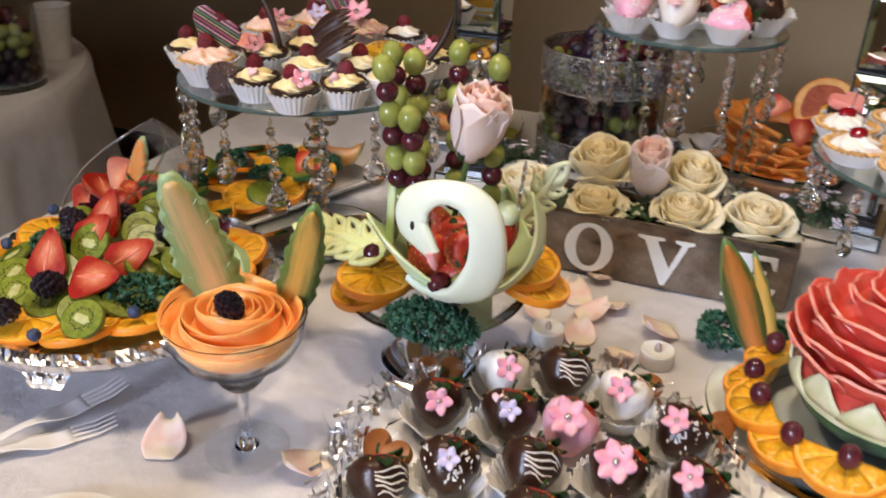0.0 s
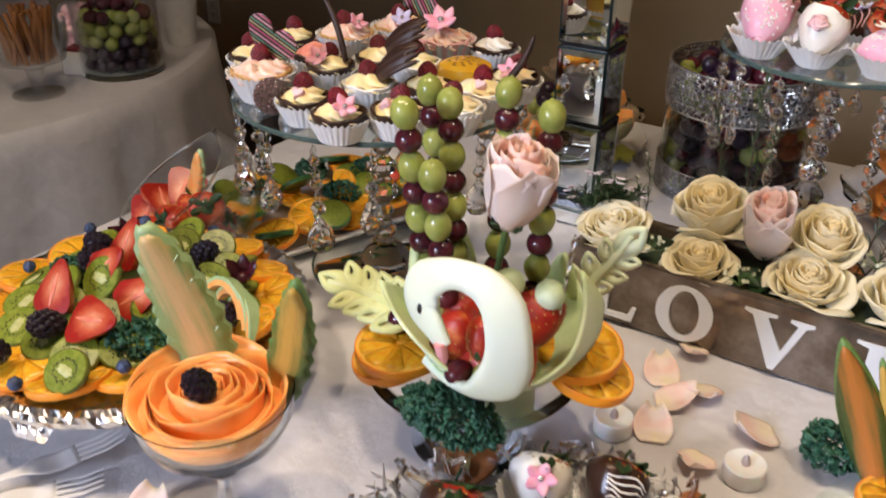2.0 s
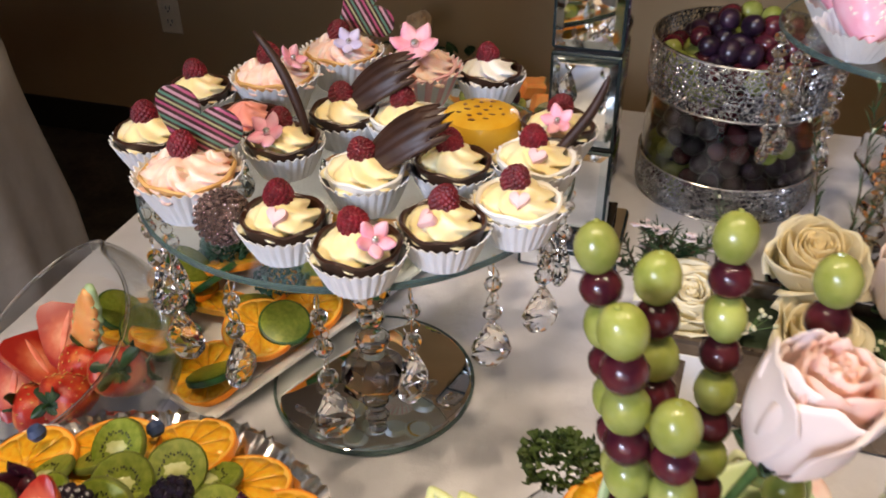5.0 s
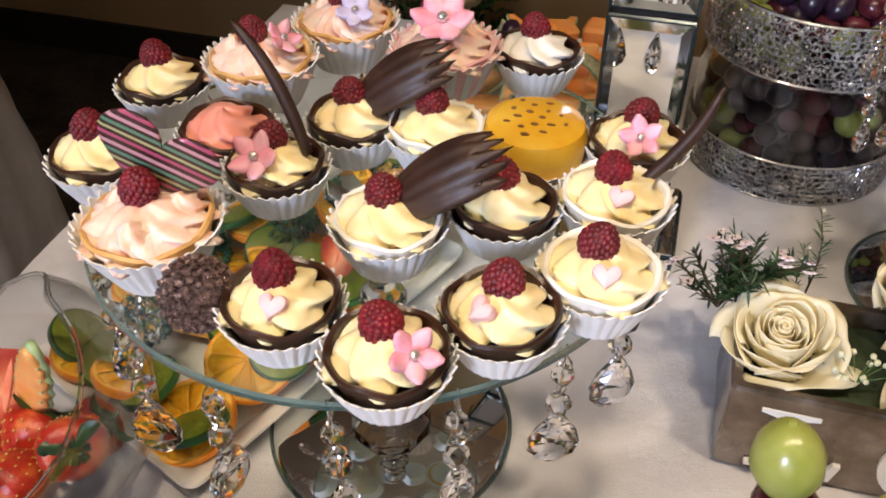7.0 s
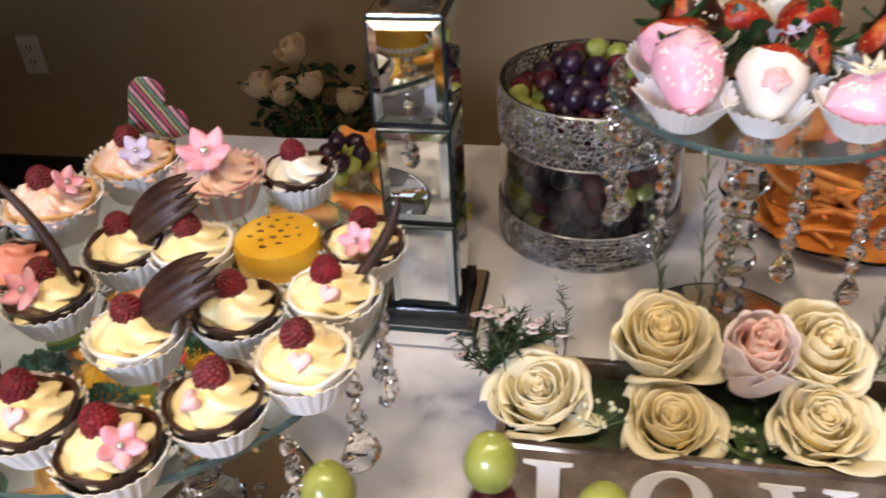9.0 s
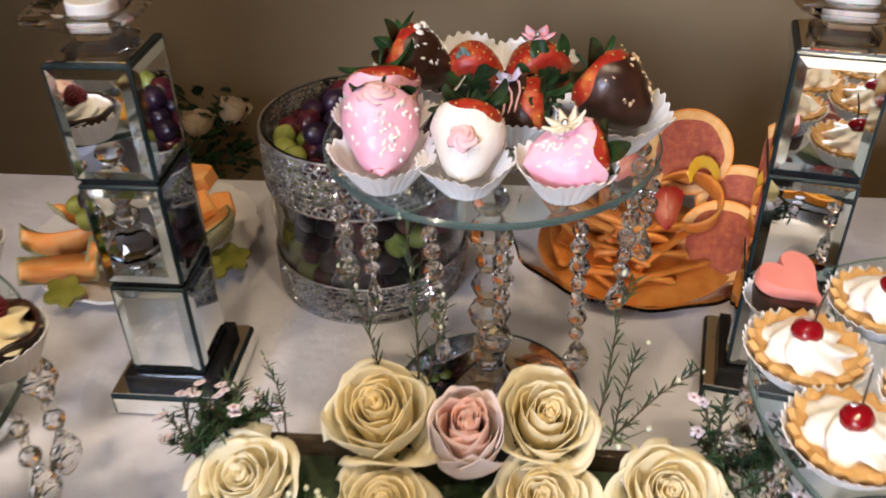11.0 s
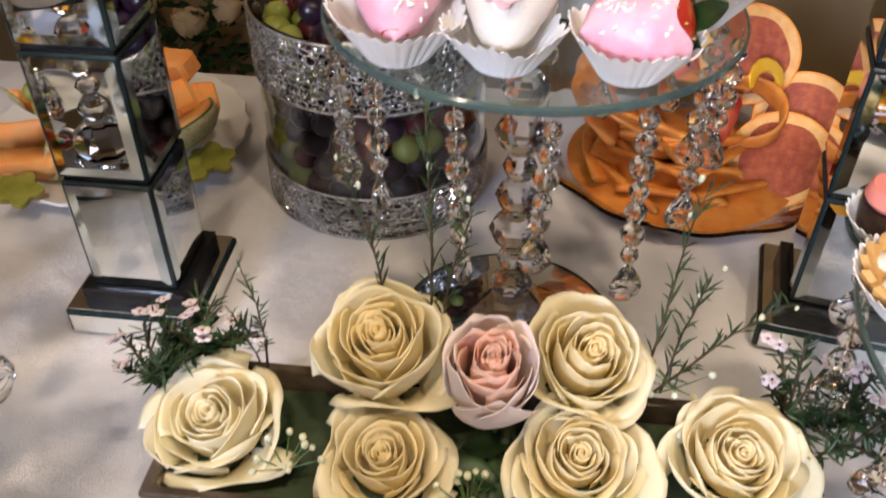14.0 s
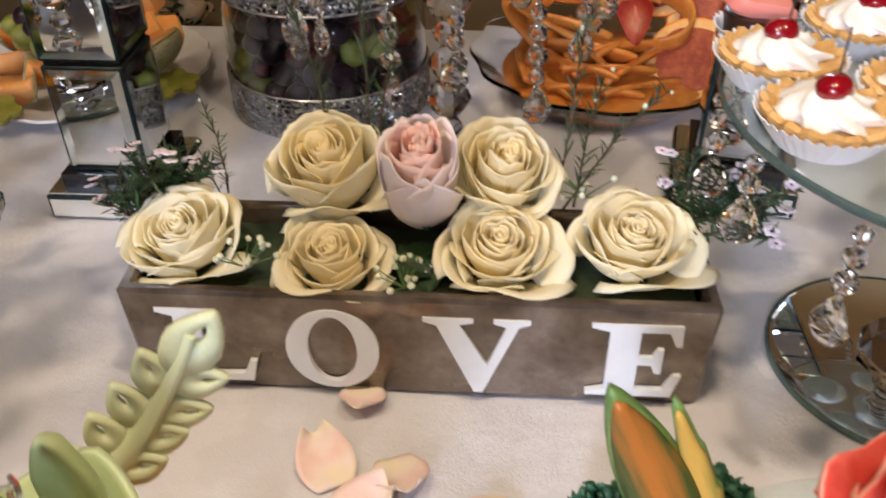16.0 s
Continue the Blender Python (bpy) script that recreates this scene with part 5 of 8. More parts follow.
def dipped(x, y, z, coat, tilt, turn, r=0.0215, L=0.05, decor="", group="dipped strawberries on the tall stand", cup=True, level=0.84):
    """A dipped strawberry lying or standing in its paper cup."""
    names = {"choc": "strawberry dipped in dark chocolate", "pinkcoat": "strawberry dipped in shiny pink coating", "whitecoat": "strawberry dipped in white coating", "": "plain red strawberry with its leaves"}
    t = thing("dipped_strawberry", pose(x, y, z, 0, 0, turn), names[coat] + ", in a paper cup", "strawberry", group)
    back = 0.0 if coat else 0.018
    if cup:
        part("paper_cup", liner_mesh(r * 0.75, r * 1.52, r * 1.05, 30, "paper", 0.22), t, pose(0, -back, 0.0003, 0, 0, rnd(0, 360)), "wide pleated white paper cup")
    th = radians(tilt)
    # tilt 0 stands on its point, 90 lies with the point towards the front
    m = Matrix.Translation((0, 0.5 * L * math.sin(th) * -1 + 0.0, r * (0.15 + 0.9 * math.sin(th)) + 0.5 * back)) @ pose(0, 0, 0, -tilt)
    b = part("berry", whole_berry_mesh(r, L), t, m, "red strawberry flesh")
    part("calyx", calyx_mesh(r * 1.2), b, pose(0, 0, L * 0.94), "green leafy top")
    if coat:
        part("coating", coat_mesh(coat, r, L, level), b, ID, "shiny dipped coating")
    for k, d in enumerate(decor.split()):
        if d == "drizzle":
            part("drizzle", drizzle_mesh("whitecoat", r, L, 5, 4), b, pose(0, 0, 0, 0, 0, 20), "white icing lines")
        if d == "pinkdrizzle":
            part("drizzle", drizzle_mesh("palepink", r, L, 4, 9), b, ID, "pale pink icing lines")
        if d == "chips":
            part("sprinkle_layer", chips_mesh("whip", r, L, 52, 0.0026), b, ID, "white shavings")
        if d == "nuts":
            part("nut_crumb", chips_mesh("nut", r, L, 34, 0.0026), b, ID, "chopped nuts")
        if d == "dots":
            part("dot_layer", chips_mesh("ivory", r, L, 16, 0.0015), b, ID, "pale sugar dots")
        side = Matrix.Translation((0, -r * 0.93, L * 0.55)) @ pose(0, 0, 0, 88)
        up = Matrix.Translation((0.002, -r * 1.02, L * 0.52)) @ pose(0, 0, 0, 104)
        if d == "flower":
            sugar_flower(b, up, "pinkflower", 0.0135)
        if d == "bigflower":
            sugar_flower(b, up, "pinkflower", 0.0185, 6)
        if d == "yellow":
            sugar_flower(b, up, "passion", 0.011, 5, "sugar_flower", "yellow sugar flower with a pearl")
        if d == "heart":
            part("sugar_heart", heart_mesh("sugar_heart", "palepink", 0.0068, 0.005, 0.001), b, Matrix.Translation((-0.010, -r * 0.92, L * 0.72)) @ pose(0, 0, 0, 10), "small pink sugar heart")
        if d == "daisy":
            sugar_flower(b, up, "ivory", 0.015, 8, "sugar_flower", "ivory sugar daisy with a pearl")
        if d == "lilac":
            sugar_flower(b, up, "lilac", 0.0105)
        if d == "rose":
            part("sugar_rose", swirl_mesh("palepink", 0.0085, 0.006, 5, 2.4), b, Matrix.Translation((0.0, -r * 0.98, L * 0.42)) @ pose(0, 0, 0, 86), "pink sugar rose")
        if d == "toprose":
            part("sugar_rose", swirl_mesh("palepink", 0.0105, 0.007, 5, 2.4), b, Matrix.Translation((-0.002, -r * 0.9, L * 0.80)) @ pose(0, 0, 0, 62), "pink sugar rose")
        if d == "pearls":
            for q in range(3):
                part("sugar_pearl", pearl_mesh("whitecoat", 0.0036), b, Matrix.Translation((-0.010 + 0.009 * q, -r * 0.95, L * (0.70 + 0.06 * (q % 2)))), "white sugar pearl")
    return t


random.seed(31)
SZ = STRAW[2]
for q in ((0.458, 1.458, "pinkcoat", 50, 6, 0.0242, 0.062, "chips toprose", 0.95), (0.517, 1.454, "whitecoat", 44, -4, 0.0225, 0.054, "rose dots", 0.80), (0.584, 1.452, "pinkcoat", 84, -80, 0.0232, 0.056, "chips daisy", 0.86),
          (0.450, 1.522, "pinkcoat", 30, 16, 0.0262, 0.046, "dots", 0.80), (0.470, 1.588, "choc", 62, 88, 0.026, 0.054, "chips pearls", 0.74), (0.622, 1.524, "choc", 56, 62, 0.0272, 0.058, "nuts", 0.74),
          (0.548, 1.530, "choc", 80, -96, 0.0215, 0.050, "pinkdrizzle lilac", 0.76), (0.510, 1.606, "", 114, 182, 0.0275, 0.046, "", 0), (0.562, 1.600, "", 106, 205, 0.0270, 0.046, "lilac flower", 0)):
    dipped(q[0], q[1], SZ + 0.0003, q[2], q[3], q[4], q[5], q[6], q[7], level=q[8])

# the platter of dipped strawberries at the front
PZ = TZ + 0.0046
g2 = "dipped strawberries on the glass platter"
for q in ((0.404, 0.914, "choc", 26, 16, "flower", 0.92), (0.449, 0.982, "whitecoat", 36, 20, "flower", 1.0), (0.504, 1.010, "choc", 40, 5, "drizzle", 0.96), (0.566, 0.994, "whitecoat", 34, -10, "flower", 1.0), (0.472, 0.922, "choc", 34, 10, "heart lilac", 0.90),
          (0.528, 0.924, "pinkcoat", 46, -4, "bigflower", 0.86), (0.624, 0.960, "choc", 46, -25, "chips flower", 0.95), (0.444, 0.836, "choc", 40, 10, "chips lilac", 0.95), (0.510, 0.862, "choc", 44, 5, "drizzle", 0.95),
          (0.580, 0.885, "choc", 44, -8, "bigflower dots", 0.86), (0.645, 0.888, "choc", 46, -30, "flower", 0.95), (0.528, 0.802, "choc", 42, 0, "yellow", 0.92), (0.600, 0.818, "choc", 44, -10, "flower", 0.90), (0.398, 0.792, "choc", 40, 30, "drizzle", 0.95)):
    dipped(q[0], q[1], PZ, q[2], q[3] + 14, q[4], 0.0235, 0.054 if q[2] == "pinkcoat" else 0.047, q[5], g2, level=q[6])
for hx, hy, tn, up in ((0.378, 0.985, 20, -58), (0.376, 0.850, -20, -66), (0.652, 1.000, 30, -60), (0.575, 1.040, 10, -66)):
    solo("chocolate_heart", heart_mesh("choc_heart", "milk", 0.028, 0.010, 0.003), pose(hx, hy, PZ + 0.014, up, 0, tn), "milk chocolate heart lying on the platter", "chocolate", "milk chocolate hearts")


def tinsel(bm):
    random.seed(8)
    for k in range(420):
        a, q, z = rnd(0, 6.283), 0.172 + rnd(-0.012, 0.022), rnd(0.002, 0.022)
        rot = Euler((rnd(0, 6), rnd(0, 6), rnd(0, 6))).to_matrix()
        c = Vector((q * math.cos(a), q * math.sin(a), 0.012 + z))
        w, l = rnd(0.002, 0.004), rnd(0.006, 0.014)
        vs = [bm.verts.new(c + rot @ Vector(p)) for p in ((-l, -w, 0), (l, -w * 0.4, 0.001), (l, w, 0.002), (-l, w * 0.6, -0.001))]
        us = [bm.verts.new(v.co + rot @ Vector((0, 0, 0.0005))) for v in vs]
        bm.faces.new(vs), bm.faces.new(us[::-1])
        for i in range(4):
            bm.faces.new((vs[i], vs[(i + 1) % 4], us[(i + 1) % 4], us[i]))


solo("tinsel_edging", mk("tinsel", tinsel, "foil", smooth=False), pose(0.512, 0.872, PZ), "crinkled silver foil shreds round the platter's edge", "garnish", kind="stuff")
# ---- roses ----
def petal_mesh(key, mat, R, H, f, opened, seed, thick, spiral):
    """One rose petal; f: 0 in the heart to 1 at the outside. It cups upwards and its lip rolls outwards."""
    out = max(0.0, (f - 0.35) / 0.65)
    rho = R * (0.04 + 0.75 * f ** 0.92)
    top = H * (0.96 + 0.08 * f * (1 - f) - 0.20 * opened * f ** 2.4)
    width = (4.4 - 1.2 * f) if spiral else (3.4 - 1.5 * f ** 0.8)
    lip = R * opened * (0.045 + 0.17 * out ** 1.2)
    drop = H * opened * (0.05 + 0.15 * out ** 1.3)
    def build(bm):
        def F(u, v):
            k = (u - 0.5) * 2
            n = noise.noise(Vector((u * 2.2, v * 1.7, seed * 3.7)))
            n2 = noise.noise(Vector((u * 5.5, seed * 1.9, v)))
            s = max(0.0, (v - 0.55) / 0.45)
            a = k * width / 2 * (0.50 + 0.50 * math.sin(min(1, v * 1.6) * math.pi / 2))
            cup = 0.42 + 0.58 * math.sin(min(1, v * 1.7) * math.pi / 2) - 0.10 * (1 - out) * v ** 3
            r = rho * cup * (1 + 0.20 * n * v + 0.10 * math.cos(2.6 * k + seed) * v) + lip * s ** 1.2 * (1.0 + 0.2 * k * k + 0.6 * n + 0.25 * n2)
            edge = 1 - (0.04 + 0.16 * f) * abs(k) ** 2.6 + 0.08 * n2 + 0.03 * out * max(0, 1 - 5 * abs(k))
            z = top * v * edge - drop * s ** 2.6 * (0.8 + 0.3 * k * k + 0.6 * n)
            return (r * math.cos(a), r * math.sin(a), z)
        shell(bm, F, 15, 11, thick)
    return mk(key, build, mat, smooth="all")


def rose(x, y, z, R, H, mats, label, tilt=(0, 0), turn=0.0, opened=1.0, group="roses in the flower box", stem=0.05, category="rose", name="rose", thick=0.0008, petals=24, spiral=False):
    """A rose whose head rests with its base at z. mats: the inner and the outer petals."""
    t = thing(name, pose(x, y, z, tilt[0], tilt[1], turn), label, category, group)
    key = "%s_%s_%.3f_%.3f_%.2f" % (mats[0], mats[1], R, H, opened)
    def heart(bm):
        def F(u, v):
            a = u * 4.6 * math.pi
            r = R * (0.012 + 0.11 * u) * (0.8 + 0.2 * v)
            return (r * math.cos(a), r * math.sin(a), H * (0.40 + (0.55 - 0.03 * math.sin(a * 1.3)) * v))
        shell(bm, F, 70, 6, R * 0.014)
    part("heart", mk(key + "_heart", heart, mats[0], smooth="all"), t, ID, "tight spiral heart")
    for k in range(petals):
        f = (k + 0.5) / petals
        me = petal_mesh("%s_p%d" % (key, k), mats[0] if f < 0.66 else mats[1], R, H, f, opened, k * 1.37 + R * 90, thick, spiral)
        part("petal", me, t, pose(0, 0, H * rnd(-0.02, 0.02), rnd(-3, 3) * f, rnd(-3, 3) * f, 137.5 * k + rnd(-14, 14)) @ S(rnd(0.97, 1.04)))
    if stem:
        part("stem", mk("rose_stem_%.3f" % stem, lambda bm: tube(bm, [(0, 0, 0.004), (0.0008, 0, -stem * 0.5), (0, 0.001, -stem)], 0.0028, 8), "stem"), t, ID, "green stem")
    if stem or category == "rose":
        def sep(bm):
            lathe(bm, [(R * 0.10, -0.003), (R * 0.40, 0.0), (R * 0.62, 0.010), (R * 0.60, 0.0112), (R * 0.36, 0.0012), (R * 0.08, -0.001)], 40, lambda a, j, q, zz: (q * (1 - 0.45 * abs(math.sin(2.5 * a)) * (j in (1, 2, 3, 4))), zz))
        part("calyx", mk("rose_calyx_%.3f" % R, sep, "leaf", smooth="all"), t, ID, "green sepals under the petals")
    return t


random.seed(41)
CR = ("creamrose", "whiterose")
# each by the point at the top of its heart
for x, y, z, R, H, mats, lab, tilt, op in (
    (0.357, 1.338, 0.864, 0.049, 0.042, ("whiterose", "whiterose"), "open ivory rose in the flower box", (16, -6), 1.0),
    (0.454, 1.374, 0.908, 0.048, 0.068, CR, "large cream rose standing above the others", (22, -4), 0.95),
    (0.524, 1.342, 0.930, 0.034, 0.086, ("blushrose", "blushouter"), "blush pink rose with a tall cup", (20, 2), 0.5),
    (0.583, 1.382, 0.900, 0.045, 0.064, CR, "cream rose behind the pink one", (20, 8), 0.95),
    (0.464, 1.326, 0.858, 0.043, 0.040, CR, "small cream rose low in the flower box", (16, 0), 1.0),
    (0.577, 1.332, 0.866, 0.047, 0.040, CR, "wide open cream rose in the flower box", (16, 2), 1.0),
    (0.667, 1.341, 0.869, 0.048, 0.041, CR, "wide cream rose at the end of the flower box", (16, 4), 1.0)):
    base = Vector((x, y, z)) - pose(0, 0, 0, tilt[0], tilt[1]).to_3x3() @ Vector((0, 0, H))
    rose(*base, R, H, mats, lab, tilt, 0, op, stem=0.0)


# greenery of the flower box
def sprig_mesh(key, L, needles, nl, seed, mat_i="leaf", spread=1.0, buds=0):
    def f(bm):
        random.seed(seed)
        pts = [Vector((0, 0, 0))]
        d = Vector((rnd(-0.2, 0.2), rnd(-0.2, 0.2), 1)).normalized()
        for k in range(6):
            d = (d + Vector((rnd(-0.18, 0.18), rnd(-0.18, 0.18), 0.05))).normalized()
            pts.append(pts[-1] + d * L / 6)
        tube(bm, pts, [0.0011 - 0.00012 * k for k in range(7)], 5, 1)
        for k in range(needles):
            s = (0.18 + 0.82 * k / needles) * 6
            i = min(int(s), 5)
            c = pts[i].lerp(pts[i + 1], s - i)
            a, up = rnd(0, 6.28), rnd(0.35, 0.9)
            e = Vector((math.cos(a) * spread, math.sin(a) * spread, up)).normalized()
            l = nl * rnd(0.7, 1.2)
            tube(bm, [c, c + e * l * 0.5, c + e * l + Vector((0, 0, -0.1 * l))], [0.0005, 0.0009, 0.0002], 4, 0, 0.5)
        for k in range(buds):
            c = pts[-1 - (k % 3)] + Vector((rnd(-1, 1), rnd(-1, 1), rnd(-0.3, 1))) * 0.007
            ball(bm, c, rnd(0.0010, 0.0018), 7, 5, 2)
    return mk(key, f, "leaf", "twig", mat_i)


def wax_cluster_mesh(key, seed):
    """Needle leaves with small pink and white five-petalled blossoms."""
    def f(bm):
        random.seed(seed)
        for s in range(7):
            e = Vector((rnd(-1, 1), rnd(-1, 1), rnd(0.3, 1.2))).normalized()
            L = rnd(0.025, 0.05)
            tube(bm, [(0, 0, 0), e * L * 0.5 + Vector((0, 0, 0.003)), e * L], [0.0011, 0.0009, 0.0006], 5, 1)
            for k in range(30):
                c = e * L * rnd(0.2, 1)
                g = Vector((rnd(-1, 1), rnd(-1, 1), rnd(-0.2, 1))).normalized()
                l = rnd(0.007, 0.013)
                tube(bm, [c, c + g * l * 0.5, c + g * l], [0.0006, 0.0011, 0.0002], 4, 0, 0.5)
            for k in range(2 if s % 2 else 0):
                c = e * L + Vector((rnd(-1, 1), rnd(-1, 1), rnd(-0.4, 1))) * 0.006
                for q in range(5):
                    a = 2 * math.pi * q / 5
                    ball(bm, c + Vector((math.cos(a) * 0.0031, math.sin(a) * 0.0031, 0.0006)), (0.0023, 0.0023, 0.0010), 6, 4, 2)
                ball(bm, c, 0.0012, 6, 4, 3)
    return mk(key, f, "leaf", "twig", "blossom", "cherry")


M["blossom"] = mottled("waxflower", (0.82, 0.66, 0.72), (0.90, 0.84, 0.87), 200, 0.5)
M["bud"] = mottled("pale_bud", (0.62, 0.64, 0.42), (0.74, 0.74, 0.56), 200, 0.5)
random.seed(51)
for k, (x, y, z) in enumerate(((0.330, 1.384, 0.840), (0.320, 1.378, 0.844), (0.340, 1.392, 0.846), (0.314, 1.370, 0.838), (0.728, 1.388, 0.838), (0.742, 1.378, 0.836), (0.706, 1.394, 0.838))):
    solo("waxflower_sprig", wax_cluster_mesh("wax%d" % (k % 3), 60 + k % 3), Matrix.Translation((x, y, z)) @ pose(0, 0, 0, rnd(-15, 15), rnd(-18, 18) - (25 if k in (0, 1, 3) else 0), rnd(0, 360)) @ S(1.05), "waxflower sprig with small pink blossoms", "flower", "waxflower sprigs")
for k, (x, y, z, L, tx, ty) in enumerate(((0.512, 1.318, 0.846, 0.05, 34, 14), (0.462, 1.402, 0.836, 0.17, -2, 4), (0.482, 1.404, 0.836, 0.19, -2, 4), (0.490, 1.402, 0.836, 0.14, 0, 2), (0.614, 1.404, 0.836, 0.165, -2, -13), (0.622, 1.402, 0.836, 0.13, -2, -14), (0.630, 1.406, 0.836, 0.11, -4, -6), (0.376, 1.396, 0.836, 0.085, -4, 2), (0.370, 1.400, 0.836, 0.06, -4, -8))):
    solo("greenery_sprig", sprig_mesh("sprig%d" % (k % 4), 0.1, 34, 0.013, 70 + k % 4, "bud", 0.55, 2), pose(x, y, z, tx, ty, 37 * k) @ S(min(1.0, L / 0.1), min(1.0, L / 0.1), L / 0.1), "thin green sprig with needle leaves", "foliage", "green sprigs in the flower box", "stuff")


def gyp_mesh(bm):
    random.seed(77)
    for k in range(11):
        e = Vector((rnd(-1, 1), rnd(-1, 0.6), rnd(0.2, 1.1)))
        p = e * 0.02
        tube(bm, [(0, 0, 0), p * 0.6, p], [0.0006, 0.0005, 0.0004], 4, 0)
        ball(bm, p, rnd(0.0017, 0.0027), 7, 5, 1, 0.2, k)


for x, y, z in ((0.516, 1.304, 0.838), (0.408, 1.318, 0.840), (0.636, 1.398, 0.850)):
    solo("babys_breath", mk("gyp", gyp_mesh, "stem", "bud"), pose(x, y, z, 0, 0, 60 * x * 9), "sprig of tiny white buds", "flower", "white bud sprigs")


def rose_leaf(bm):
    def F(u, v):
        k = (u - 0.5) * 2
        w = 0.0105 * math.sin(math.pi * min(1, 0.06 + 0.94 * v)) ** 0.8 * (1 + 0.10 * math.sin(v * 40))
        return (k * w, 0.034 * v, 0.003 * k * k + 0.004 * math.sin(2.2 * v))
    shell(bm, F, 7, 14, 0.0006)


random.seed(57)
for k in range(14):
    lx, ly = rnd(0.345, 0.705), rnd(1.312, 1.386)
    solo("rose_leaf", mk("rose_leaf", rose_leaf, "leaf", smooth="all"), pose(lx, ly, 0.822 + rnd(0, 0.006), rnd(-8, 14), rnd(-20, 20), rnd(0, 360)), "dark green rose leaf between the blooms", "leaf", "rose leaves in the flower box")


# ---- kale and parsley: curled, ruffled leaves ----
def ruffle_mesh(key, mat, rx, ry, rz, n, seed, size):
    def f(bm):
        random.seed(seed)
        for k in range(n):
            z = 1 - 1.5 * (k + 0.5) / n
            a = k * 2.39996
            q = math.sqrt(max(0, 1 - z * z))
            d = Vector((q * math.cos(a), q * math.sin(a), z))
            c = Vector((d.x * rx, d.y * ry, d.z * rz)) * rnd(0.72, 1.05)
            rot = d.to_track_quat('Z', 'Y').to_matrix() @ Euler((rnd(-0.5, 0.5), rnd(-0.5, 0.5), rnd(0, 6.3))).to_matrix()
            s, ph = size * rnd(0.7, 1.3), rnd(0, 6)
            def F(u, v):
                x = (u - 0.5) * 2 * s
                wav = math.sin(u * 15 + ph) * 0.42 * s * (0.25 + v)
                return c + rot @ Vector((x, wav + (v - 0.5) * 0.5 * s, s * 1.1 * v + 0.25 * s * math.sin(u * 9 + ph)))
            shell(bm, F, 10, 3, 0.0005)
    return mk(key, f, mat, smooth="all")


def leafy(name, x, y, z, key, mat, dims, n, seed, size, label, turn=0):
    t = thing(name, pose(x, y, z, 0, 0, turn), label, "garnish", "leafy garnishes")
    part("curled_leaf", ruffle_mesh(key, mat, *dims, n, seed, size), t, ID, "tightly curled leaf edges")
    part("rib", mk("leaf_rib_%s" % key, lambda bm: tube(bm, [(-dims[0] * 0.8, 0, -dims[2] * 0.3), (0, 0, dims[2] * 0.2), (dims[0] * 0.8, 0.002, -dims[2] * 0.2)], 0.002, 6), "stem"), t)


leafy("kale_leaf", 0.380, 0.950, 0.850, "kale_a", "kale", (0.045, 0.018, 0.022), 240, 81, 0.0050, "dark green curly kale leaf under the swan")
leafy("kale_leaf", 0.646, 1.176, 0.776, "kale_b", "kale", (0.022, 0.020, 0.020), 120, 82, 0.0055, "dark green curly kale beside the watermelon")
leafy("kale_leaf", 0.285, 1.120, 0.852, "pars_a", "parsley", (0.026, 0.02, 0.018), 120, 83, 0.0045, "curly green leaf behind the swan")
leafy("kale_leaf", 0.098, 0.880, 0.858, "kale_c", "kale", (0.032, 0.018, 0.014), 110, 84, 0.0048, "curly kale among the fruit", 20)
leafy("kale_leaf", -0.045, 0.918, 0.862, "kale_d", "kale", (0.024, 0.016, 0.012), 80, 85, 0.0048, "curly kale among the fruit")
leafy("kale_leaf", 0.704, 1.200, 0.770, "kale_e", "kale", (0.018, 0.016, 0.016), 90, 86, 0.0052, "dark green curly kale beside the watermelon")


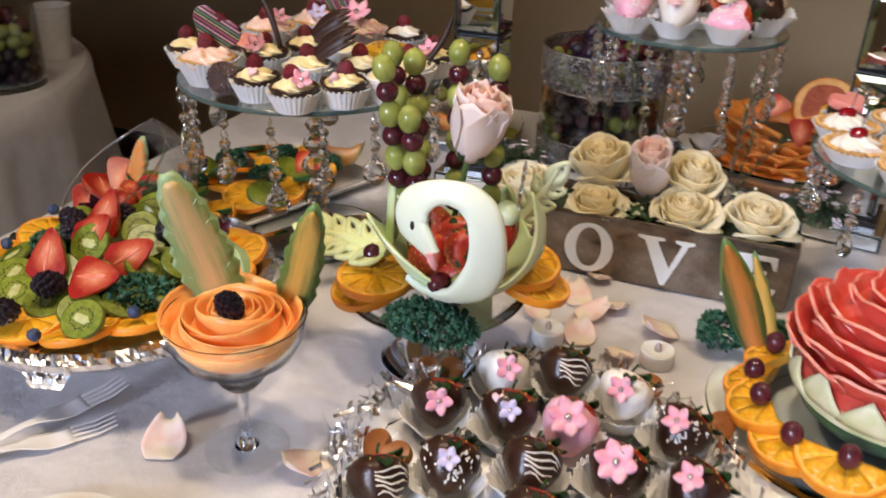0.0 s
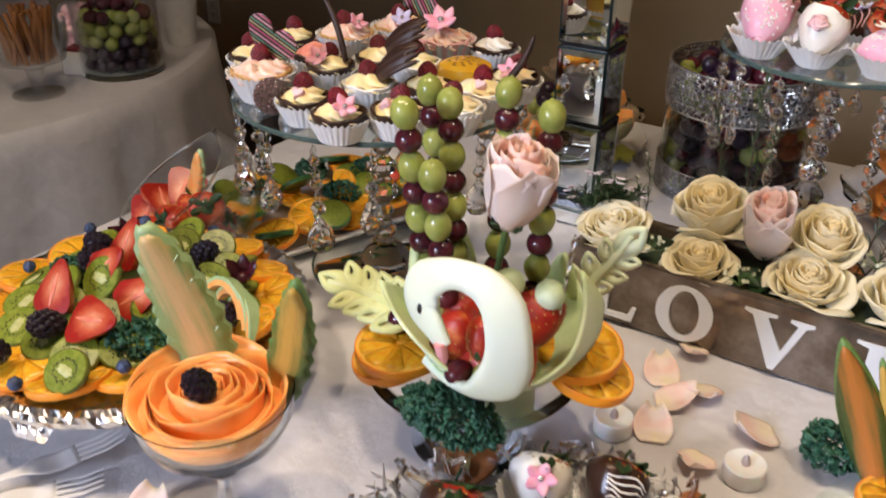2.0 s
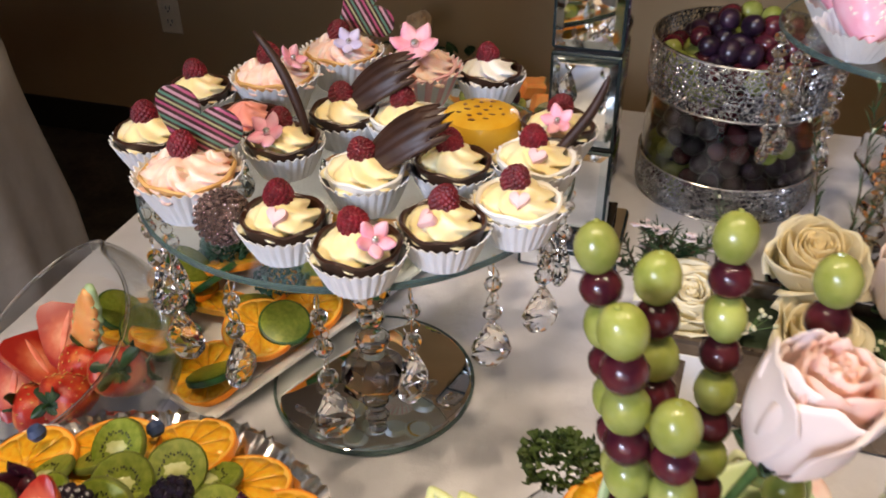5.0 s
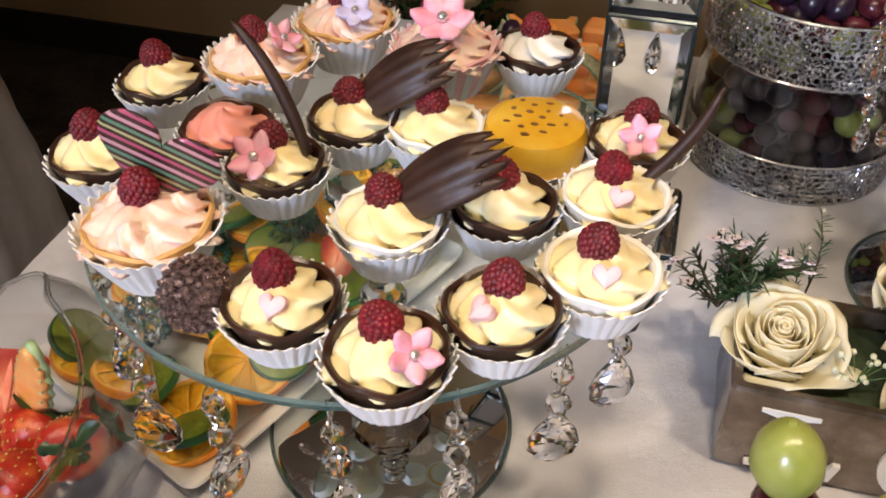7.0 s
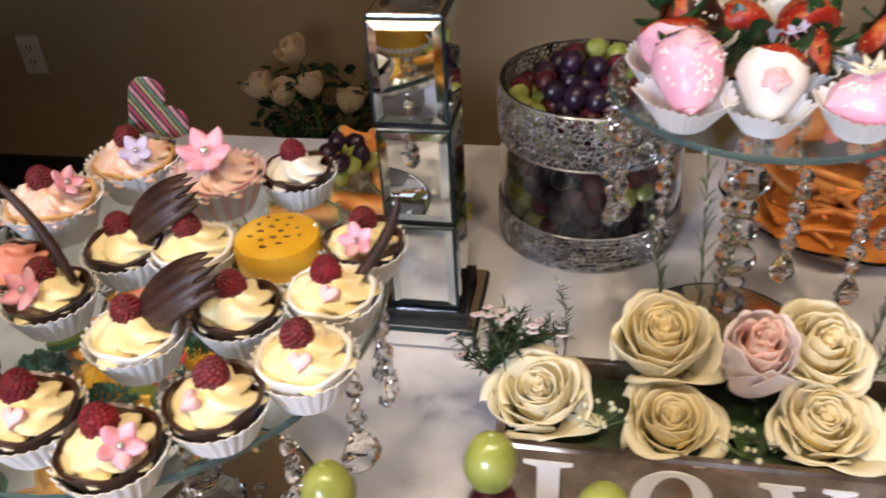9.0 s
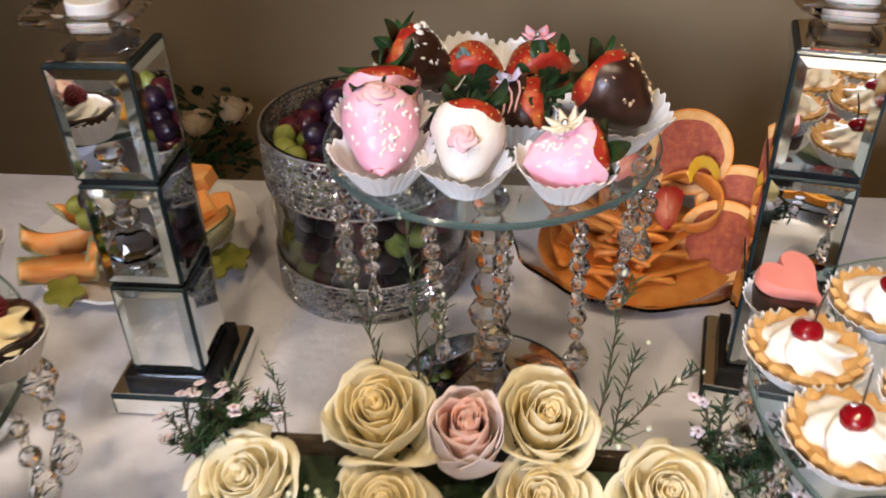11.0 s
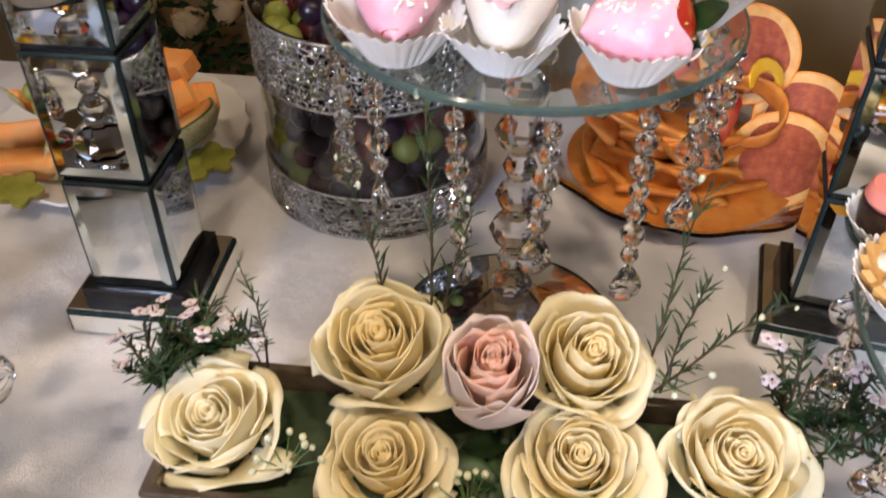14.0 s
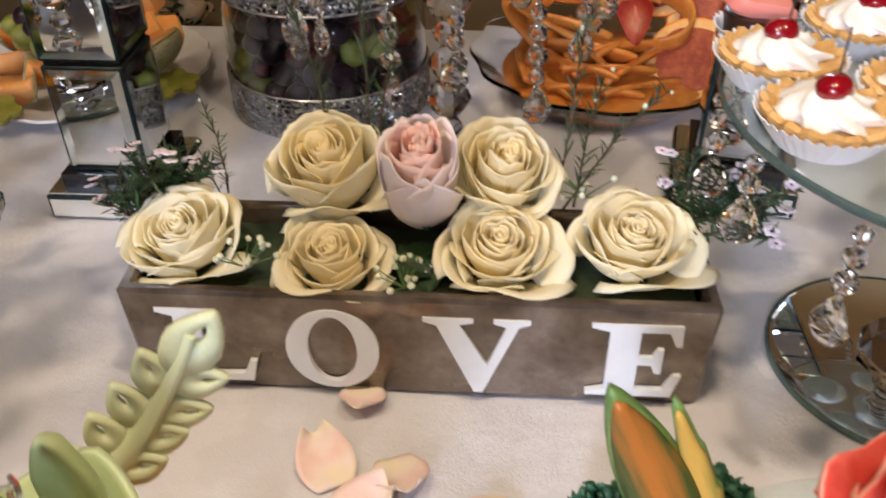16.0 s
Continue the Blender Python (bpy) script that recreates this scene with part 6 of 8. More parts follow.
# ---- citrus, kiwi and other cut fruit ----
def citrus(kind, r, th, frac=1.0):
    """Meshes of a citrus slice: rind, pith with membranes, and the pulp."""
    flesh = {"orange": "orange_flesh", "gf": "gf_flesh"}[kind]
    arc = 2 * math.pi * frac
    N = max(12, int(48 * frac))
    def sweep(bm, prof, r_in=False):
        def P(i, j):
            a = arc * i / (N if frac == 1 else N - 1)
            q, z = prof[j % len(prof)]
            return (q * math.cos(a), q * math.sin(a), z)
        vs = grid(bm, P, N, len(prof) + 1, frac == 1.0)
        bmesh.ops.remove_doubles(bm, verts=bm.verts, dist=1e-6)
        if frac < 1:
            bmesh.ops.holes_fill(bm, edges=bm.edges)
    rind = mk("rind_%s_%.4f_%.4f_%.2f" % (kind, r, th, frac), lambda bm: sweep(bm, [(r * 0.95, 0), (r * 0.985, 0), (r, th * 0.25), (r, th * 0.75), (r * 0.985, th), (r * 0.95, th)]), "orange_rind")
    pith = mk("pith_%s_%.4f_%.4f_%.2f" % (kind, r, th, frac), lambda bm: sweep(bm, [(0.0005, th * 0.06), (r * 0.95, th * 0.04), (r * 0.95, th * 0.96), (0.0005, th * 0.94)]), "pith" if kind == "orange" else "gf_pith")
    def segment(bm):
        gap = 0.014 if kind == "orange" else 0.0
        a0, a1 = 2 * math.pi * gap / 10, 2 * math.pi * (1 - gap) / 10
        am = (a0 + a1) / 2
        for zs in (1, -1):
            def F(u, v):
                a = a0 + (a1 - a0) * u
                q = r * (0.08 + 0.82 * v) if kind == "orange" else r * (0.02 + 0.76 * v)
                q2 = r * (0.08 if kind == "orange" else 0.02) / max(0.3, math.cos(a - am)) if v == 0 else q * (1 - 0.06 * (2 * u - 1) ** 4 * v)
                bulge = (0.018 if kind == "orange" else 0.0) * th * math.sin(math.pi * u) * math.sin(math.pi * min(1, 0.1 + 0.8 * v))
                return (q2 * math.cos(a), q2 * math.sin(a), (th * 0.95 if zs > 0 else th * 0.05) + zs * (0.0002 + bulge))
            shell(bm, F, 5, 5, 0.0006)
    me = mk("segment_%s_%.4f_%.4f" % (kind, r, th), segment, flesh, smooth="all")
    return rind, pith, me


def citrus_slice(m, kind="orange", r=0.036, th=0.007, frac=1.0, label="", group="citrus slices"):
    t = thing("orange_slice" if kind == "orange" else "grapefruit_slice", m, label or ("juicy orange slice with its rind" if kind == "orange" else "pink grapefruit slice with orange rind"), "fruit", group)
    rind, pith, seg = citrus(kind, r, th, frac)
    part("rind", rind, t, ID, "orange rind")
    part("pith", pith, t, ID, "pale pith")
    if kind == "gf":
        part("flesh", mk("gf_disc_%.4f" % r, lambda bm: lathe(bm, [(0, th * 0.03), (r * 0.76, th * 0.02), (r * 0.775, th * 0.5), (r * 0.76, th * 0.99), (r * 0.4, th * 1.01), (0, th * 1.0)], 40, lambda a, j, q, z: (q * (1 + 0.03 * math.cos(5 * a + 1) + 0.02 * math.cos(3 * a)), z)), "gf_flesh"), t, ID, "red-brown juicy flesh")
        return t
    for k in range(int(10 * frac + 0.01)):
        part("segment", seg, t, pose(0, 0, 0, 0, 0, 36 * k))
    return t


def kiwi_slice(m, r=0.021, th=0.006, group="kiwi slices"):
    t = thing("kiwi_slice", m, "round green kiwi slice with black seeds", "fruit", group)
    part("flesh", mk("kiwi_flesh_%.4f" % r, lambda bm: lathe(bm, [(0, 0), (r * 0.93, 0), (r * 0.97, th * 0.2), (r * 0.97, th * 0.8), (r * 0.93, th), (r * 0.3, th + 0.0004), (0, th + 0.0002)], 28, lambda a, j, q, z: (q * (1 + 0.03 * math.sin(2 * a)), z)), "kiwi"), t)
    part("skin", mk("kiwi_skin_%.4f" % r, lambda bm: lathe(bm, [(r * 0.972, th * 0.12), (r, th * 0.3), (r, th * 0.7), (r * 0.972, th * 0.88)], 28, lambda a, j, q, z: (q * (1 + 0.03 * math.sin(2 * a)), z), cap0=False, cap1=False), "kiwi_skin"), t, ID, "dark green edge")
    part("core", mk("kiwi_core_%.4f" % r, lambda bm: lathe(bm, [(r * 0.32, th + 0.0001), (r * 0.24, th + 0.0008), (0, th + 0.0009)], 20, lambda a, j, q, z: (q * (1 + 0.35 * math.cos(2 * a)) * (1 + 0.12 * math.cos(9 * a)), z)), "kiwi_core"), t, ID, "pale core")
    def seeds(bm):
        random.seed(6)
        for k in range(34):
            a, q = 2 * math.pi * k / 34 + rnd(-0.05, 0.05), r * rnd(0.42, 0.58)
            ball(bm, (q * math.cos(a), q * math.sin(a), th + 0.0004), (0.0011, 0.0007, 0.0005), 6, 4, 0, 0, 0, Euler((0, 0, a)).to_matrix())
    part("seed_ring", mk("kiwi_seeds_%.4f" % r, seeds, "seed"), t, ID, "ring of black seeds")
    return t


def half_berry(m, r=0.021, L=0.05, group="cut strawberries"):
    t = thing("strawberry_half", m, "strawberry cut in half, pale inside", "strawberry", group)
    def body(bm):
        def P(i, j):
            a = math.pi * i / 14
            prof = [(0.0, 0.0), (r * 0.2, L * 0.04), (r * 0.46, L * 0.2), (r * 0.74, L * 0.45), (r * 0.97, L * 0.74), (r * 0.93, L * 0.88), (r * 0.6, L * 0.98), (0.0, L * 0.93)]
            q, z = prof[j]
            return (q * math.cos(a), z - L * 0.5, -q * 0.8 * math.sin(a))
        grid(bm, P, 15, 8)
        berry = [(0.0, 0.0), (0.2, 0.04), (0.46, 0.2), (0.74, 0.45), (0.97, 0.74), (0.93, 0.88), (0.6, 0.98), (0.0, 0.93)]
        grid(bm, lambda i, j: (r * berry[j][0] * (1 - 2 * i / 8), L * berry[j][1] - L * 0.5, 0.0009 * math.sin(math.pi * i / 8)), 9, 8, False, 1)
        bmesh.ops.remove_doubles(bm, verts=bm.verts, dist=2e-5)
    part("flesh", mk("half_berry_%.4f" % r, body, "straw", "straw_cut"), t)
    def core(bm):
        def F(u, v):
            w = r * 0.11 * math.sin(math.pi * min(1, 0.08 + 0.92 * v)) ** 0.8
            return ((u - 0.5) * 2 * w, L * (-0.24 + 0.62 * v), 0.0012)
        shell(bm, F, 5, 7, 0.0008)
    part("core", mk("half_core_%.4f" % r, core, "straw_core", smooth="all"), t, ID, "pale pink heart")
    return t


def blueberry(x, y, z):
    def f(bm):
        lathe(bm, [(0, -0.0062), (0.0045, -0.0048), (0.0068, 0), (0.0052, 0.0044), (0.0026, 0.0058), (0.0022, 0.0046), (0, 0.0042)], 14)
    solo("blueberry", mk("blueberry", f, "blueberry"), tumble(x, y, z), "small dusty blue blueberry", "berry", "blueberries on the platter")


def blackberry(x, y, z, r=0.0125, label="glossy black blackberry", group="blackberries on the platter"):
    solo("blackberry", berry_mesh("blackberry", r, 1.3, 52), tumble(x, y, z), label + " among the fruit", "berry", group)


# the foil tray of mixed fruit
FX, FY, FZ = 0.022, 0.935, 0.838


def foil_tray():
    t = thing("foil_tray", pose(FX, FY, FZ), "round tray wrapped in crumpled silver foil", "tray")
    def f(bm):
        random.seed(91)
        prof = [(0.0, -0.010), (0.10, -0.010), (0.146, -0.004), (0.155, 0.0), (0.163, 0.002), (0.169, -0.001), (0.171, -0.006), (0.170, -0.012), (0.165, -0.018), (0.158, -0.022)]
        def mod(a, j, r, z):
            n = noise.noise(Vector((math.cos(a) * 6, math.sin(a) * 6, j * 0.9)))
            n2 = noise.noise(Vector((math.cos(a) * 17, math.sin(a) * 17, j * 2.1)))
            k = min(1, j / 3)
            n3 = noise.noise(Vector((math.cos(a) * 48, math.sin(a) * 48, j * 4.3)))
            return r * (1 + k * (0.020 * n + 0.014 * n2 + 0.020 * n3)), z + k * (0.003 * n2 + 0.003 * n + 0.0025 * n3) - (0.008 * max(0, n) if j == 9 else 0)
        lathe(bm, prof, 260, mod, cap1=False)
    part("foil", mk("foil_tray", f, "foil", smooth=False), t)
    def flap(bm):
        def F(u, v):
            return ((u - 0.5) * 0.074 * (1 - 0.6 * v) + 0.004 * noise.noise(Vector((u * 9, v * 9, 1))), -0.01 * v + 0.006 * noise.noise(Vector((u * 11, v * 8, 4))), -0.034 * v)
        shell(bm, F, 12, 8, 0.0006)
    part("foil_flap", mk("foil_flap", flap, "foil", smooth=False), t, Matrix.Translation((0.036, -0.146, -0.006)) @ pose(0, 0, 0, 0, 0, 14), "hanging corner of foil")
    r = thing("cloth_riser", pose(0.030, 0.962, TZ, 0, 0, 40), "white covered box that lifts the tray", "riser")
    part("box", mk("riser_box", lambda bm: slab(bm, -0.066, 0.066, -0.06, 0.06, 0.0, 0.0775, 0.003), "cloth"), r)


foil_tray()
random.seed(95)
for k in range(14):
    a = 2 * math.pi * k / 14 + 0.2
    q = 0.120 + 0.006 * (k % 2)
    citrus_slice(pose(FX + q * math.cos(a), FY + q * math.sin(a), FZ + 0.002, 0, 0, 0) @ pose(0, 0, 0, 0, 0, math.degrees(a)) @ pose(0, 0, 0, 0, rnd(8, 16), rnd(0, 360)), "orange", 0.037, 0.0065, group="orange slices on the foil tray")
for k in range(16):
    a = 2 * math.pi * k / 16
    q = 0.098 + 0.008 * (k % 2)
    kiwi_slice(pose(FX + q * math.cos(a), FY + q * math.sin(a), FZ + 0.013) @ pose(0, 0, 0, 0, 0, math.degrees(a)) @ pose(0, 0, 0, rnd(-8, 8), rnd(14, 30), rnd(0, 90)), 0.0225)
for k in range(9):
    a = 2 * math.pi * k / 9 + 0.3
    q = 0.064
    kiwi_slice(pose(FX + q * math.cos(a), FY + q * math.sin(a), FZ + 0.025) @ pose(0, 0, 0, 0, 0, math.degrees(a)) @ pose(0, 0, 0, rnd(-8, 8), rnd(18, 36), rnd(0, 90)), 0.022)
solo("fruit_bed", mk("fruit_bed", lambda bm: lathe(bm, [(0, 0.022), (0.04, 0.019), (0.085, 0.008), (0.115, -0.002), (0.12, -0.006), (0, -0.006)], 32), "honeydew_flesh"), pose(FX, FY, FZ), "bed of pale melon pieces under the fruit", "fruit")
for x, y, z, tx, ty, tz in ((-0.004, 0.872, 0.884, 52, 0, 8), (0.066, 0.858, 0.880, 36, 10, -58), (0.018, 0.912, 0.894, 55, 0, -35), (0.004, 0.950, 0.898, 60, -10, -15), (0.070, 0.905, 0.882, 44, 12, -30)):
    half_berry(pose(x, y, z, tx, ty, tz * 0.3) @ pose(0, 0, 0, 0, 0, 180 + tz), 0.0238, 0.054, "cut strawberries on the foil tray")
for x, y, z in ((0.027, 0.838, 0.873), (-0.042, 0.950, 0.880), (0.012, 0.792, 0.864), (0.146, 0.935, 0.872), (0.060, 0.995, 0.880), (0.077, 0.958, 0.886), (0.013, 0.968, 0.888), (-0.017, 0.924, 0.886)):
    blackberry(x, y, z, 0.0135)
for x, y, z in ((0.058, 0.782, 0.856), (0.122, 0.842, 0.862), (-0.105, 0.985, 0.866), (-0.070, 1.030, 0.866), (-0.090, 0.900, 0.864), (0.100, 0.985, 0.868), (0.005, 1.060, 0.862)):
    blueberry(x, y, z)
kiwi_slice(pose(0.020, 0.908, 0.882, 52, 0, 0), 0.0225)
for x, y, z, rx, ry, rz in ((0.019, 1.004, 0.872, 48, 0, 30), (0.042, 1.028, 0.866, 40, 10, 35), (-0.006, 1.036, 0.864, 38, -12, 10), (0.024, 0.982, 0.878, 60, 30, -10), (0.095, 0.968, 0.872, 46, 22, 30), (-0.045, 0.958, 0.872, 34, -10, 10), (0.062, 0.940, 0.878, 40, 8, 40), (0.084, 1.002, 0.864, 36, 20, 40), (0.040, 0.960, 0.880, 44, 0, 20), (0.110, 0.930, 0.868, 38, 20, 50)):
    kiwi_slice(pose(x, y, z, rx, ry, rz), 0.0205)
kiwi_slice(pose(0.090, 0.812, 0.862, 40, 10, 0), 0.0205)

# dark plum flower on the tray
def plum_mesh(bm):
    ball(bm, (0, 0, 0.003), (0.007, 0.007, 0.006), 12, 8)
    for k in range(6):
        a = 2 * math.pi * k / 6
        def F(u, v):
            x, y = 0.004 + 0.014 * v, (u - 0.5) * 0.014 * math.sin(math.pi * min(1, 0.2 + 0.8 * v))
            return (x * math.cos(a) - y * math.sin(a), x * math.sin(a) + y * math.cos(a), 0.02 * v ** 0.8)
        shell(bm, F, 5, 6, 0.002)


for px, py, pz, pt in ((0.110, 0.998, 0.866, 20), (-0.036, 0.985, 0.874, 50)):
    solo("carved_grape", mk("plum", plum_mesh, "grape_red", smooth="all"), pose(px, py, pz, pt, 10, 0), "dark red grape carved like a flower", "fruit")


def melon_strip(m):
    """A curled strip of melon: orange flesh on a pale green rind."""
    t = thing("melon_strip", m, "curled strip of cantaloupe with pale green rind", "fruit", "melon strips on the foil tray")
    def band(r0, r1):
        def f(bm):
            n = 20
            def P(i, j):
                a = math.pi * (0.12 + 0.76 * i / n)
                r, z = ((r0, -0.006), (r1, -0.006), (r1, 0.006), (r0, 0.006))[j]
                taper = 0.35 + 0.65 * math.sin(math.pi * i / n)
                return (r * math.cos(a), r * math.sin(a), z * taper)
            rows = [[bm.verts.new(P(i, j)) for j in range(4)] for i in range(n + 1)]
            for i in range(n):
                for j in range(4):
                    bm.faces.new((rows[i][j], rows[i][(j + 1) % 4], rows[i + 1][(j + 1) % 4], rows[i + 1][j]))
            bm.faces.new(rows[0])
            bm.faces.new(rows[n][::-1])
            bmesh.ops.recalc_face_normals(bm, faces=bm.faces)
        return f
    part("flesh", mk("strip_flesh", band(0.030, 0.0352), "cantaloupe"), t, ID, "orange flesh")
    part("rind", mk("strip_rind", band(0.0353, 0.0385), "pale_rind"), t, ID, "pale green rind")


# ---- the cantaloupe rose ----
def melon_leaf(m, L, w, label, notches=5, mats=("cantaloupe", "melon_edge"), name="melon_leaf", bend=0.25, group="carved melon leaves", blunt=1.0, sharp=0.62):
    t = thing(name, m, label, "carved fruit", group)
    key = "mleaf_%.3f_%.3f_%d_%s_%.2f" % (L, w, notches, mats[0], sharp)  # blunt below 1 cuts the tip square
    def outline(v):
        s = math.sin(math.pi * min(1, 0.16 + 0.84 * v * blunt)) ** sharp
        return w * s * (0.88 + 0.24 * ((v * notches) % 1.0))
    def blade(inner):
        def f(bm):
            def F(u, v):
                k = (u - 0.5) * 2
                h = outline(v) * (0.93 if inner else 1.0)
                return (k * h, -bend * L * v * v + 0.25 * w * k * k - (0.0026 if inner else 0.0), L * (v if not inner else 0.02 + 0.93 * v))
            shell(bm, F, 9, 26, 0.0035 if inner else 0.004)
        return f
    part("rind", mk(key + "_rind", blade(False), mats[1], smooth="all"), t, ID, "green rind edge")
    part("flesh", mk(key + "_flesh", blade(True), mats[0], smooth="all"), t, ID, "carved flesh face")
    def cuts(bm):
        for k in range(4):
            v = 0.30 + 0.15 * k
            for sd in (-1, 1):
                h = outline(v)
                tube(bm, [(sd * h * 0.30, -bend * L * v * v + 0.02 * w - 0.0036, L * v), (sd * h * 0.74, -bend * L * (v + 0.05) ** 2 + 0.13 * w - 0.0036, L * (v + 0.05))], [0.0003, 0.0008], 5)
    if notches > 1:
        part("cut_layer", mk(key + "_cuts", cuts, mats[1]), t, ID, "narrow cuts that show the rind")
    return t


def melon_rose():
    x, y, z = 0.245, 0.828, 0.868
    random.seed(101)
    rose(x, y, z - 0.014, 0.070, 0.056, ("cantaloupe", "cantaloupe"), "orange cantaloupe carved into a rose", (0, 0), 30, 0.30, "carved melon", 0.0, "carved fruit", "cantaloupe_rose", 0.0020, 15, True)
    solo("melon_filling", mk("melon_filling", lambda bm: lathe(bm, [(0, -0.011), (0.032, -0.011), (0.046, 0.0), (0.0545, 0.013), (0.055, 0.018), (0.03, 0.022), (0, 0.022)], 40), "cantaloupe"), pose(x, y, z - 0.0005), "cantaloupe flesh filling the stemmed glass", "fruit")
    blackberry(x + 0.006, y - 0.014, z + 0.048, 0.0115, "blackberry set in the melon rose", "garnish berries")
    melon_leaf(stand((0.214, 0.864, 0.866), (0.172, 0.852, 1.010), (0.45, -0.8, 0.4)), 0.152, 0.026, "carved cantaloupe leaf with pale green rind", 9, ("pale_cant", "pale_rind"), bend=0.08, blunt=0.97)
    melon_leaf(stand((0.268, 0.872, 0.868), (0.302, 0.890, 0.994), (0.3, -0.9, 0.3)), 0.138, 0.0180, "carved cantaloupe leaf with dark green rind", 7, ("olive_melon", "melon_edge"))


M["pale_cant"] = streaked("pale_cantaloupe", (0.64, 0.44, 0.19), (0.25, 0.34, 0.12), 0.034)
M["yellow_melon"] = sss(mottled("yellow_melon", (0.60, 0.66, 0.27), (0.72, 0.75, 0.40), 40, 0.4, bump=0.3, bscale=160), 0.2, (0.006, 0.005, 0.002))
M["pale_rind"] = mottled("pale_rind", (0.27, 0.42, 0.18), (0.42, 0.55, 0.30), 30, 0.4)
M["olive_melon"] = streaked("olive_melon", (0.60, 0.38, 0.08), (0.12, 0.18, 0.04), 0.026)
M["gold_cant"] = streaked("golden_melon", (0.44, 0.16, 0.028), (0.06, 0.09, 0.022), 0.026)
melon_rose()
for k in range(3):
    melon_strip(pose(0.140 + 0.011 * k, 0.935 - 0.002 * k, 0.866 - 0.004 * k, 62, 0, -14 - 8 * k))


# ---- the melon swan with grape skewers ----
SC, SR = Vector((0.398, 1.004, 0.933)), 0.082


def on_melon(x, z, lift=0.0):
    """The carved front of the melon."""
    d = 1 - (x / 0.095) ** 2 - ((z - 0.03) / 0.105) ** 2
    return Vector((x, 0.012 - 0.095 * math.sqrt(max(d, 0.03)) - lift, z))


def lobe_mesh(key, mat):
    """A carved lobe of melon, one long and pointed, with an almond-shaped hole through it."""
    def f(bm):
        n = 28
        def ring(w, z0, z1, sharp):
            pts = []
            for k in range(n):
                a = 2 * math.pi * k / n
                s, c = math.sin(a), math.cos(a)
                pts.append((w * s * (1 - 0.55 * max(0, c)), (z0 + z1) / 2 + (z1 - z0) / 2 * math.copysign(abs(c) ** sharp, c)))
            return pts
        o, q = ring(0.33, 0.0, 1.0, 0.85), ring(0.055, 0.52, 0.80, 0.9)
        rows = [[(x, -0.055 - 0.05 * z * z, z) for x, z in q], [(x, -0.075 - 0.05 * z * z, z) for x, z in [((a[0] + b[0]) / 2, (a[1] + b[1]) / 2) for a, b in zip(o, q)]], [(x, -0.035 - 0.05 * z * z, z) for x, z in o],
                [(x, 0.045 - 0.05 * z * z, z) for x, z in o], [(x, 0.055 - 0.05 * z * z, z) for x, z in q]]
        V = [[bm.verts.new(p) for p in r] for r in rows]
        for j in range(5):
            for k in range(n):
                bm.faces.new((V[j][k], V[j][(k + 1) % n], V[(j + 1) % 5][(k + 1) % n], V[(j + 1) % 5][k]))
    return mk(key, f, mat, smooth="all")


def plume(parent, m, key, mat, L, reach, label, pairs=4):
    """A melon feather: a fleshy rib, and pairs of pierced, pointed lobes that overlap upwards."""
    def rib(v):
        return Vector((0.006 * math.sin(v * 3.0), -0.012 * v * v, L * v))
    r = part("feather_rib", mk(key + "_rib", lambda bm: tube(bm, [rib(k / 10 * 0.9) for k in range(11)], [0.0085 - 0.0005 * k for k in range(11)], 10, 0, 0.6), mat), parent, m, label)
    me = lobe_mesh("feather_lobe_" + mat, mat)
    for k in range(pairs):
        v = 0.06 + 0.70 * k / pairs
        bl = reach * (1.0 - 0.18 * k / pairs)
        for sd in (-1, 1):
            part("lobe", me, r, Matrix.Translation(rib(v + (0.06 if sd > 0 else 0))) @ pose(0, 0, 0, rnd(2, 8), sd * rnd(40, 52)) @ S(bl))
    part("lobe", me, r, Matrix.Translation(rib(0.70)) @ pose(0, 0, 0, 4, 3) @ S(L * 0.30 + reach * 0.1))
    return r


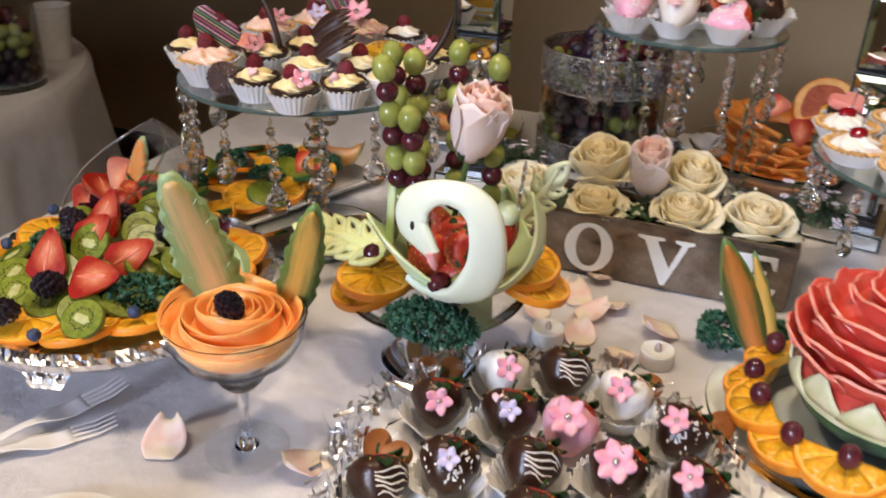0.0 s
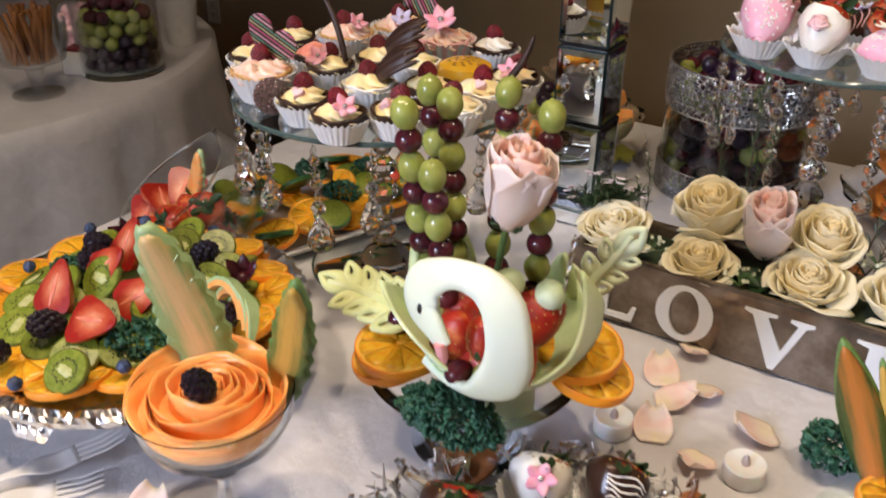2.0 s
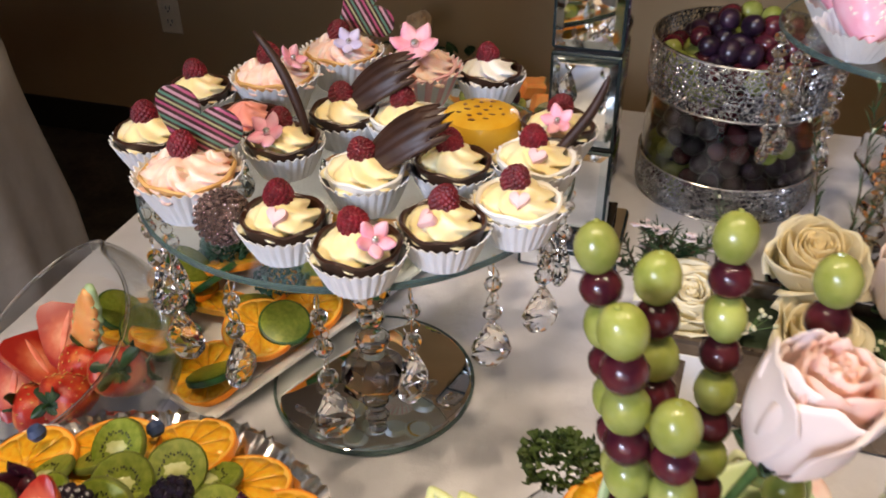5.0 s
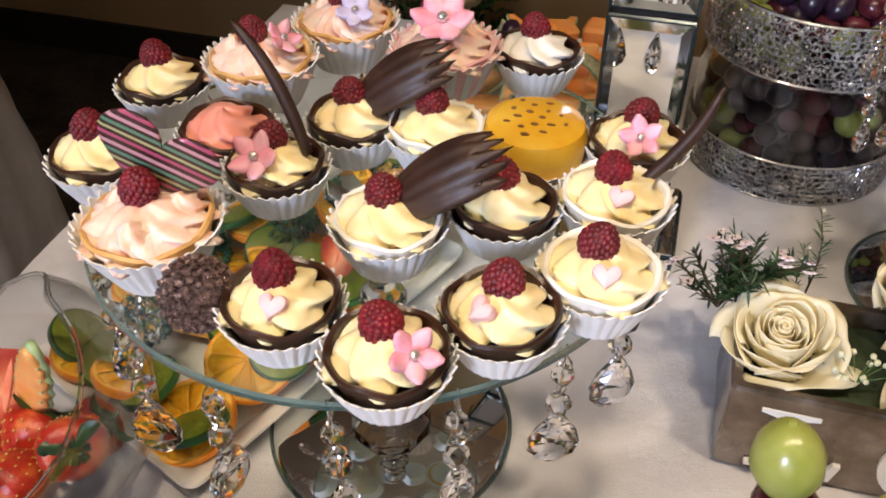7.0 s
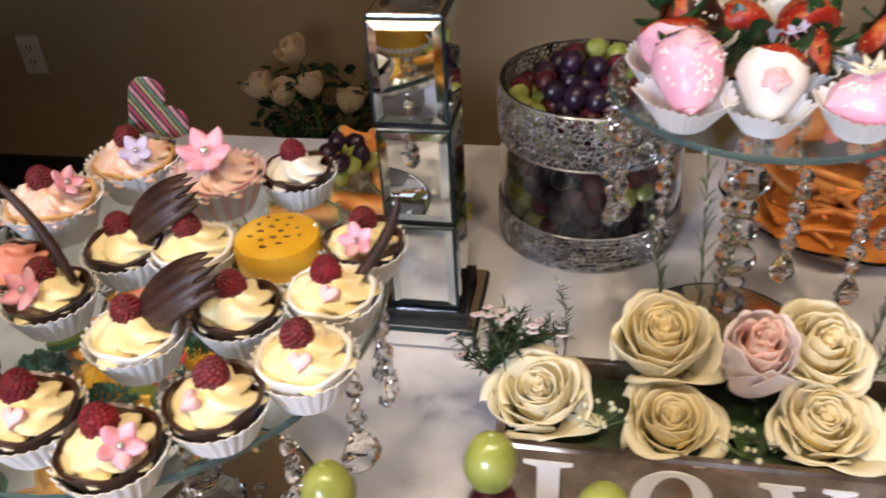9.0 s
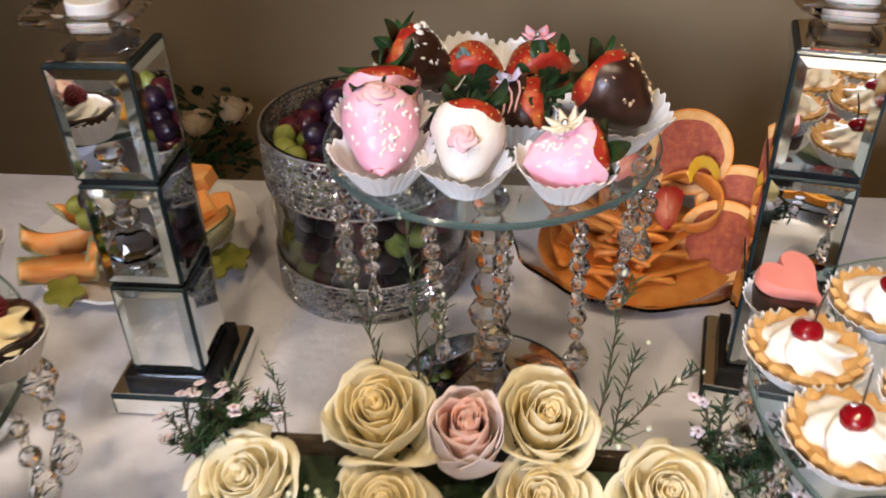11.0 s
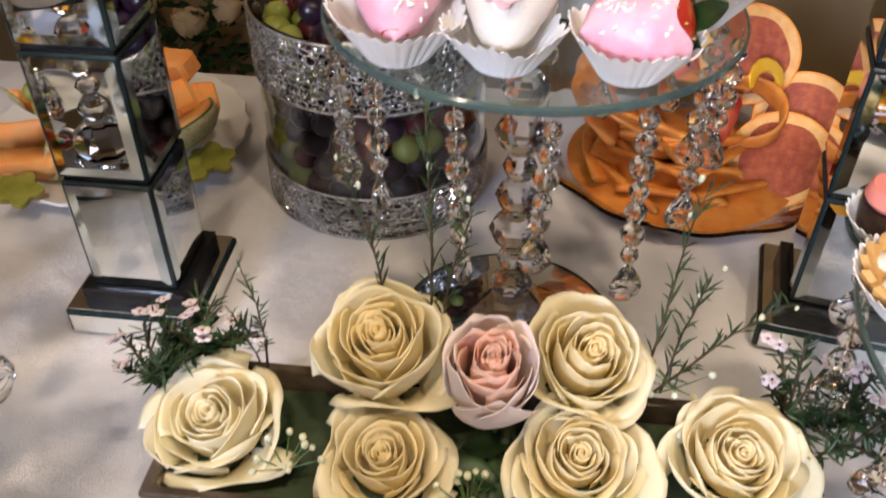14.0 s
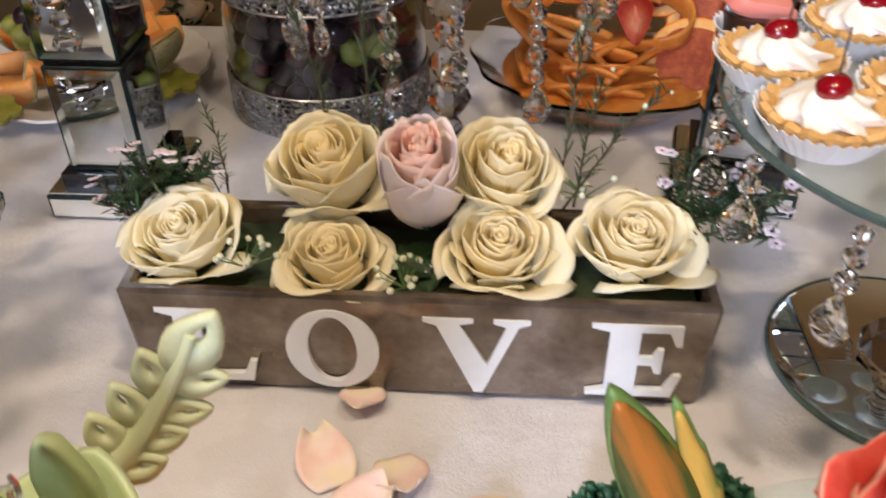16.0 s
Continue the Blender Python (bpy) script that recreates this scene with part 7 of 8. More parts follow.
def swan():
    t = thing("melon_swan", Matrix.Translation(SC), "honeydew melon carved into a swan", "carved fruit")
    # spine from the beak over the head and down the neck into the breast: x, z, half width
    spine = [(-0.0050, 0.012, 0.0048), (-0.0150, 0.0241, 0.0105), (-0.0265, 0.037, 0.0165), (-0.0250, 0.0525, 0.0155), (-0.012, 0.0645, 0.0105), (0.0036, 0.0695, 0.0085), (0.022, 0.0660, 0.0105), (0.0350, 0.0530, 0.0130), (0.0398, 0.036, 0.0138),
             (0.0410, 0.018, 0.0145), (0.0382, -0.002, 0.0160), (0.0270, -0.0245, 0.0165), (0.008, -0.0405, 0.0110), (-0.012, -0.0455, 0.0080), (-0.030, -0.043, 0.0045), (-0.044, -0.036, 0.0015)]
    def f(bm):
        n = 96
        def at(s):
            g = s * (len(spine) - 1)
            i = min(int(g), len(spine) - 2)
            p0, p1, p2, p3 = (spine[max(0, min(len(spine) - 1, i + q))] for q in (-1, 0, 1, 2))
            u = g - i
            return [0.5 * (2 * b + (c - a) * u + (2 * a - 5 * b + 4 * c - d) * u * u + (3 * b - a - 3 * c + d) * u ** 3) for a, b, c, d in zip(p0, p1, p2, p3)]
        def F(u, v):
            x, z, w = at(v)
            x2, z2, _ = at(min(1, v + 0.006))
            x1, z1, _ = at(max(0, v - 0.006))
            d = Vector((x2 - x1, z2 - z1)).normalized()
            k = (u - 0.5) * 2
            px, pz = x - d.y * k * w, z + d.x * k * w
            return on_melon(px, pz, 0.003 * (1 - k ** 4))
        shell(bm, F, 13, n, 0.009)
    part("neck", mk("swan_neck", f, "swanwhite", smooth="all"), t, ID, "smooth pale peeled neck and head")
    part("eye", mk("swan_eye", lambda bm: ball(bm, (0, 0, 0), (0.0024, 0.0018, 0.0044), 10, 7), "seed"), t, Matrix.Translation(on_melon(-0.0240, 0.0368, 0.0074)), "black seed eye")
    def beak(bm):
        tube(bm, [(-0.001, 0, 0.004), (0.0006, -0.0005, -0.003), (0.0024, 0, -0.009), (0.0034, 0, -0.0125)], [0.0056, 0.0056, 0.0036, 0.0014], 10, 0, 0.8)
    part("beak", mk("swan_beak", beak, "beakpink"), t, Matrix.Translation(on_melon(-0.0050, 0.0105, 0.0065)), "pink beak tip")
    def rim(a):
        """Height of the shell's edge round the melon: low at the breast, two pointed wings, a lower back."""
        def peak(a0, h, w):
            d = abs((a - radians(a0) + math.pi) % (2 * math.pi) - math.pi) / radians(w)
            return h * max(0, 1 - d) ** 1.25
        return -0.040 + max(peak(-142, 0.064, 55), peak(8, 0.082, 50), peak(150, 0.034, 60), peak(80, 0.026, 50))
    def bowl(bm):
        n, rows = 96, 12
        def P(side):
            def q(i, j):
                a = 2 * math.pi * i / n
                top = rim(a)
                z = -0.062 + (top + 0.062) * (j / (rows - 1)) ** 0.8
                rr = 0.095 * math.sqrt(max(0.02, 1 - ((min(z, 0.03) - 0.03) / 0.105) ** 2)) + 0.30 * max(0, z + 0.02) * (max(0, math.cos(a - radians(-142))) - 1.6 * max(0, math.cos(a - radians(8))) ** 3)
                rr *= 1 - 0.17 * max(0, math.cos(a - radians(-15)))
                rr -= side * 0.0075 * (1 - 0.55 * j / (rows - 1))
                return (rr * math.cos(a), 0.012 + rr * math.sin(a), z + side * 0.004 * (1 - j / (rows - 1)))
            return q
        o = grid(bm, P(0), n, rows, True, 0, True)
        q = grid(bm, P(1), n, rows, True, 1, True)
        for i in range(n):
            bm.faces.new((o[-1][i], o[-1][(i + 1) % n], q[-1][(i + 1) % n], q[-1][i]))
    part("shell", mk("swan_shell", bowl, "honeydew", "honeydew_inner", smooth="all"), t, ID, "hollowed melon shell with two pointed wings")
    part("foot_slice", mk("swan_foot", lambda bm: lathe(bm, [(0, -0.116), (0.022, -0.116), (0.024, -0.112), (0.022, -0.060), (0, -0.060)], 32), "honeydew"), t, pose(0, 0.012, 0), "melon slice under the swan")
    plume(t, stand((-0.003, 0.106, -0.060), (0.0565, 0.133, 0.036), (0.45, -0.75, 0.6)), "swan_tail", "pale_melon", 0.116, 0.030, "carved feather with pierced lobes", 4)
    for k, (a, h, w) in enumerate(((196, 0.060, 0.020), (152, 0.036, 0.018), (78, 0.020, 0.016))):
        def back(bm, h=h, w=w):
            def F(u, v):
                kk = (u - 0.5) * 2
                ww = w * math.sin(math.pi * min(1, 0.42 + 0.58 * v)) ** 0.8
                return (SR * (0.95 - 0.04 * v * v) - kk * kk * w * 0.28, kk * ww, -0.02 + (h + 0.02) * v)
            shell(bm, F, 7, 10, 0.007)
        part("rind_petal", mk("swan_back%d" % k, back, "honeydew_rind", smooth="all"), t, pose(0, 0, 0, 0, 0, a), "green melon rind petal")


M["pale_melon"] = petal_sheen(mottled("pale_melon", (0.80, 0.88, 0.54), (0.88, 0.93, 0.68), 30, 0.38, bump=0.2, bscale=140), 0.2)
M["honeydew_inner"] = sss(mottled("honeydew_inner", (0.52, 0.66, 0.34), (0.64, 0.76, 0.46), 24, 0.35, bump=0.12, bscale=160), 0.2, (0.006, 0.006, 0.002))
M["starfruit"] = mottled("star_fruit", (0.20, 0.20, 0.025), (0.30, 0.28, 0.05), 60, 0.4)
M["beakpink"] = mottled("pink_beak", (0.80, 0.28, 0.30), (0.84, 0.40, 0.40), 60, 0.4)
M["honeydew_rind"] = mottled("honeydew_rind", (0.42, 0.56, 0.22), (0.60, 0.70, 0.38), 30, 0.4, vary=0.1)
swan()


def skewer(x, y, top, n, x0, y0, first=0, seed=1):
    t = thing("grape_skewer", Matrix.Translation((x0, y0, 0.88)), "skewer of green and dark red grapes", "skewer", "grape skewers in the swan")
    d = Vector((x - x0, y - y0, top - 0.88))
    part("stick", mk("stick_%.3f_%.3f" % (x, y), lambda bm: tube(bm, [(0, 0, 0), d * 1.0], 0.0012, 6), "pastry"), t, ID, "thin wooden stick")
    rot = d.to_track_quat('Z', 'Y').to_matrix().to_4x4()
    step = 0.0208
    for k in range(n):
        p = d - d.normalized() * (k * step + 0.006)
        mat = ("grape_green", "grape_red")[(k + first) % 2]
        part("grape", grape_mesh(mat, 0.0108 if mat == "grape_green" else 0.0106, 1.22 if mat == "grape_green" else 0.98), t, Matrix.Translation(p) @ rot @ pose(0, 0, 0, rnd(-8, 8), rnd(-8, 8), rnd(0, 360)), "green grape" if mat == "grape_green" else "dark red grape")


random.seed(111)
for q in ((0.360, 1.064, 1.092, 8, 0.372, 1.030), (0.405, 1.050, 1.086, 8, 0.408, 1.030), (0.318, 0.980, 1.092, 8, 0.346, 0.985), (0.298, 1.044, 1.088, 7, 0.342, 1.020), (0.328, 1.027, 1.088, 8, 0.352, 1.010), (0.345, 0.976, 1.050, 6, 0.362, 0.984)):
    skewer(*q, first=0, seed=int(q[0] * 1000))
rose(0.390, 1.014, 1.002, 0.0335, 0.078, ("blushrose", "blushouter"), "pale pink rose standing among the grape skewers", (16, 4), 40, 0.42, stem=0.13, group="single roses")
for x, y, z in ((0.402, 1.000, 0.958), (0.345, 0.982, 0.960), (0.432, 1.012, 0.952)):
    solo("melon_ball", mk("melon_ball", lambda bm: ball(bm, (0, 0, 0), 0.0125, 18, 12, 0, 0.03), "honeydew"), Matrix.Translation((x, y, z)), "pale green honeydew melon ball", "fruit", "melon balls")


def whole_straw(x, y, z, rx, ry, rz, r=0.0215, L=0.045, group="strawberries in the swan", label="ripe red strawberry with green leaves"):
    t = thing("strawberry", pose(x, y, z, rx, ry, rz), label, "strawberry", group)
    part("berry", whole_berry_mesh(r, L), t, pose(0, 0, -L / 2))
    part("calyx", calyx_mesh(r), t, pose(0, 0, L * 0.44), "green leafy top")


random.seed(115)
for q in ((0.372, 0.972, 0.918, 200, 20, 0), (0.405, 0.965, 0.930, 70, 30, 40), (0.418, 0.985, 0.905, 120, 0, 0), (0.390, 0.975, 0.898, 90, 0, 100), (0.425, 1.006, 0.928, 60, 20, 190), (0.365, 1.000, 0.930, 150, 10, 60), (0.395, 0.992, 0.932, 80, 10, 10)):
    whole_straw(*q)
for x, y, z, m in ((0.388, 0.950, 0.898, "grape_red"), (0.402, 0.955, 0.888, "grape_black"), (0.412, 0.952, 0.902, "grape_green"), (0.378, 0.958, 0.890, "grape_black")):
    solo("grape", grape_mesh(m, 0.0108), tumble(x, y, z), GL[m] + " inside the melon swan", "grape", "grapes in the swan")
for x, y, z, a, b, c in ((0.292, 1.000, 0.843, 6, -14, 20), (0.304, 0.990, 0.862, 4, -4, 60), (0.316, 1.030, 0.848, -4, -8, 0), (0.450, 1.062, 0.850, 4, 14, 30), (0.438, 1.062, 0.870, 8, 6, 0), (0.420, 1.085, 0.846, -8, 8, 10), (0.330, 1.080, 0.846, -8, -8, 90)):
    citrus_slice(pose(x, y, z, a, b, c), "orange", 0.040, 0.009, group="orange slices on the footed dish")
yl = thing("carved_melon_leaf", stand((0.312, 1.004, 0.890), (0.1825, 1.009, 0.882), (0.3, -0.5, 0.9)), "yellow-green melon piece carved like a spiky leaf", "carved fruit")
plume(yl, ID, "yellow_plume", "yellow_melon", 0.110, 0.038, "fleshy rib", 4)
solo("grape", grape_mesh("grape_red", 0.0108), Matrix.Translation((0.296, 1.000, 0.884)), "dark red grape on an orange slice", "grape", "garnish grapes")
solo("twisted_pick", mk("pick", lambda bm: [tube(bm, [(0.0012 * math.cos(k * 0.9 + p), 0.0012 * math.sin(k * 0.9 + p), 0.0028 * k) for k in range(28)], 0.0009, 5) for p in (0, 3.14)], "chrome"), pose(0.440, 1.010, 0.930, -6, 4, 0), "twisted silver decorative pick", "pick")


# ---- the carved watermelon ----
def watermelon():
    x, y, z = 0.806, 1.072, TZ + 0.040
    t = thing("carved_watermelon", pose(x, y, z) @ S(0.95, 0.95, 0.97), "watermelon half carved into a layered red flower", "carved fruit")
    part("rind", mk("wm_rind", lambda bm: lathe(bm, [(0, -0.019), (0.046, -0.019), (0.070, -0.009), (0.086, 0.006), (0.0925, 0.018), (0.0935, 0.021), (0.088, 0.022), (0, 0.022)], 72, lambda a, j, r, zz: (r, zz + (0.002 * math.sin(11 * a) if j in (5, 6) else 0))), "wm_green"), t, ID, "dark green rind")
    part("white_rind", mk("wm_band", lambda bm: lathe(bm, [(0.086, 0.018), (0.0932, 0.0195), (0.0965, 0.027), (0.0965, 0.036), (0.088, 0.038)], 72, cap0=False, cap1=False), "wm_white"), t, ID, "pale band of inner rind")
    part("core", mk("wm_core", lambda bm: lathe(bm, [(0.090, 0.022), (0.0935, 0.040), (0.091, 0.062), (0.083, 0.085), (0.064, 0.108), (0.035, 0.124), (0, 0.13)], 40), "wm_red"), t, ID, "red flesh")
    def tooth(bm):
        def F(u, v):
            kk = (u - 0.5) * 2
            a = kk * 0.30 * (1 - v ** 1.2) ** 0.9
            r = 0.0960 + 0.004 * math.sin(math.pi * v)
            return (r * math.cos(a), r * math.sin(a), 0.028 + 0.034 * v)
        shell(bm, F, 7, 6, 0.004)
    random.seed(121)
    for k in range(13):
        part("rind_tooth", mk("wm_tooth", tooth, "wm_white", smooth="all"), t, pose(0, 0, 0, 0, 0, 360 * k / 13 + rnd(-3, 3)) @ S(1, 1, rnd(0.9, 1.1)), "pale green rind tooth")
    def petal(key, R, w, h, lean, seed):
        def f(bm):
            def F(u, v):
                v = 1 - (1 - v) ** 2.5
                kk = (u - 0.5) * 2
                a = kk * w / 2
                wave = noise.noise(Vector((u * 4.5, seed * 2.3, 0)))
                r = R * (0.90 + lean * v ** 1.4) + 0.008 * wave * v
                return (r * math.cos(a), r * math.sin(a), h * v * (1 - 0.28 * abs(kk) ** 2.4) - 0.25 * lean * h * v * v + 0.011 * wave * v)
            shell(bm, F, 15, 7, 0.0034, 0, 1)
        return mk(key, f, "wm_red", "wm_pale", smooth="all")
    layers = ((0.098, 0.050, 7), (0.094, 0.064, 7), (0.086, 0.078, 6), (0.073, 0.091, 5), (0.056, 0.101, 5), (0.038, 0.108, 4), (0.020, 0.113, 3))
    for j, (R, zz, n) in enumerate(layers):
        for k in range(n):
            me = petal("wm_petal%d_%d" % (j, k % 3), R, 2 * math.pi / n * 1.35, 0.030, 0.20 + 0.04 * (j % 2), j * 3 + k % 3)
            part("petal", me, t, pose(0, 0, zz + rnd(-0.002, 0.002), rnd(-2, 2), rnd(-2, 2), 360 * (k + 0.5 * (j % 2)) / n + rnd(-6, 6)), "thin red petal with a pale edge")


watermelon()
random.seed(123)
for k in range(13):
    a = 2 * math.pi * k / 13 + 0.1
    q = 0.092
    citrus_slice(pose(0.790 + q * math.cos(a), 1.070 + q * math.sin(a), TZ + 0.028 + 0.007 * (k % 2), 0, 0, math.degrees(a) - 90) @ pose(0, 0, 0, -16 + rnd(-4, 4), 0, rnd(-8, 8)), "orange", 0.043, 0.011, 0.5, group="orange slices round the watermelon")
    solo("grape", grape_mesh("grape_red", 0.0105), Matrix.Translation((0.790 + (q + 0.016) * math.cos(a + 0.04), 1.070 + (q + 0.016) * math.sin(a + 0.04), TZ + 0.047 + 0.007 * (k % 2))), "dark red grape on an orange slice", "grape", "garnish grapes")
melon_leaf(stand((0.690, 1.150, 0.768), (0.632, 1.180, 0.886), (-0.1, -0.9, 0.5)), 0.142, 0.0195, "carved cantaloupe leaf with a dark green rind", 1, ("gold_cant", "melon_edge"), bend=0.12, sharp=0.8)
melon_leaf(stand((0.704, 1.158, 0.768), (0.664, 1.184, 0.880), (-0.2, -0.9, 0.4)), 0.124, 0.0095, "slim carved melon leaf, mostly green rind", 4, ("olive_melon", "melon_edge"), bend=0.10, sharp=0.9)


# ---- tarts and sweets on the right-hand stand ----
def tart(x, y, z, r, turn):
    t = thing("cherry_tart", pose(x, y, z, 0, 0, turn), "fluted pastry tart with whipped cream and a cherry", "dessert", "cherry tarts on the cake stand")
    part("paper_cup", liner_mesh(r * 0.72, r * 1.10, r * 0.5, 36), t, ID, "white pleated paper cup")
    part("crust", mk("tart_crust_%.3f" % r, lambda bm: lathe(bm, [(0, 0), (r * 0.7, 0), (r * 0.98, r * 0.46), (r, r * 0.52), (r * 0.9, r * 0.55), (r * 0.76, r * 0.44), (0, r * 0.4)], 72, lambda a, j, q, z: (q * (1 + 0.05 * math.cos(18 * a) * (j in (2, 3, 4))), z + 0.0016 * math.cos(18 * a) * (j in (3, 4)))), "pastry"), t, pose(0, 0, 0.001), "golden fluted crust")
    part("cream", swirl_mesh("whip", r * 0.72, r * 0.52, 7, 1.4), t, pose(0, 0, r * 0.44), "whipped cream swirl")
    part("cherry", mk("cherry", lambda bm: ball(bm, (0, 0, 0), (0.0105, 0.0095, 0.0075), 16, 10, 0, 0.1), "cherry"), t, pose(-0.002, 0.0, r * 0.90), "shiny red cherry")
    part("stalk", mk("cherry_stalk", lambda bm: tube(bm, [(0, 0, 0), (0.001, 0.001, 0.012), (0.004, 0.003, 0.024)], 0.0007, 5), "twig"), t, pose(0.001, 0.001, r * 0.90 + 0.006), "thin stalk")


TZP = TART[2] + 0.0003
random.seed(131)
for k, (x, y) in enumerate(((0.740, 1.372), (0.748, 1.299), (0.802, 1.246), (0.812, 1.330), (0.806, 1.424), (0.872, 1.218), (0.880, 1.296), (0.884, 1.378), (0.950, 1.270), (0.955, 1.350))):
    tart(x, y, TZP, 0.0355, 37 * k)


def heart_cake(x, y, turn):
    t = thing("heart_cake", pose(x, y, TZP, 0, 0, turn) @ S(0.95), "chocolate heart cake with a pink glazed top", "dessert", "pink heart cakes")
    part("paper_cup", liner_mesh(0.021, 0.030, 0.012), t, ID, "white pleated paper cup")
    part("base", mk("heart_base", lambda bm: lathe(bm, [(0, 0), (0.022, 0), (0.0245, 0.016), (0.024, 0.021), (0, 0.021)], 32), "choc"), t, pose(0, 0, 0.001), "dark chocolate base")
    part("glaze", heart_mesh("heart_glaze", "salmonheart", 0.027, 0.012, 0.0005), t, pose(0, 0, 0.029, -90 + 12, 0, 0), "smooth pink heart top")


M["salmonheart"] = mottled("pink_glaze", (0.80, 0.25, 0.20), (0.83, 0.31, 0.25), 20, 0.28, Coat_Weight=0.2)
heart_cake(0.742, 1.432, 40)
heart_cake(0.895, 1.452, -10)


# ---- grapefruit bowl, melon plate, fruit platter ----
random.seed(141)
for x, y, z, facing, r in ((0.747, 1.838, 0.862, (-0.10, -0.85, 0.50), 0.050), (0.803, 1.796, 0.816, (-0.25, -0.75, 0.62), 0.048), (0.778, 1.748, 0.797, (-0.20, -0.62, 0.76), 0.050)):
    m = Matrix.Translation((x, y, z)) @ Vector(facing).to_track_quat('Z', 'Y').to_matrix().to_4x4()
    citrus_slice(m @ pose(0, 0, -0.006), "gf", r, 0.011, group="grapefruit slices in the bowl")


def melon_wedges():
    """Thin crescents of cantaloupe, fanned round the front of the bowl."""
    def strip(bm):
        def F(u, v):
            a = radians(-56 + 112 * v)
            k = math.cos(a * 1.5)
            return (0.062 * math.sin(a), (u - 0.5) * 0.050 * k + 0.030 * math.cos(a), 0.012 * math.cos(a) - 0.016 * u * k)
        shell(bm, F, 6, 16, 0.008)
    me = mk("melon_strip", strip, "gf_orange", smooth="all")
    for k in range(15):
        a = radians(150 + 178 * k / 14)
        ring = k % 3
        q = 0.098 - 0.026 * ring
        solo("melon_strip", me, pose(0.680 + q * math.cos(a), 1.772 + q * math.sin(a), TZ + 0.036 + 0.013 * ring, rnd(-30, -10), rnd(-8, 8), math.degrees(a) + 90 + rnd(-16, 16)), "curved strip of orange cantaloupe in the bowl", "fruit", "melon strips in the bowl")
    for k in range(7):
        a = radians(60 + 30 * k)
        solo("melon_strip", me, pose(0.676 + 0.060 * math.cos(a), 1.782 + 0.060 * math.sin(a), TZ + 0.062 + rnd(0, 0.012), rnd(20, 60), rnd(-20, 20), math.degrees(a) - 90 + rnd(-20, 20)), "curved strip of orange cantaloupe in the bowl", "fruit", "melon strips in the bowl")


def ribbon(bm):
    """A wide band of melon flesh that curls round on itself."""
    def F(u, v):
        a = radians(-120 + 230 * v)
        r = 0.030 + 0.012 * v
        return (r * math.cos(a), r * math.sin(a), (u - 0.5) * 0.030 * math.sin(math.pi * min(1, 0.15 + 0.8 * v)) + 0.006 * v)
    shell(bm, F, 6, 24, 0.0045)


M["gf_orange"] = sss(mottled("orange_melon", (0.62, 0.19, 0.025), (0.74, 0.29, 0.055), 60, 0.42, bump=0.2, bscale=260, vary=0.12), 0.2, (0.006, 0.002, 0.001))
melon_wedges()
solo("melon_ribbon", mk("melon_ribbon", ribbon, "gf_orange", smooth="all"), pose(0.742, 1.775, 0.828, 20, -8, 20), "curled ribbon of orange cantaloupe", "fruit")
solo("melon_bed", mk("gf_bed", lambda bm: lathe(bm, [(0, 0.006), (0.090, 0.008), (0.112, 0.026), (0.09, 0.030), (0.04, 0.036), (0, 0.038)], 40), "gf_orange"), pose(0.688, 1.768, TZ + 0.0005), "heap of orange melon pieces under the slices", "fruit")
half_berry(pose(0.714, 1.752, 0.838, 62, 0, 12), 0.021, 0.048, "cut strawberries in the bowl")
half_berry(pose(0.668, 1.798, 0.862, 50, 20, -30), 0.02, 0.045, "cut strawberries in the bowl")
solo("lemon_peel", mk("peel", lambda bm: tube(bm, [(0.022 * math.cos(t * 0.4), 0.022 * math.sin(t * 0.4), 0.002 * t) for t in range(9)], [0.002, 0.006, 0.007, 0.007, 0.007, 0.007, 0.006, 0.005, 0.002], 8, 0, 0.45), "passion"), pose(0.754, 1.792, 0.850, 60, 10, 20), "curl of yellow citrus peel", "garnish")


def melon_wedge(m, r=0.045, label="cantaloupe wedge with netted rind", group="cantaloupe wedges on the china plate"):
    t = thing("cantaloupe_wedge", m, label, "fruit", group)
    def flesh(bm):
        def P(i, j):
            a = radians(-80 + 160 * j / 16)
            k = max(0.08, math.cos(a) ** 0.7)
            depth, w = r * 0.58 * k, 0.0165 * (0.3 + 0.7 * k)
            q, y = ((0, -w), (0, w), (depth, 0.12 * w), (depth, -0.12 * w))[i]
            return ((r - q) * math.sin(a), y + 0.0008 * noise.noise(Vector((a * 3, i, 0))), -(r - q) * math.cos(a) + r * 0.55)
        grid(bm, P, 4, 17, True, 0, True, True)
    part("flesh", mk("wedge_flesh_%.3f" % r, flesh, "cantaloupe", smooth="all"), t)
    def skin(bm):
        def F(u, v):
            a = radians(-80 + 160 * v)
            return ((r * 1.03) * math.sin(a), (u - 0.5) * 0.032, -(r * 1.03) * math.cos(a) + r * 0.55)
        shell(bm, F, 5, 18, 0.003)
    part("rind", mk("wedge_skin_%.3f" % r, skin, "cant_skin", smooth="all"), t, ID, "netted tan and green rind")
    return t


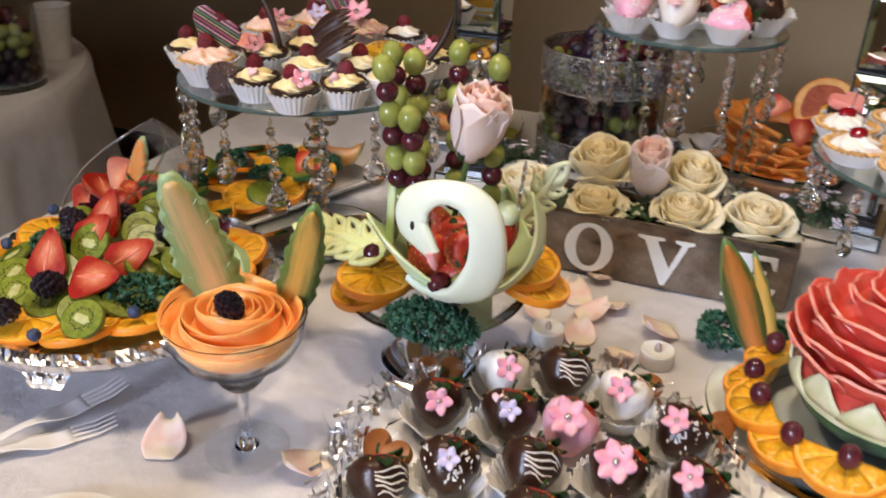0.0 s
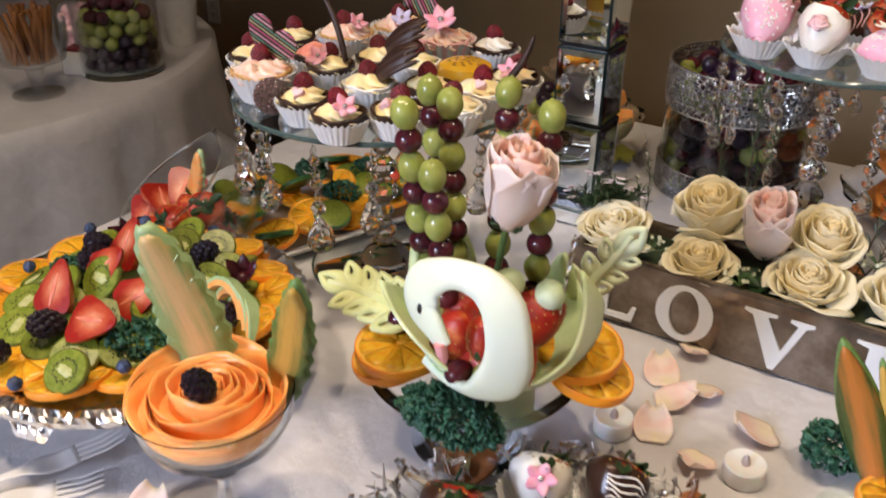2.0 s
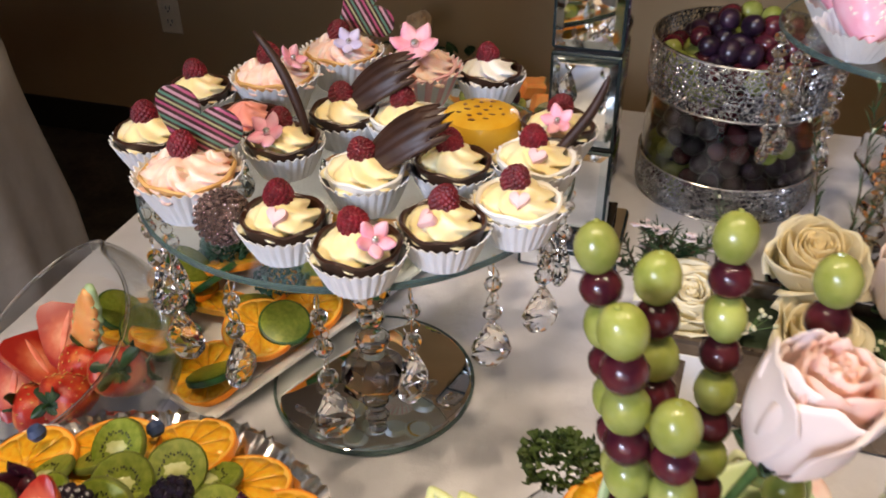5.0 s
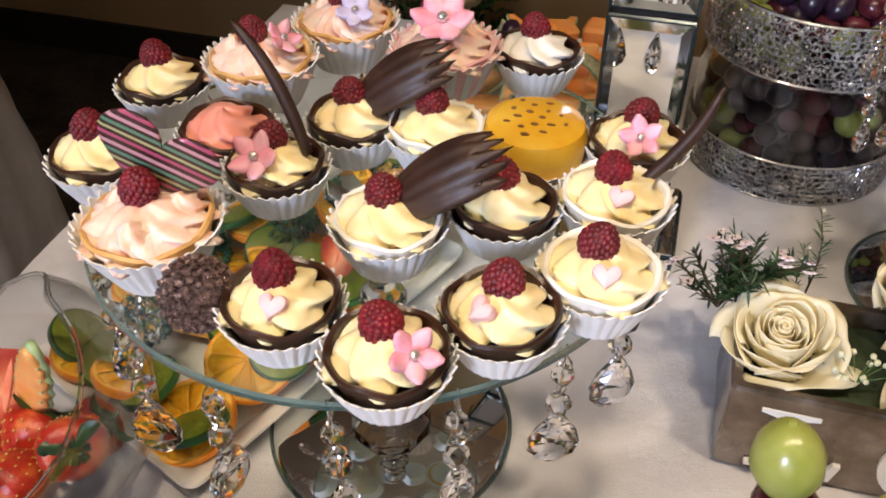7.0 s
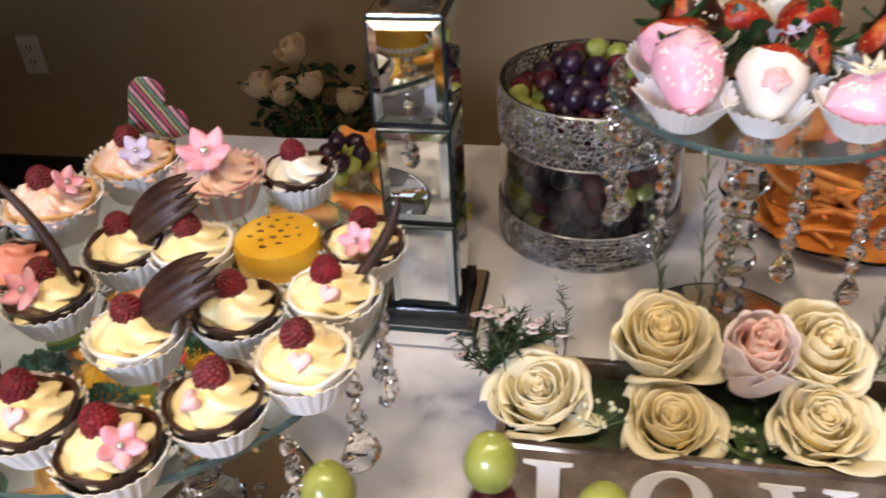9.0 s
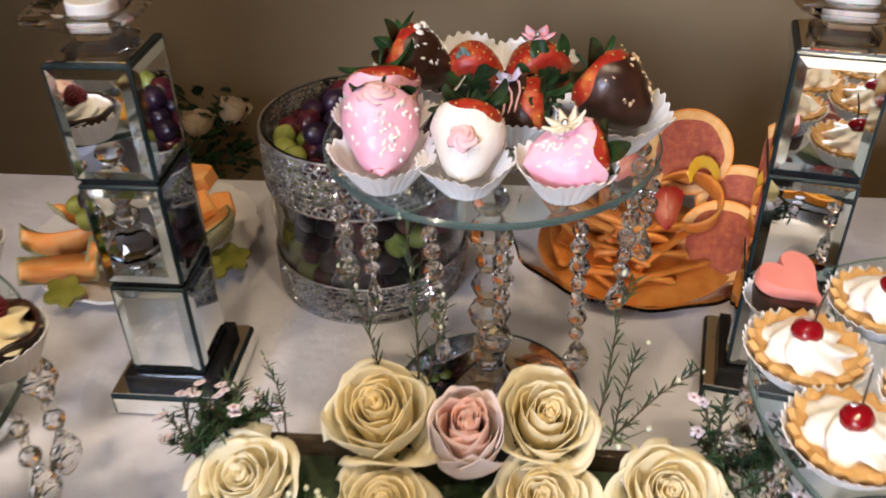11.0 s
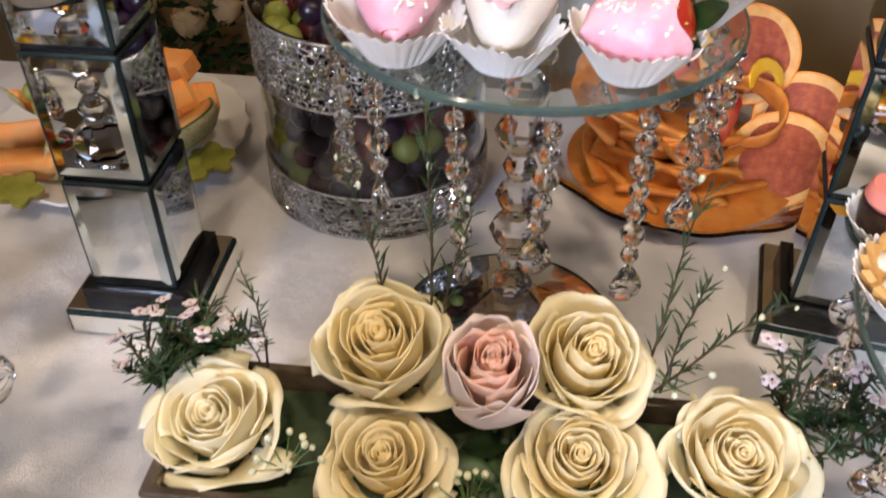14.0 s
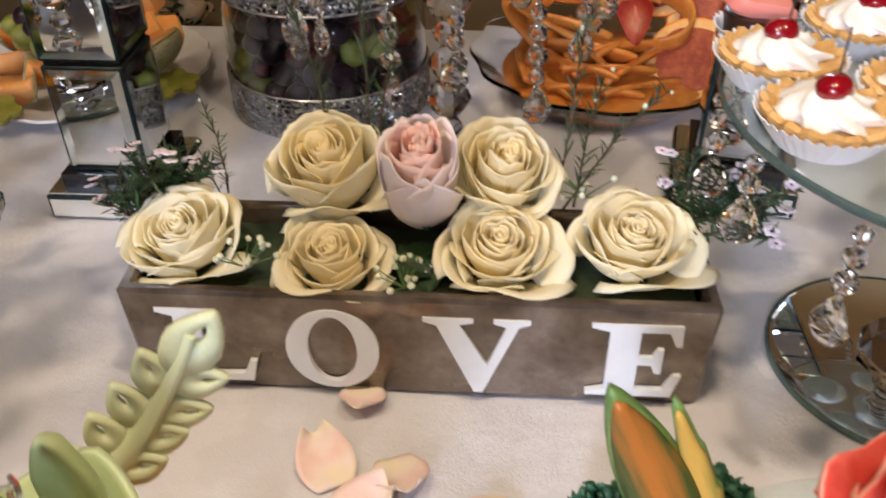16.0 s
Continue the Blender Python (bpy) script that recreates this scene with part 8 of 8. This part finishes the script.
random.seed(151)
PX, PY = 0.100, 1.772
for x, y, z, rx, ry, rz in ((0.030, 1.715, 0.800, 25, 0, 20), (0.050, 1.665, 0.790, 55, 0, 10), (0.120, 1.690, 0.795, 50, 5, 0), (0.035, 1.775, 0.808, 10, 0, 60), (0.090, 1.840, 0.808, -20, 0, 10)):
    melon_wedge(pose(x, y, z, rx, ry, rz), 0.042)
def melon_boat():
    """A thick cantaloupe wedge lying like a boat, its hollow heaped with chunks."""
    t = thing("cantaloupe_boat", pose(0.170, 1.742, 0.806, 12, -14, -38), "hollowed cantaloupe wedge with netted rind holding chunks", "fruit", "cantaloupe on the china plate")
    def layer(r0, r1, drop):
        def f(bm):
            def P(i, j):
                a, g = 2 * math.pi * i / 48, math.pi / 2 * j / 8
                o = []
                for r in (r0, r1):
                    o.append((1.22 * r * math.cos(a) * math.cos(g), 0.70 * r * math.sin(a) * math.cos(g), -0.62 * r * math.sin(g) + 0.010 * math.cos(a) ** 2 - drop))
                return o
            V = [[[bm.verts.new(P(i, j)[q]) for i in range(48)] for j in range(8)] for q in (0, 1)]
            for q in (0, 1):
                for j in range(7):
                    for i in range(48):
                        bm.faces.new((V[q][j][i], V[q][j][(i + 1) % 48], V[q][j + 1][(i + 1) % 48], V[q][j + 1][i]))
                bm.faces.new(V[q][7])
            for i in range(48):
                bm.faces.new((V[0][0][i], V[0][0][(i + 1) % 48], V[1][0][(i + 1) % 48], V[1][0][i]))
            bmesh.ops.recalc_face_normals(bm, faces=bm.faces)
        return f
    part("flesh", mk("boat_flesh", layer(0.044, 0.0595, 0.0), "cantaloupe", smooth="all"), t, ID, "thick orange flesh")
    part("green_layer", mk("boat_green", layer(0.0597, 0.0622, 0.0004), "wm_green", smooth="all"), t, ID, "dark green line under the rind")
    part("rind", mk("boat_rind", layer(0.0624, 0.0645, 0.0010), "cant_skin", smooth="all"), t, ID, "netted grey-brown rind")


def chunk(bm):
    slab(bm, -0.021, 0.021, -0.014, 0.014, -0.012, 0.012, 0.004)
    for v in bm.verts:
        v.co.x *= 1 - 12 * v.co.z * (v.co.z > 0)
        v.co.y += 6 * v.co.x * v.co.x
    bmesh.ops.subdivide_edges(bm, edges=bm.edges, cuts=1)


def rind_curl(bm):
    def F(u, v):
        a = radians(-75 + 150 * v)
        return (0.034 * math.sin(a), (u - 0.5) * 0.014, 0.034 * math.cos(a))
    shell(bm, F, 4, 18, 0.003)


melon_boat()
for x, y, z, rx, ry, rz, k in ((0.168, 1.792, 0.836, 10, -6, -14, 1.05), (0.150, 1.760, 0.826, -24, 10, 30, 0.95), (0.186, 1.752, 0.818, 14, 24, -50, 1.0), (0.206, 1.762, 0.816, -12, 30, -62, 0.85), (0.180, 1.722, 0.812, 30, 0, -20, 0.9), (0.120, 1.800, 0.826, 10, 12, 40, 1.0), (0.095, 1.775, 0.826, -16, 8, 80, 1.0)):
    solo("melon_chunk", mk("melon_chunk", chunk, "cantaloupe"), pose(x, y, z, rx, ry, rz) @ S(k), "chunk of orange cantaloupe on the plate", "fruit", "cantaloupe chunks")
curl = thing("melon_rind_curl", pose(0.166, 1.728, 0.806, 14, 20, -34), "curled strip of netted melon rind", "garnish")
part("rind", mk("rind_curl", rind_curl, "cant_skin", smooth="all"), curl)
part("flesh", mk("rind_curl_green", rind_curl, "melon_edge", smooth="all"), curl, S(0.93, 1.15, 0.93), "green layer under the rind")
for k in range(16):
    solo("grape", grape_mesh(("grape_green", "grape_green", "grape_black")[k % 3], 0.0115), tumble(0.080 + 0.030 * math.cos(k * 1.7) * (0.4 + k / 20), 1.735 + 0.03 * math.sin(k * 1.7), 0.822 + 0.010 * (k % 3)), "grape lying on the melon plate", "grape", "grapes on the melon plate")
for k, (x, y, tn) in enumerate(((0.205, 1.688, 0), (0.225, 1.715, 40), (0.060, 1.640, 10))):
    solo("starfruit_slice", mk("starfruit", lambda bm: lathe(bm, [(0, 0), (0.022, 0), (0.023, 0.003), (0.022, 0.006), (0, 0.006)], 40, lambda a, j, r, z: (r * (0.72 + 0.30 * abs(math.cos(2.5 * a)) ** 1.5), z)), "starfruit"), pose(x, y, 0.775, 12, 6, tn), "yellow-green star fruit slice", "fruit", "star fruit slices")


def rect_platter():
    t = thing("serving_platter", pose(-0.060, 1.345, TZ, 0, 0, -22), "white rectangular china platter of sliced fruit", "platter")
    def f(bm):
        w, d = 0.105, 0.165
        rows = [(w - 0.02, d - 0.02, 0.0), (w - 0.005, d - 0.005, 0.010), (w, d, 0.016), (w - 0.001, d - 0.001, 0.0185), (w - 0.012, d - 0.012, 0.0155), (w - 0.024, d - 0.024, 0.0055)]
        def P(i, j):
            a, b, z = rows[j]
            c = 0.012
            pts = []
            for n, (sx, sy) in enumerate(((1, 1), (-1, 1), (-1, -1), (1, -1))):
                for q in range(5):
                    g = math.pi / 2 * (n + q / 4)
                    pts.append((sx * (a - c) + c * math.cos(g), sy * (b - c) + c * math.sin(g)))
            return (*pts[i], z)
        grid(bm, P, 20, len(rows), True, 0, True, True)
    part("dish", mk("rect_platter", f, "china"), t)


rect_platter()
random.seed(161)
RM = pose(-0.060, 1.345, TZ + 0.008, 0, 0, -22)
for k in range(14):
    px_, py_ = -0.06 + 0.06 * (k % 3), -0.125 + 0.062 * (k // 3)
    citrus_slice(RM @ pose(px_, py_, 0.012 + 0.012 * (k % 2), rnd(-25, 25), rnd(-25, 25), rnd(0, 360)), "orange", 0.036, 0.007, 0.5 if k % 3 == 1 else 1.0, group="orange slices on the white platter")
def cuke(bm):
    lathe(bm, [(0, 0), (0.023, 0), (0.025, 0.001), (0.025, 0.006), (0.023, 0.007), (0, 0.007)], 28)
    for fc in bm.faces:
        c = fc.calc_center_median()
        if math.hypot(c.x, c.y) > 0.0236:
            fc.material_index = 1
for k in range(12):
    solo("melon_slice", mk("melon_slice_dark", cuke, "kiwi", "wm_green"), RM @ pose(-0.075 + 0.05 * (k % 4), -0.13 + 0.085 * (k // 4), 0.022 + 0.006 * (k % 3), rnd(-35, 35), rnd(-35, 35), rnd(0, 90)), "melon slice with a dark green rind", "fruit", "melon slices on the white platter")
for k, (x, y) in enumerate(((-0.04, -0.09), (0.02, 0.0), (-0.03, 0.07), (0.05, 0.10), (-0.07, 0.0))):
    ob = thing("kale_leaf", RM @ pose(x, y, 0.030, 0, 0, 50 * k), "curly green kale between the slices", "garnish", "leafy garnishes")
    part("curled_leaf", ruffle_mesh("kale_d", "kale", 0.024, 0.016, 0.012, 80, 85, 0.0048), ob)
half_berry(RM @ pose(0.05, 0.05, 0.045, 40, 0, 20), 0.02, 0.045, "cut strawberries on the platter")
melon_wedge(RM @ pose(0.045, 0.125, 0.045, 20, 0, 30), 0.04, "cantaloupe wedge on the white platter", "melon on the platter")

# strawberries and melon in the slant-cut bowl
random.seed(171)
for x, y, z, rx, ry, rz, k in ((-0.152, 1.156, 0.834, 40, 20, 30, 1), (-0.160, 1.130, 0.826, 32, 18, 75, 1), (-0.178, 1.112, 0.806, 50, 10, 20, 1), (-0.082, 1.128, 0.836, 50, 30, 30, 0), (-0.108, 1.105, 0.822, 70, 10, -20, 0), (-0.15, 1.11, 0.792, 80, 0, -60, 0), (-0.105, 1.16, 0.796, 60, 0, 120, 0), (-0.165, 1.15, 0.8, 30, 0, 80, 0), (-0.125, 1.135, 0.815, 50, 10, 160, 0)):
    if k:
        half_berry(pose(x, y, z, rx, ry, rz), 0.026, 0.060, "strawberries in the slant-cut bowl")
    else:
        whole_straw(x, y, z, rx, ry, rz, 0.022, 0.046, "strawberries in the slant-cut bowl")
melon_leaf(pose(-0.136, 1.150, 0.824, -12, 22, -20), 0.085, 0.017, "cantaloupe piece carved with a zigzag rind", 6, ("cantaloupe", "pale_rind"), bend=0.1)


# ---- small things on the cloth ----
def loose_petal(x, y, turn, s, rise, label="fallen rose petal, pink and cream"):
    def f(bm):
        def F(u, v):
            k = (u - 0.5) * 2
            w = 0.021 * math.sin(math.pi * min(1, 0.14 + 0.80 * v)) ** 0.6
            return (k * w, 0.042 * (v - 0.5), 0.0012 + 0.010 * k * k * v + 0.013 * v * v * v + 0.0015 * noise.noise(Vector((u * 4, v * 4, 2))))
        shell(bm, F, 11, 11, 0.0008)
    solo("rose_petal", mk("loose_petal", f, "petalloose", smooth="all"), pose(x, y, TZ + 0.0012 + rise, 0, 0, turn) @ S(s * 0.86), label, "petal", "fallen rose petals")


for q in ((0.173, 0.800, 20, 1.15, 0), (0.313, 0.822, 140, 1.2, 0), (0.486, 1.282, 175, 0.9, 0.002), (0.432, 1.170, 80, 0.95, 0), (0.470, 1.228, 30, 1.05, 0), (0.497, 1.194, 300, 1.1, 0), (0.519, 1.219, 200, 1.05, 0), (0.578, 1.187, 120, 1.15, 0), (0.493, 1.141, 20, 1.05, 0), (0.543, 1.116, 170, 1.0, 0)):
    loose_petal(*q)


def fork(x, y, z, turn, tilt=0.0):
    t = thing("plastic_fork", pose(x, y, z, tilt, 0, turn), "white plastic fork lying on the cloth", "fork", "plastic forks")
    def f(bm):
        def F(u, v):
            k = (u - 0.5) * 2
            w = np.interp(v, [0, 0.5, 0.62, 0.74, 1.0], [0.0065, 0.0045, 0.0055, 0.0125, 0.0135])
            z_ = np.interp(v, [0, 0.5, 0.68, 0.85, 1], [0.004, 0.009, 0.007, 0.002, 0.003])
            return (k * w, -0.168 * (1 - v) * 0.75, z_ - 0.0016 * (1 - k * k) * (v > 0.6))
        shell(bm, F, 7, 22, 0.0016)
    part("handle", mk("fork_handle", f, "fork", smooth="all"), t)
    for k in range(4):
        part("tine", mk("fork_tine", lambda bm: tube(bm, [(0, 0, 0.003), (0, 0.022, 0.0024), (0, 0.040, 0.006)], [0.0022, 0.0018, 0.0008], 6, 0, 0.55), "fork"), t, pose(-0.0105 + 0.007 * k, -0.001, 0))


fork(0.074, 0.812, TZ + 0.013, -24, 3)
fork(0.085, 0.778, TZ + 0.001, -38)

# the edge of a tart plate in front
solo("small_plate", saucer("small_plate", [(0, 0), (0.04, 0), (0.065, 0.006), (0.07, 0.008), (0.069, 0.010), (0.04, 0.004), (0, 0.003)], "china", 48), pose(0.178, 0.650, TZ), "small white plate of baked sweets", "plate")
for x, y in ((0.200, 0.686), (0.150, 0.662), (0.182, 0.632)):
    solo("baked_bun", mk("bun", lambda bm: ball(bm, (0, 0, 0.012), (0.026, 0.024, 0.013), 20, 10, 0, 0.12), "pastry"), pose(x, y, TZ + 0.004), "golden baked pastry on a small plate", "pastry", "baked pastries")


# ---- the round side table ----
def pretzel_glass():
    t = thing("footed_glass", pose(-0.863, 1.428, TZ), "footed glass dish of pretzel sticks", "bowl")
    prof = [(0, 0), (0.049, 0), (0.049, 0.002), (0.012, 0.008), (0.010, 0.02), (0.018, 0.05), (0.03, 0.058), (0.062, 0.068), (0.072, 0.10), (0.074, 0.14), (0.072, 0.14), (0.069, 0.102), (0.058, 0.072), (0, 0.064)]
    part("glass_body", saucer("pretzel_glass", prof, "thin_glass", 56), t, ID, "clear glass dish on a short stem")
    random.seed(181)
    for k in range(26):
        a, q = 2.4 * k, 0.045 * math.sqrt((k + 0.5) / 26)
        solo("pretzel_stick", mk("pretzel", lambda bm: tube(bm, [(0, 0, 0), (0.001, 0, 0.05), (0, 0.001, 0.10)], [0.0045, 0.005, 0.0045], 8), "pretzel"), Matrix.Translation((-0.863 + q * math.cos(a), 1.428 + q * math.sin(a), TZ + 0.068)) @ pose(0, 0, 0, rnd(-16, 16), rnd(-16, 16), rnd(0, 90)), "brown baked pretzel stick in the glass", "snack", "pretzel sticks")


pretzel_glass()


def dip_cup(x, y):
    t = thing("dip_cup", pose(x, y, TZ, 0, 0, 20), "small white square cup of red sauce", "cup")
    part("cup", mk("dip_cup", lambda bm: slab(bm, -0.028, 0.028, -0.028, 0.028, 0, 0.05, 0.005), "china"), t)
    part("sauce", mk("dip_sauce", lambda bm: slab(bm, -0.022, 0.022, -0.022, 0.022, 0.0502, 0.056, 0.003), "raspberry"), t, ID, "red sauce")


dip_cup(-0.905, 1.560)


def paper_cups(x, y):
    t = thing("cup_stack", pose(x, y, TZ), "stack of white paper cups on the side table", "cup")
    for k in range(3):
        part("cup", mk("paper_cup_plain", lambda bm: lathe(bm, [(0, 0), (0.03, 0), (0.042, 0.095), (0.0435, 0.096), (0.0435, 0.099), (0.041, 0.0985), (0.029, 0.003), (0, 0.003)], 36), "paper"), t, pose(0.002 * k, 0, 0.012 * k))


paper_cups(-0.905, 1.835)
def clear_jar(x, y):
    t = thing("glass_jar", pose(x, y, TZ), "clear glass jar of pale sweets", "jar")
    part("glass_wall", saucer("jar_glass", [(0, 0), (0.05, 0), (0.052, 0.005), (0.052, 0.17), (0.050, 0.17), (0.0495, 0.008), (0, 0.008)], "glass", 40), t, ID, "clear glass", shadow=False)
    part("sweets", mk("jar_sweets", lambda bm: [ball(bm, (0.034 * math.cos(2.4 * k) * math.sqrt((k % 9) / 9), 0.034 * math.sin(2.4 * k) * math.sqrt((k % 9) / 9), 0.02 + 0.012 * (k // 9)), 0.011, 8, 6) for k in range(70)], "palepink"), t, ID, "pale pink sweets")
clear_jar(-1.000, 1.640)


# ---- roses in a vase behind the tables ----
M["dimrose"] = sss(mottled("peach_rose_petal", (0.95, 0.70, 0.42), (0.96, 0.78, 0.54), 18, 0.55, vary=0.08), 0.15, (0.006, 0.003, 0.002))
random.seed(191)
VX, VY = -0.33, 2.78


def floor_vase():
    t = thing("floor_vase", pose(VX, VY, 0), "tall dark vase standing on the floor behind the table", "vase")
    part("body", mk("floor_vase", lambda bm: lathe(bm, [(0, 0), (0.07, 0), (0.09, 0.04), (0.085, 0.14), (0.055, 0.24), (0.065, 0.28), (0.06, 0.28), (0.05, 0.24), (0, 0.2)], 40), "black"), t)
    return t


vase = floor_vase()
for x, y, z in ((-0.361, 2.77, 0.543), (-0.466, 2.77, 0.44), (-0.414, 2.77, 0.424), (-0.336, 2.77, 0.442), (-0.242, 2.77, 0.402), (-0.158, 2.77, 0.438)):
    rose(x, y, z - 0.030, 0.046, 0.066, ("dimrose", "dimrose"), "peach rose on a long stem in the floor vase", (rnd(0, 25), rnd(-15, 15)), rnd(0, 360), 0.45, group="roses in the floor vase", stem=0.0, petals=16)
    d = Vector((VX, VY, 0.26)) - Vector((x, y, z - 0.03))
    part("stem", mk("bg_stem_%.3f" % x, lambda bm: tube(bm, [(0, 0, 0), d * 0.5 + Vector((0, 0, 0.01)), d], 0.003, 6), "stem"), vase, Matrix.Translation((x - VX, y - VY, z - 0.03)), "green rose stem")


def bg_leaves(bm):
    random.seed(195)
    for k in range(210):
        c = Vector((rnd(-0.18, 0.20), rnd(-0.02, 0.08), rnd(0.22, 0.46)))
        e = Vector((rnd(-1, 1), rnd(-1, 0.4), rnd(-0.3, 1))).normalized()
        side = e.cross(Vector((0, 0, 1))).normalized()
        L, w = rnd(0.03, 0.055), rnd(0.010, 0.017)
        def F(u, v):
            kk = (u - 0.5) * 2
            return c + e * L * v + side * kk * w * math.sin(math.pi * min(1, 0.1 + 0.9 * v)) + Vector((0, 0, -0.01 * v * v + 0.003 * kk * kk))
        shell(bm, F, 5, 6, 0.0006)


solo("rose_foliage", mk("bg_leaves", bg_leaves, "leaf", smooth="all"), pose(VX, VY, 0), "dark green rose leaves massed in the vase", "foliage", kind="stuff")
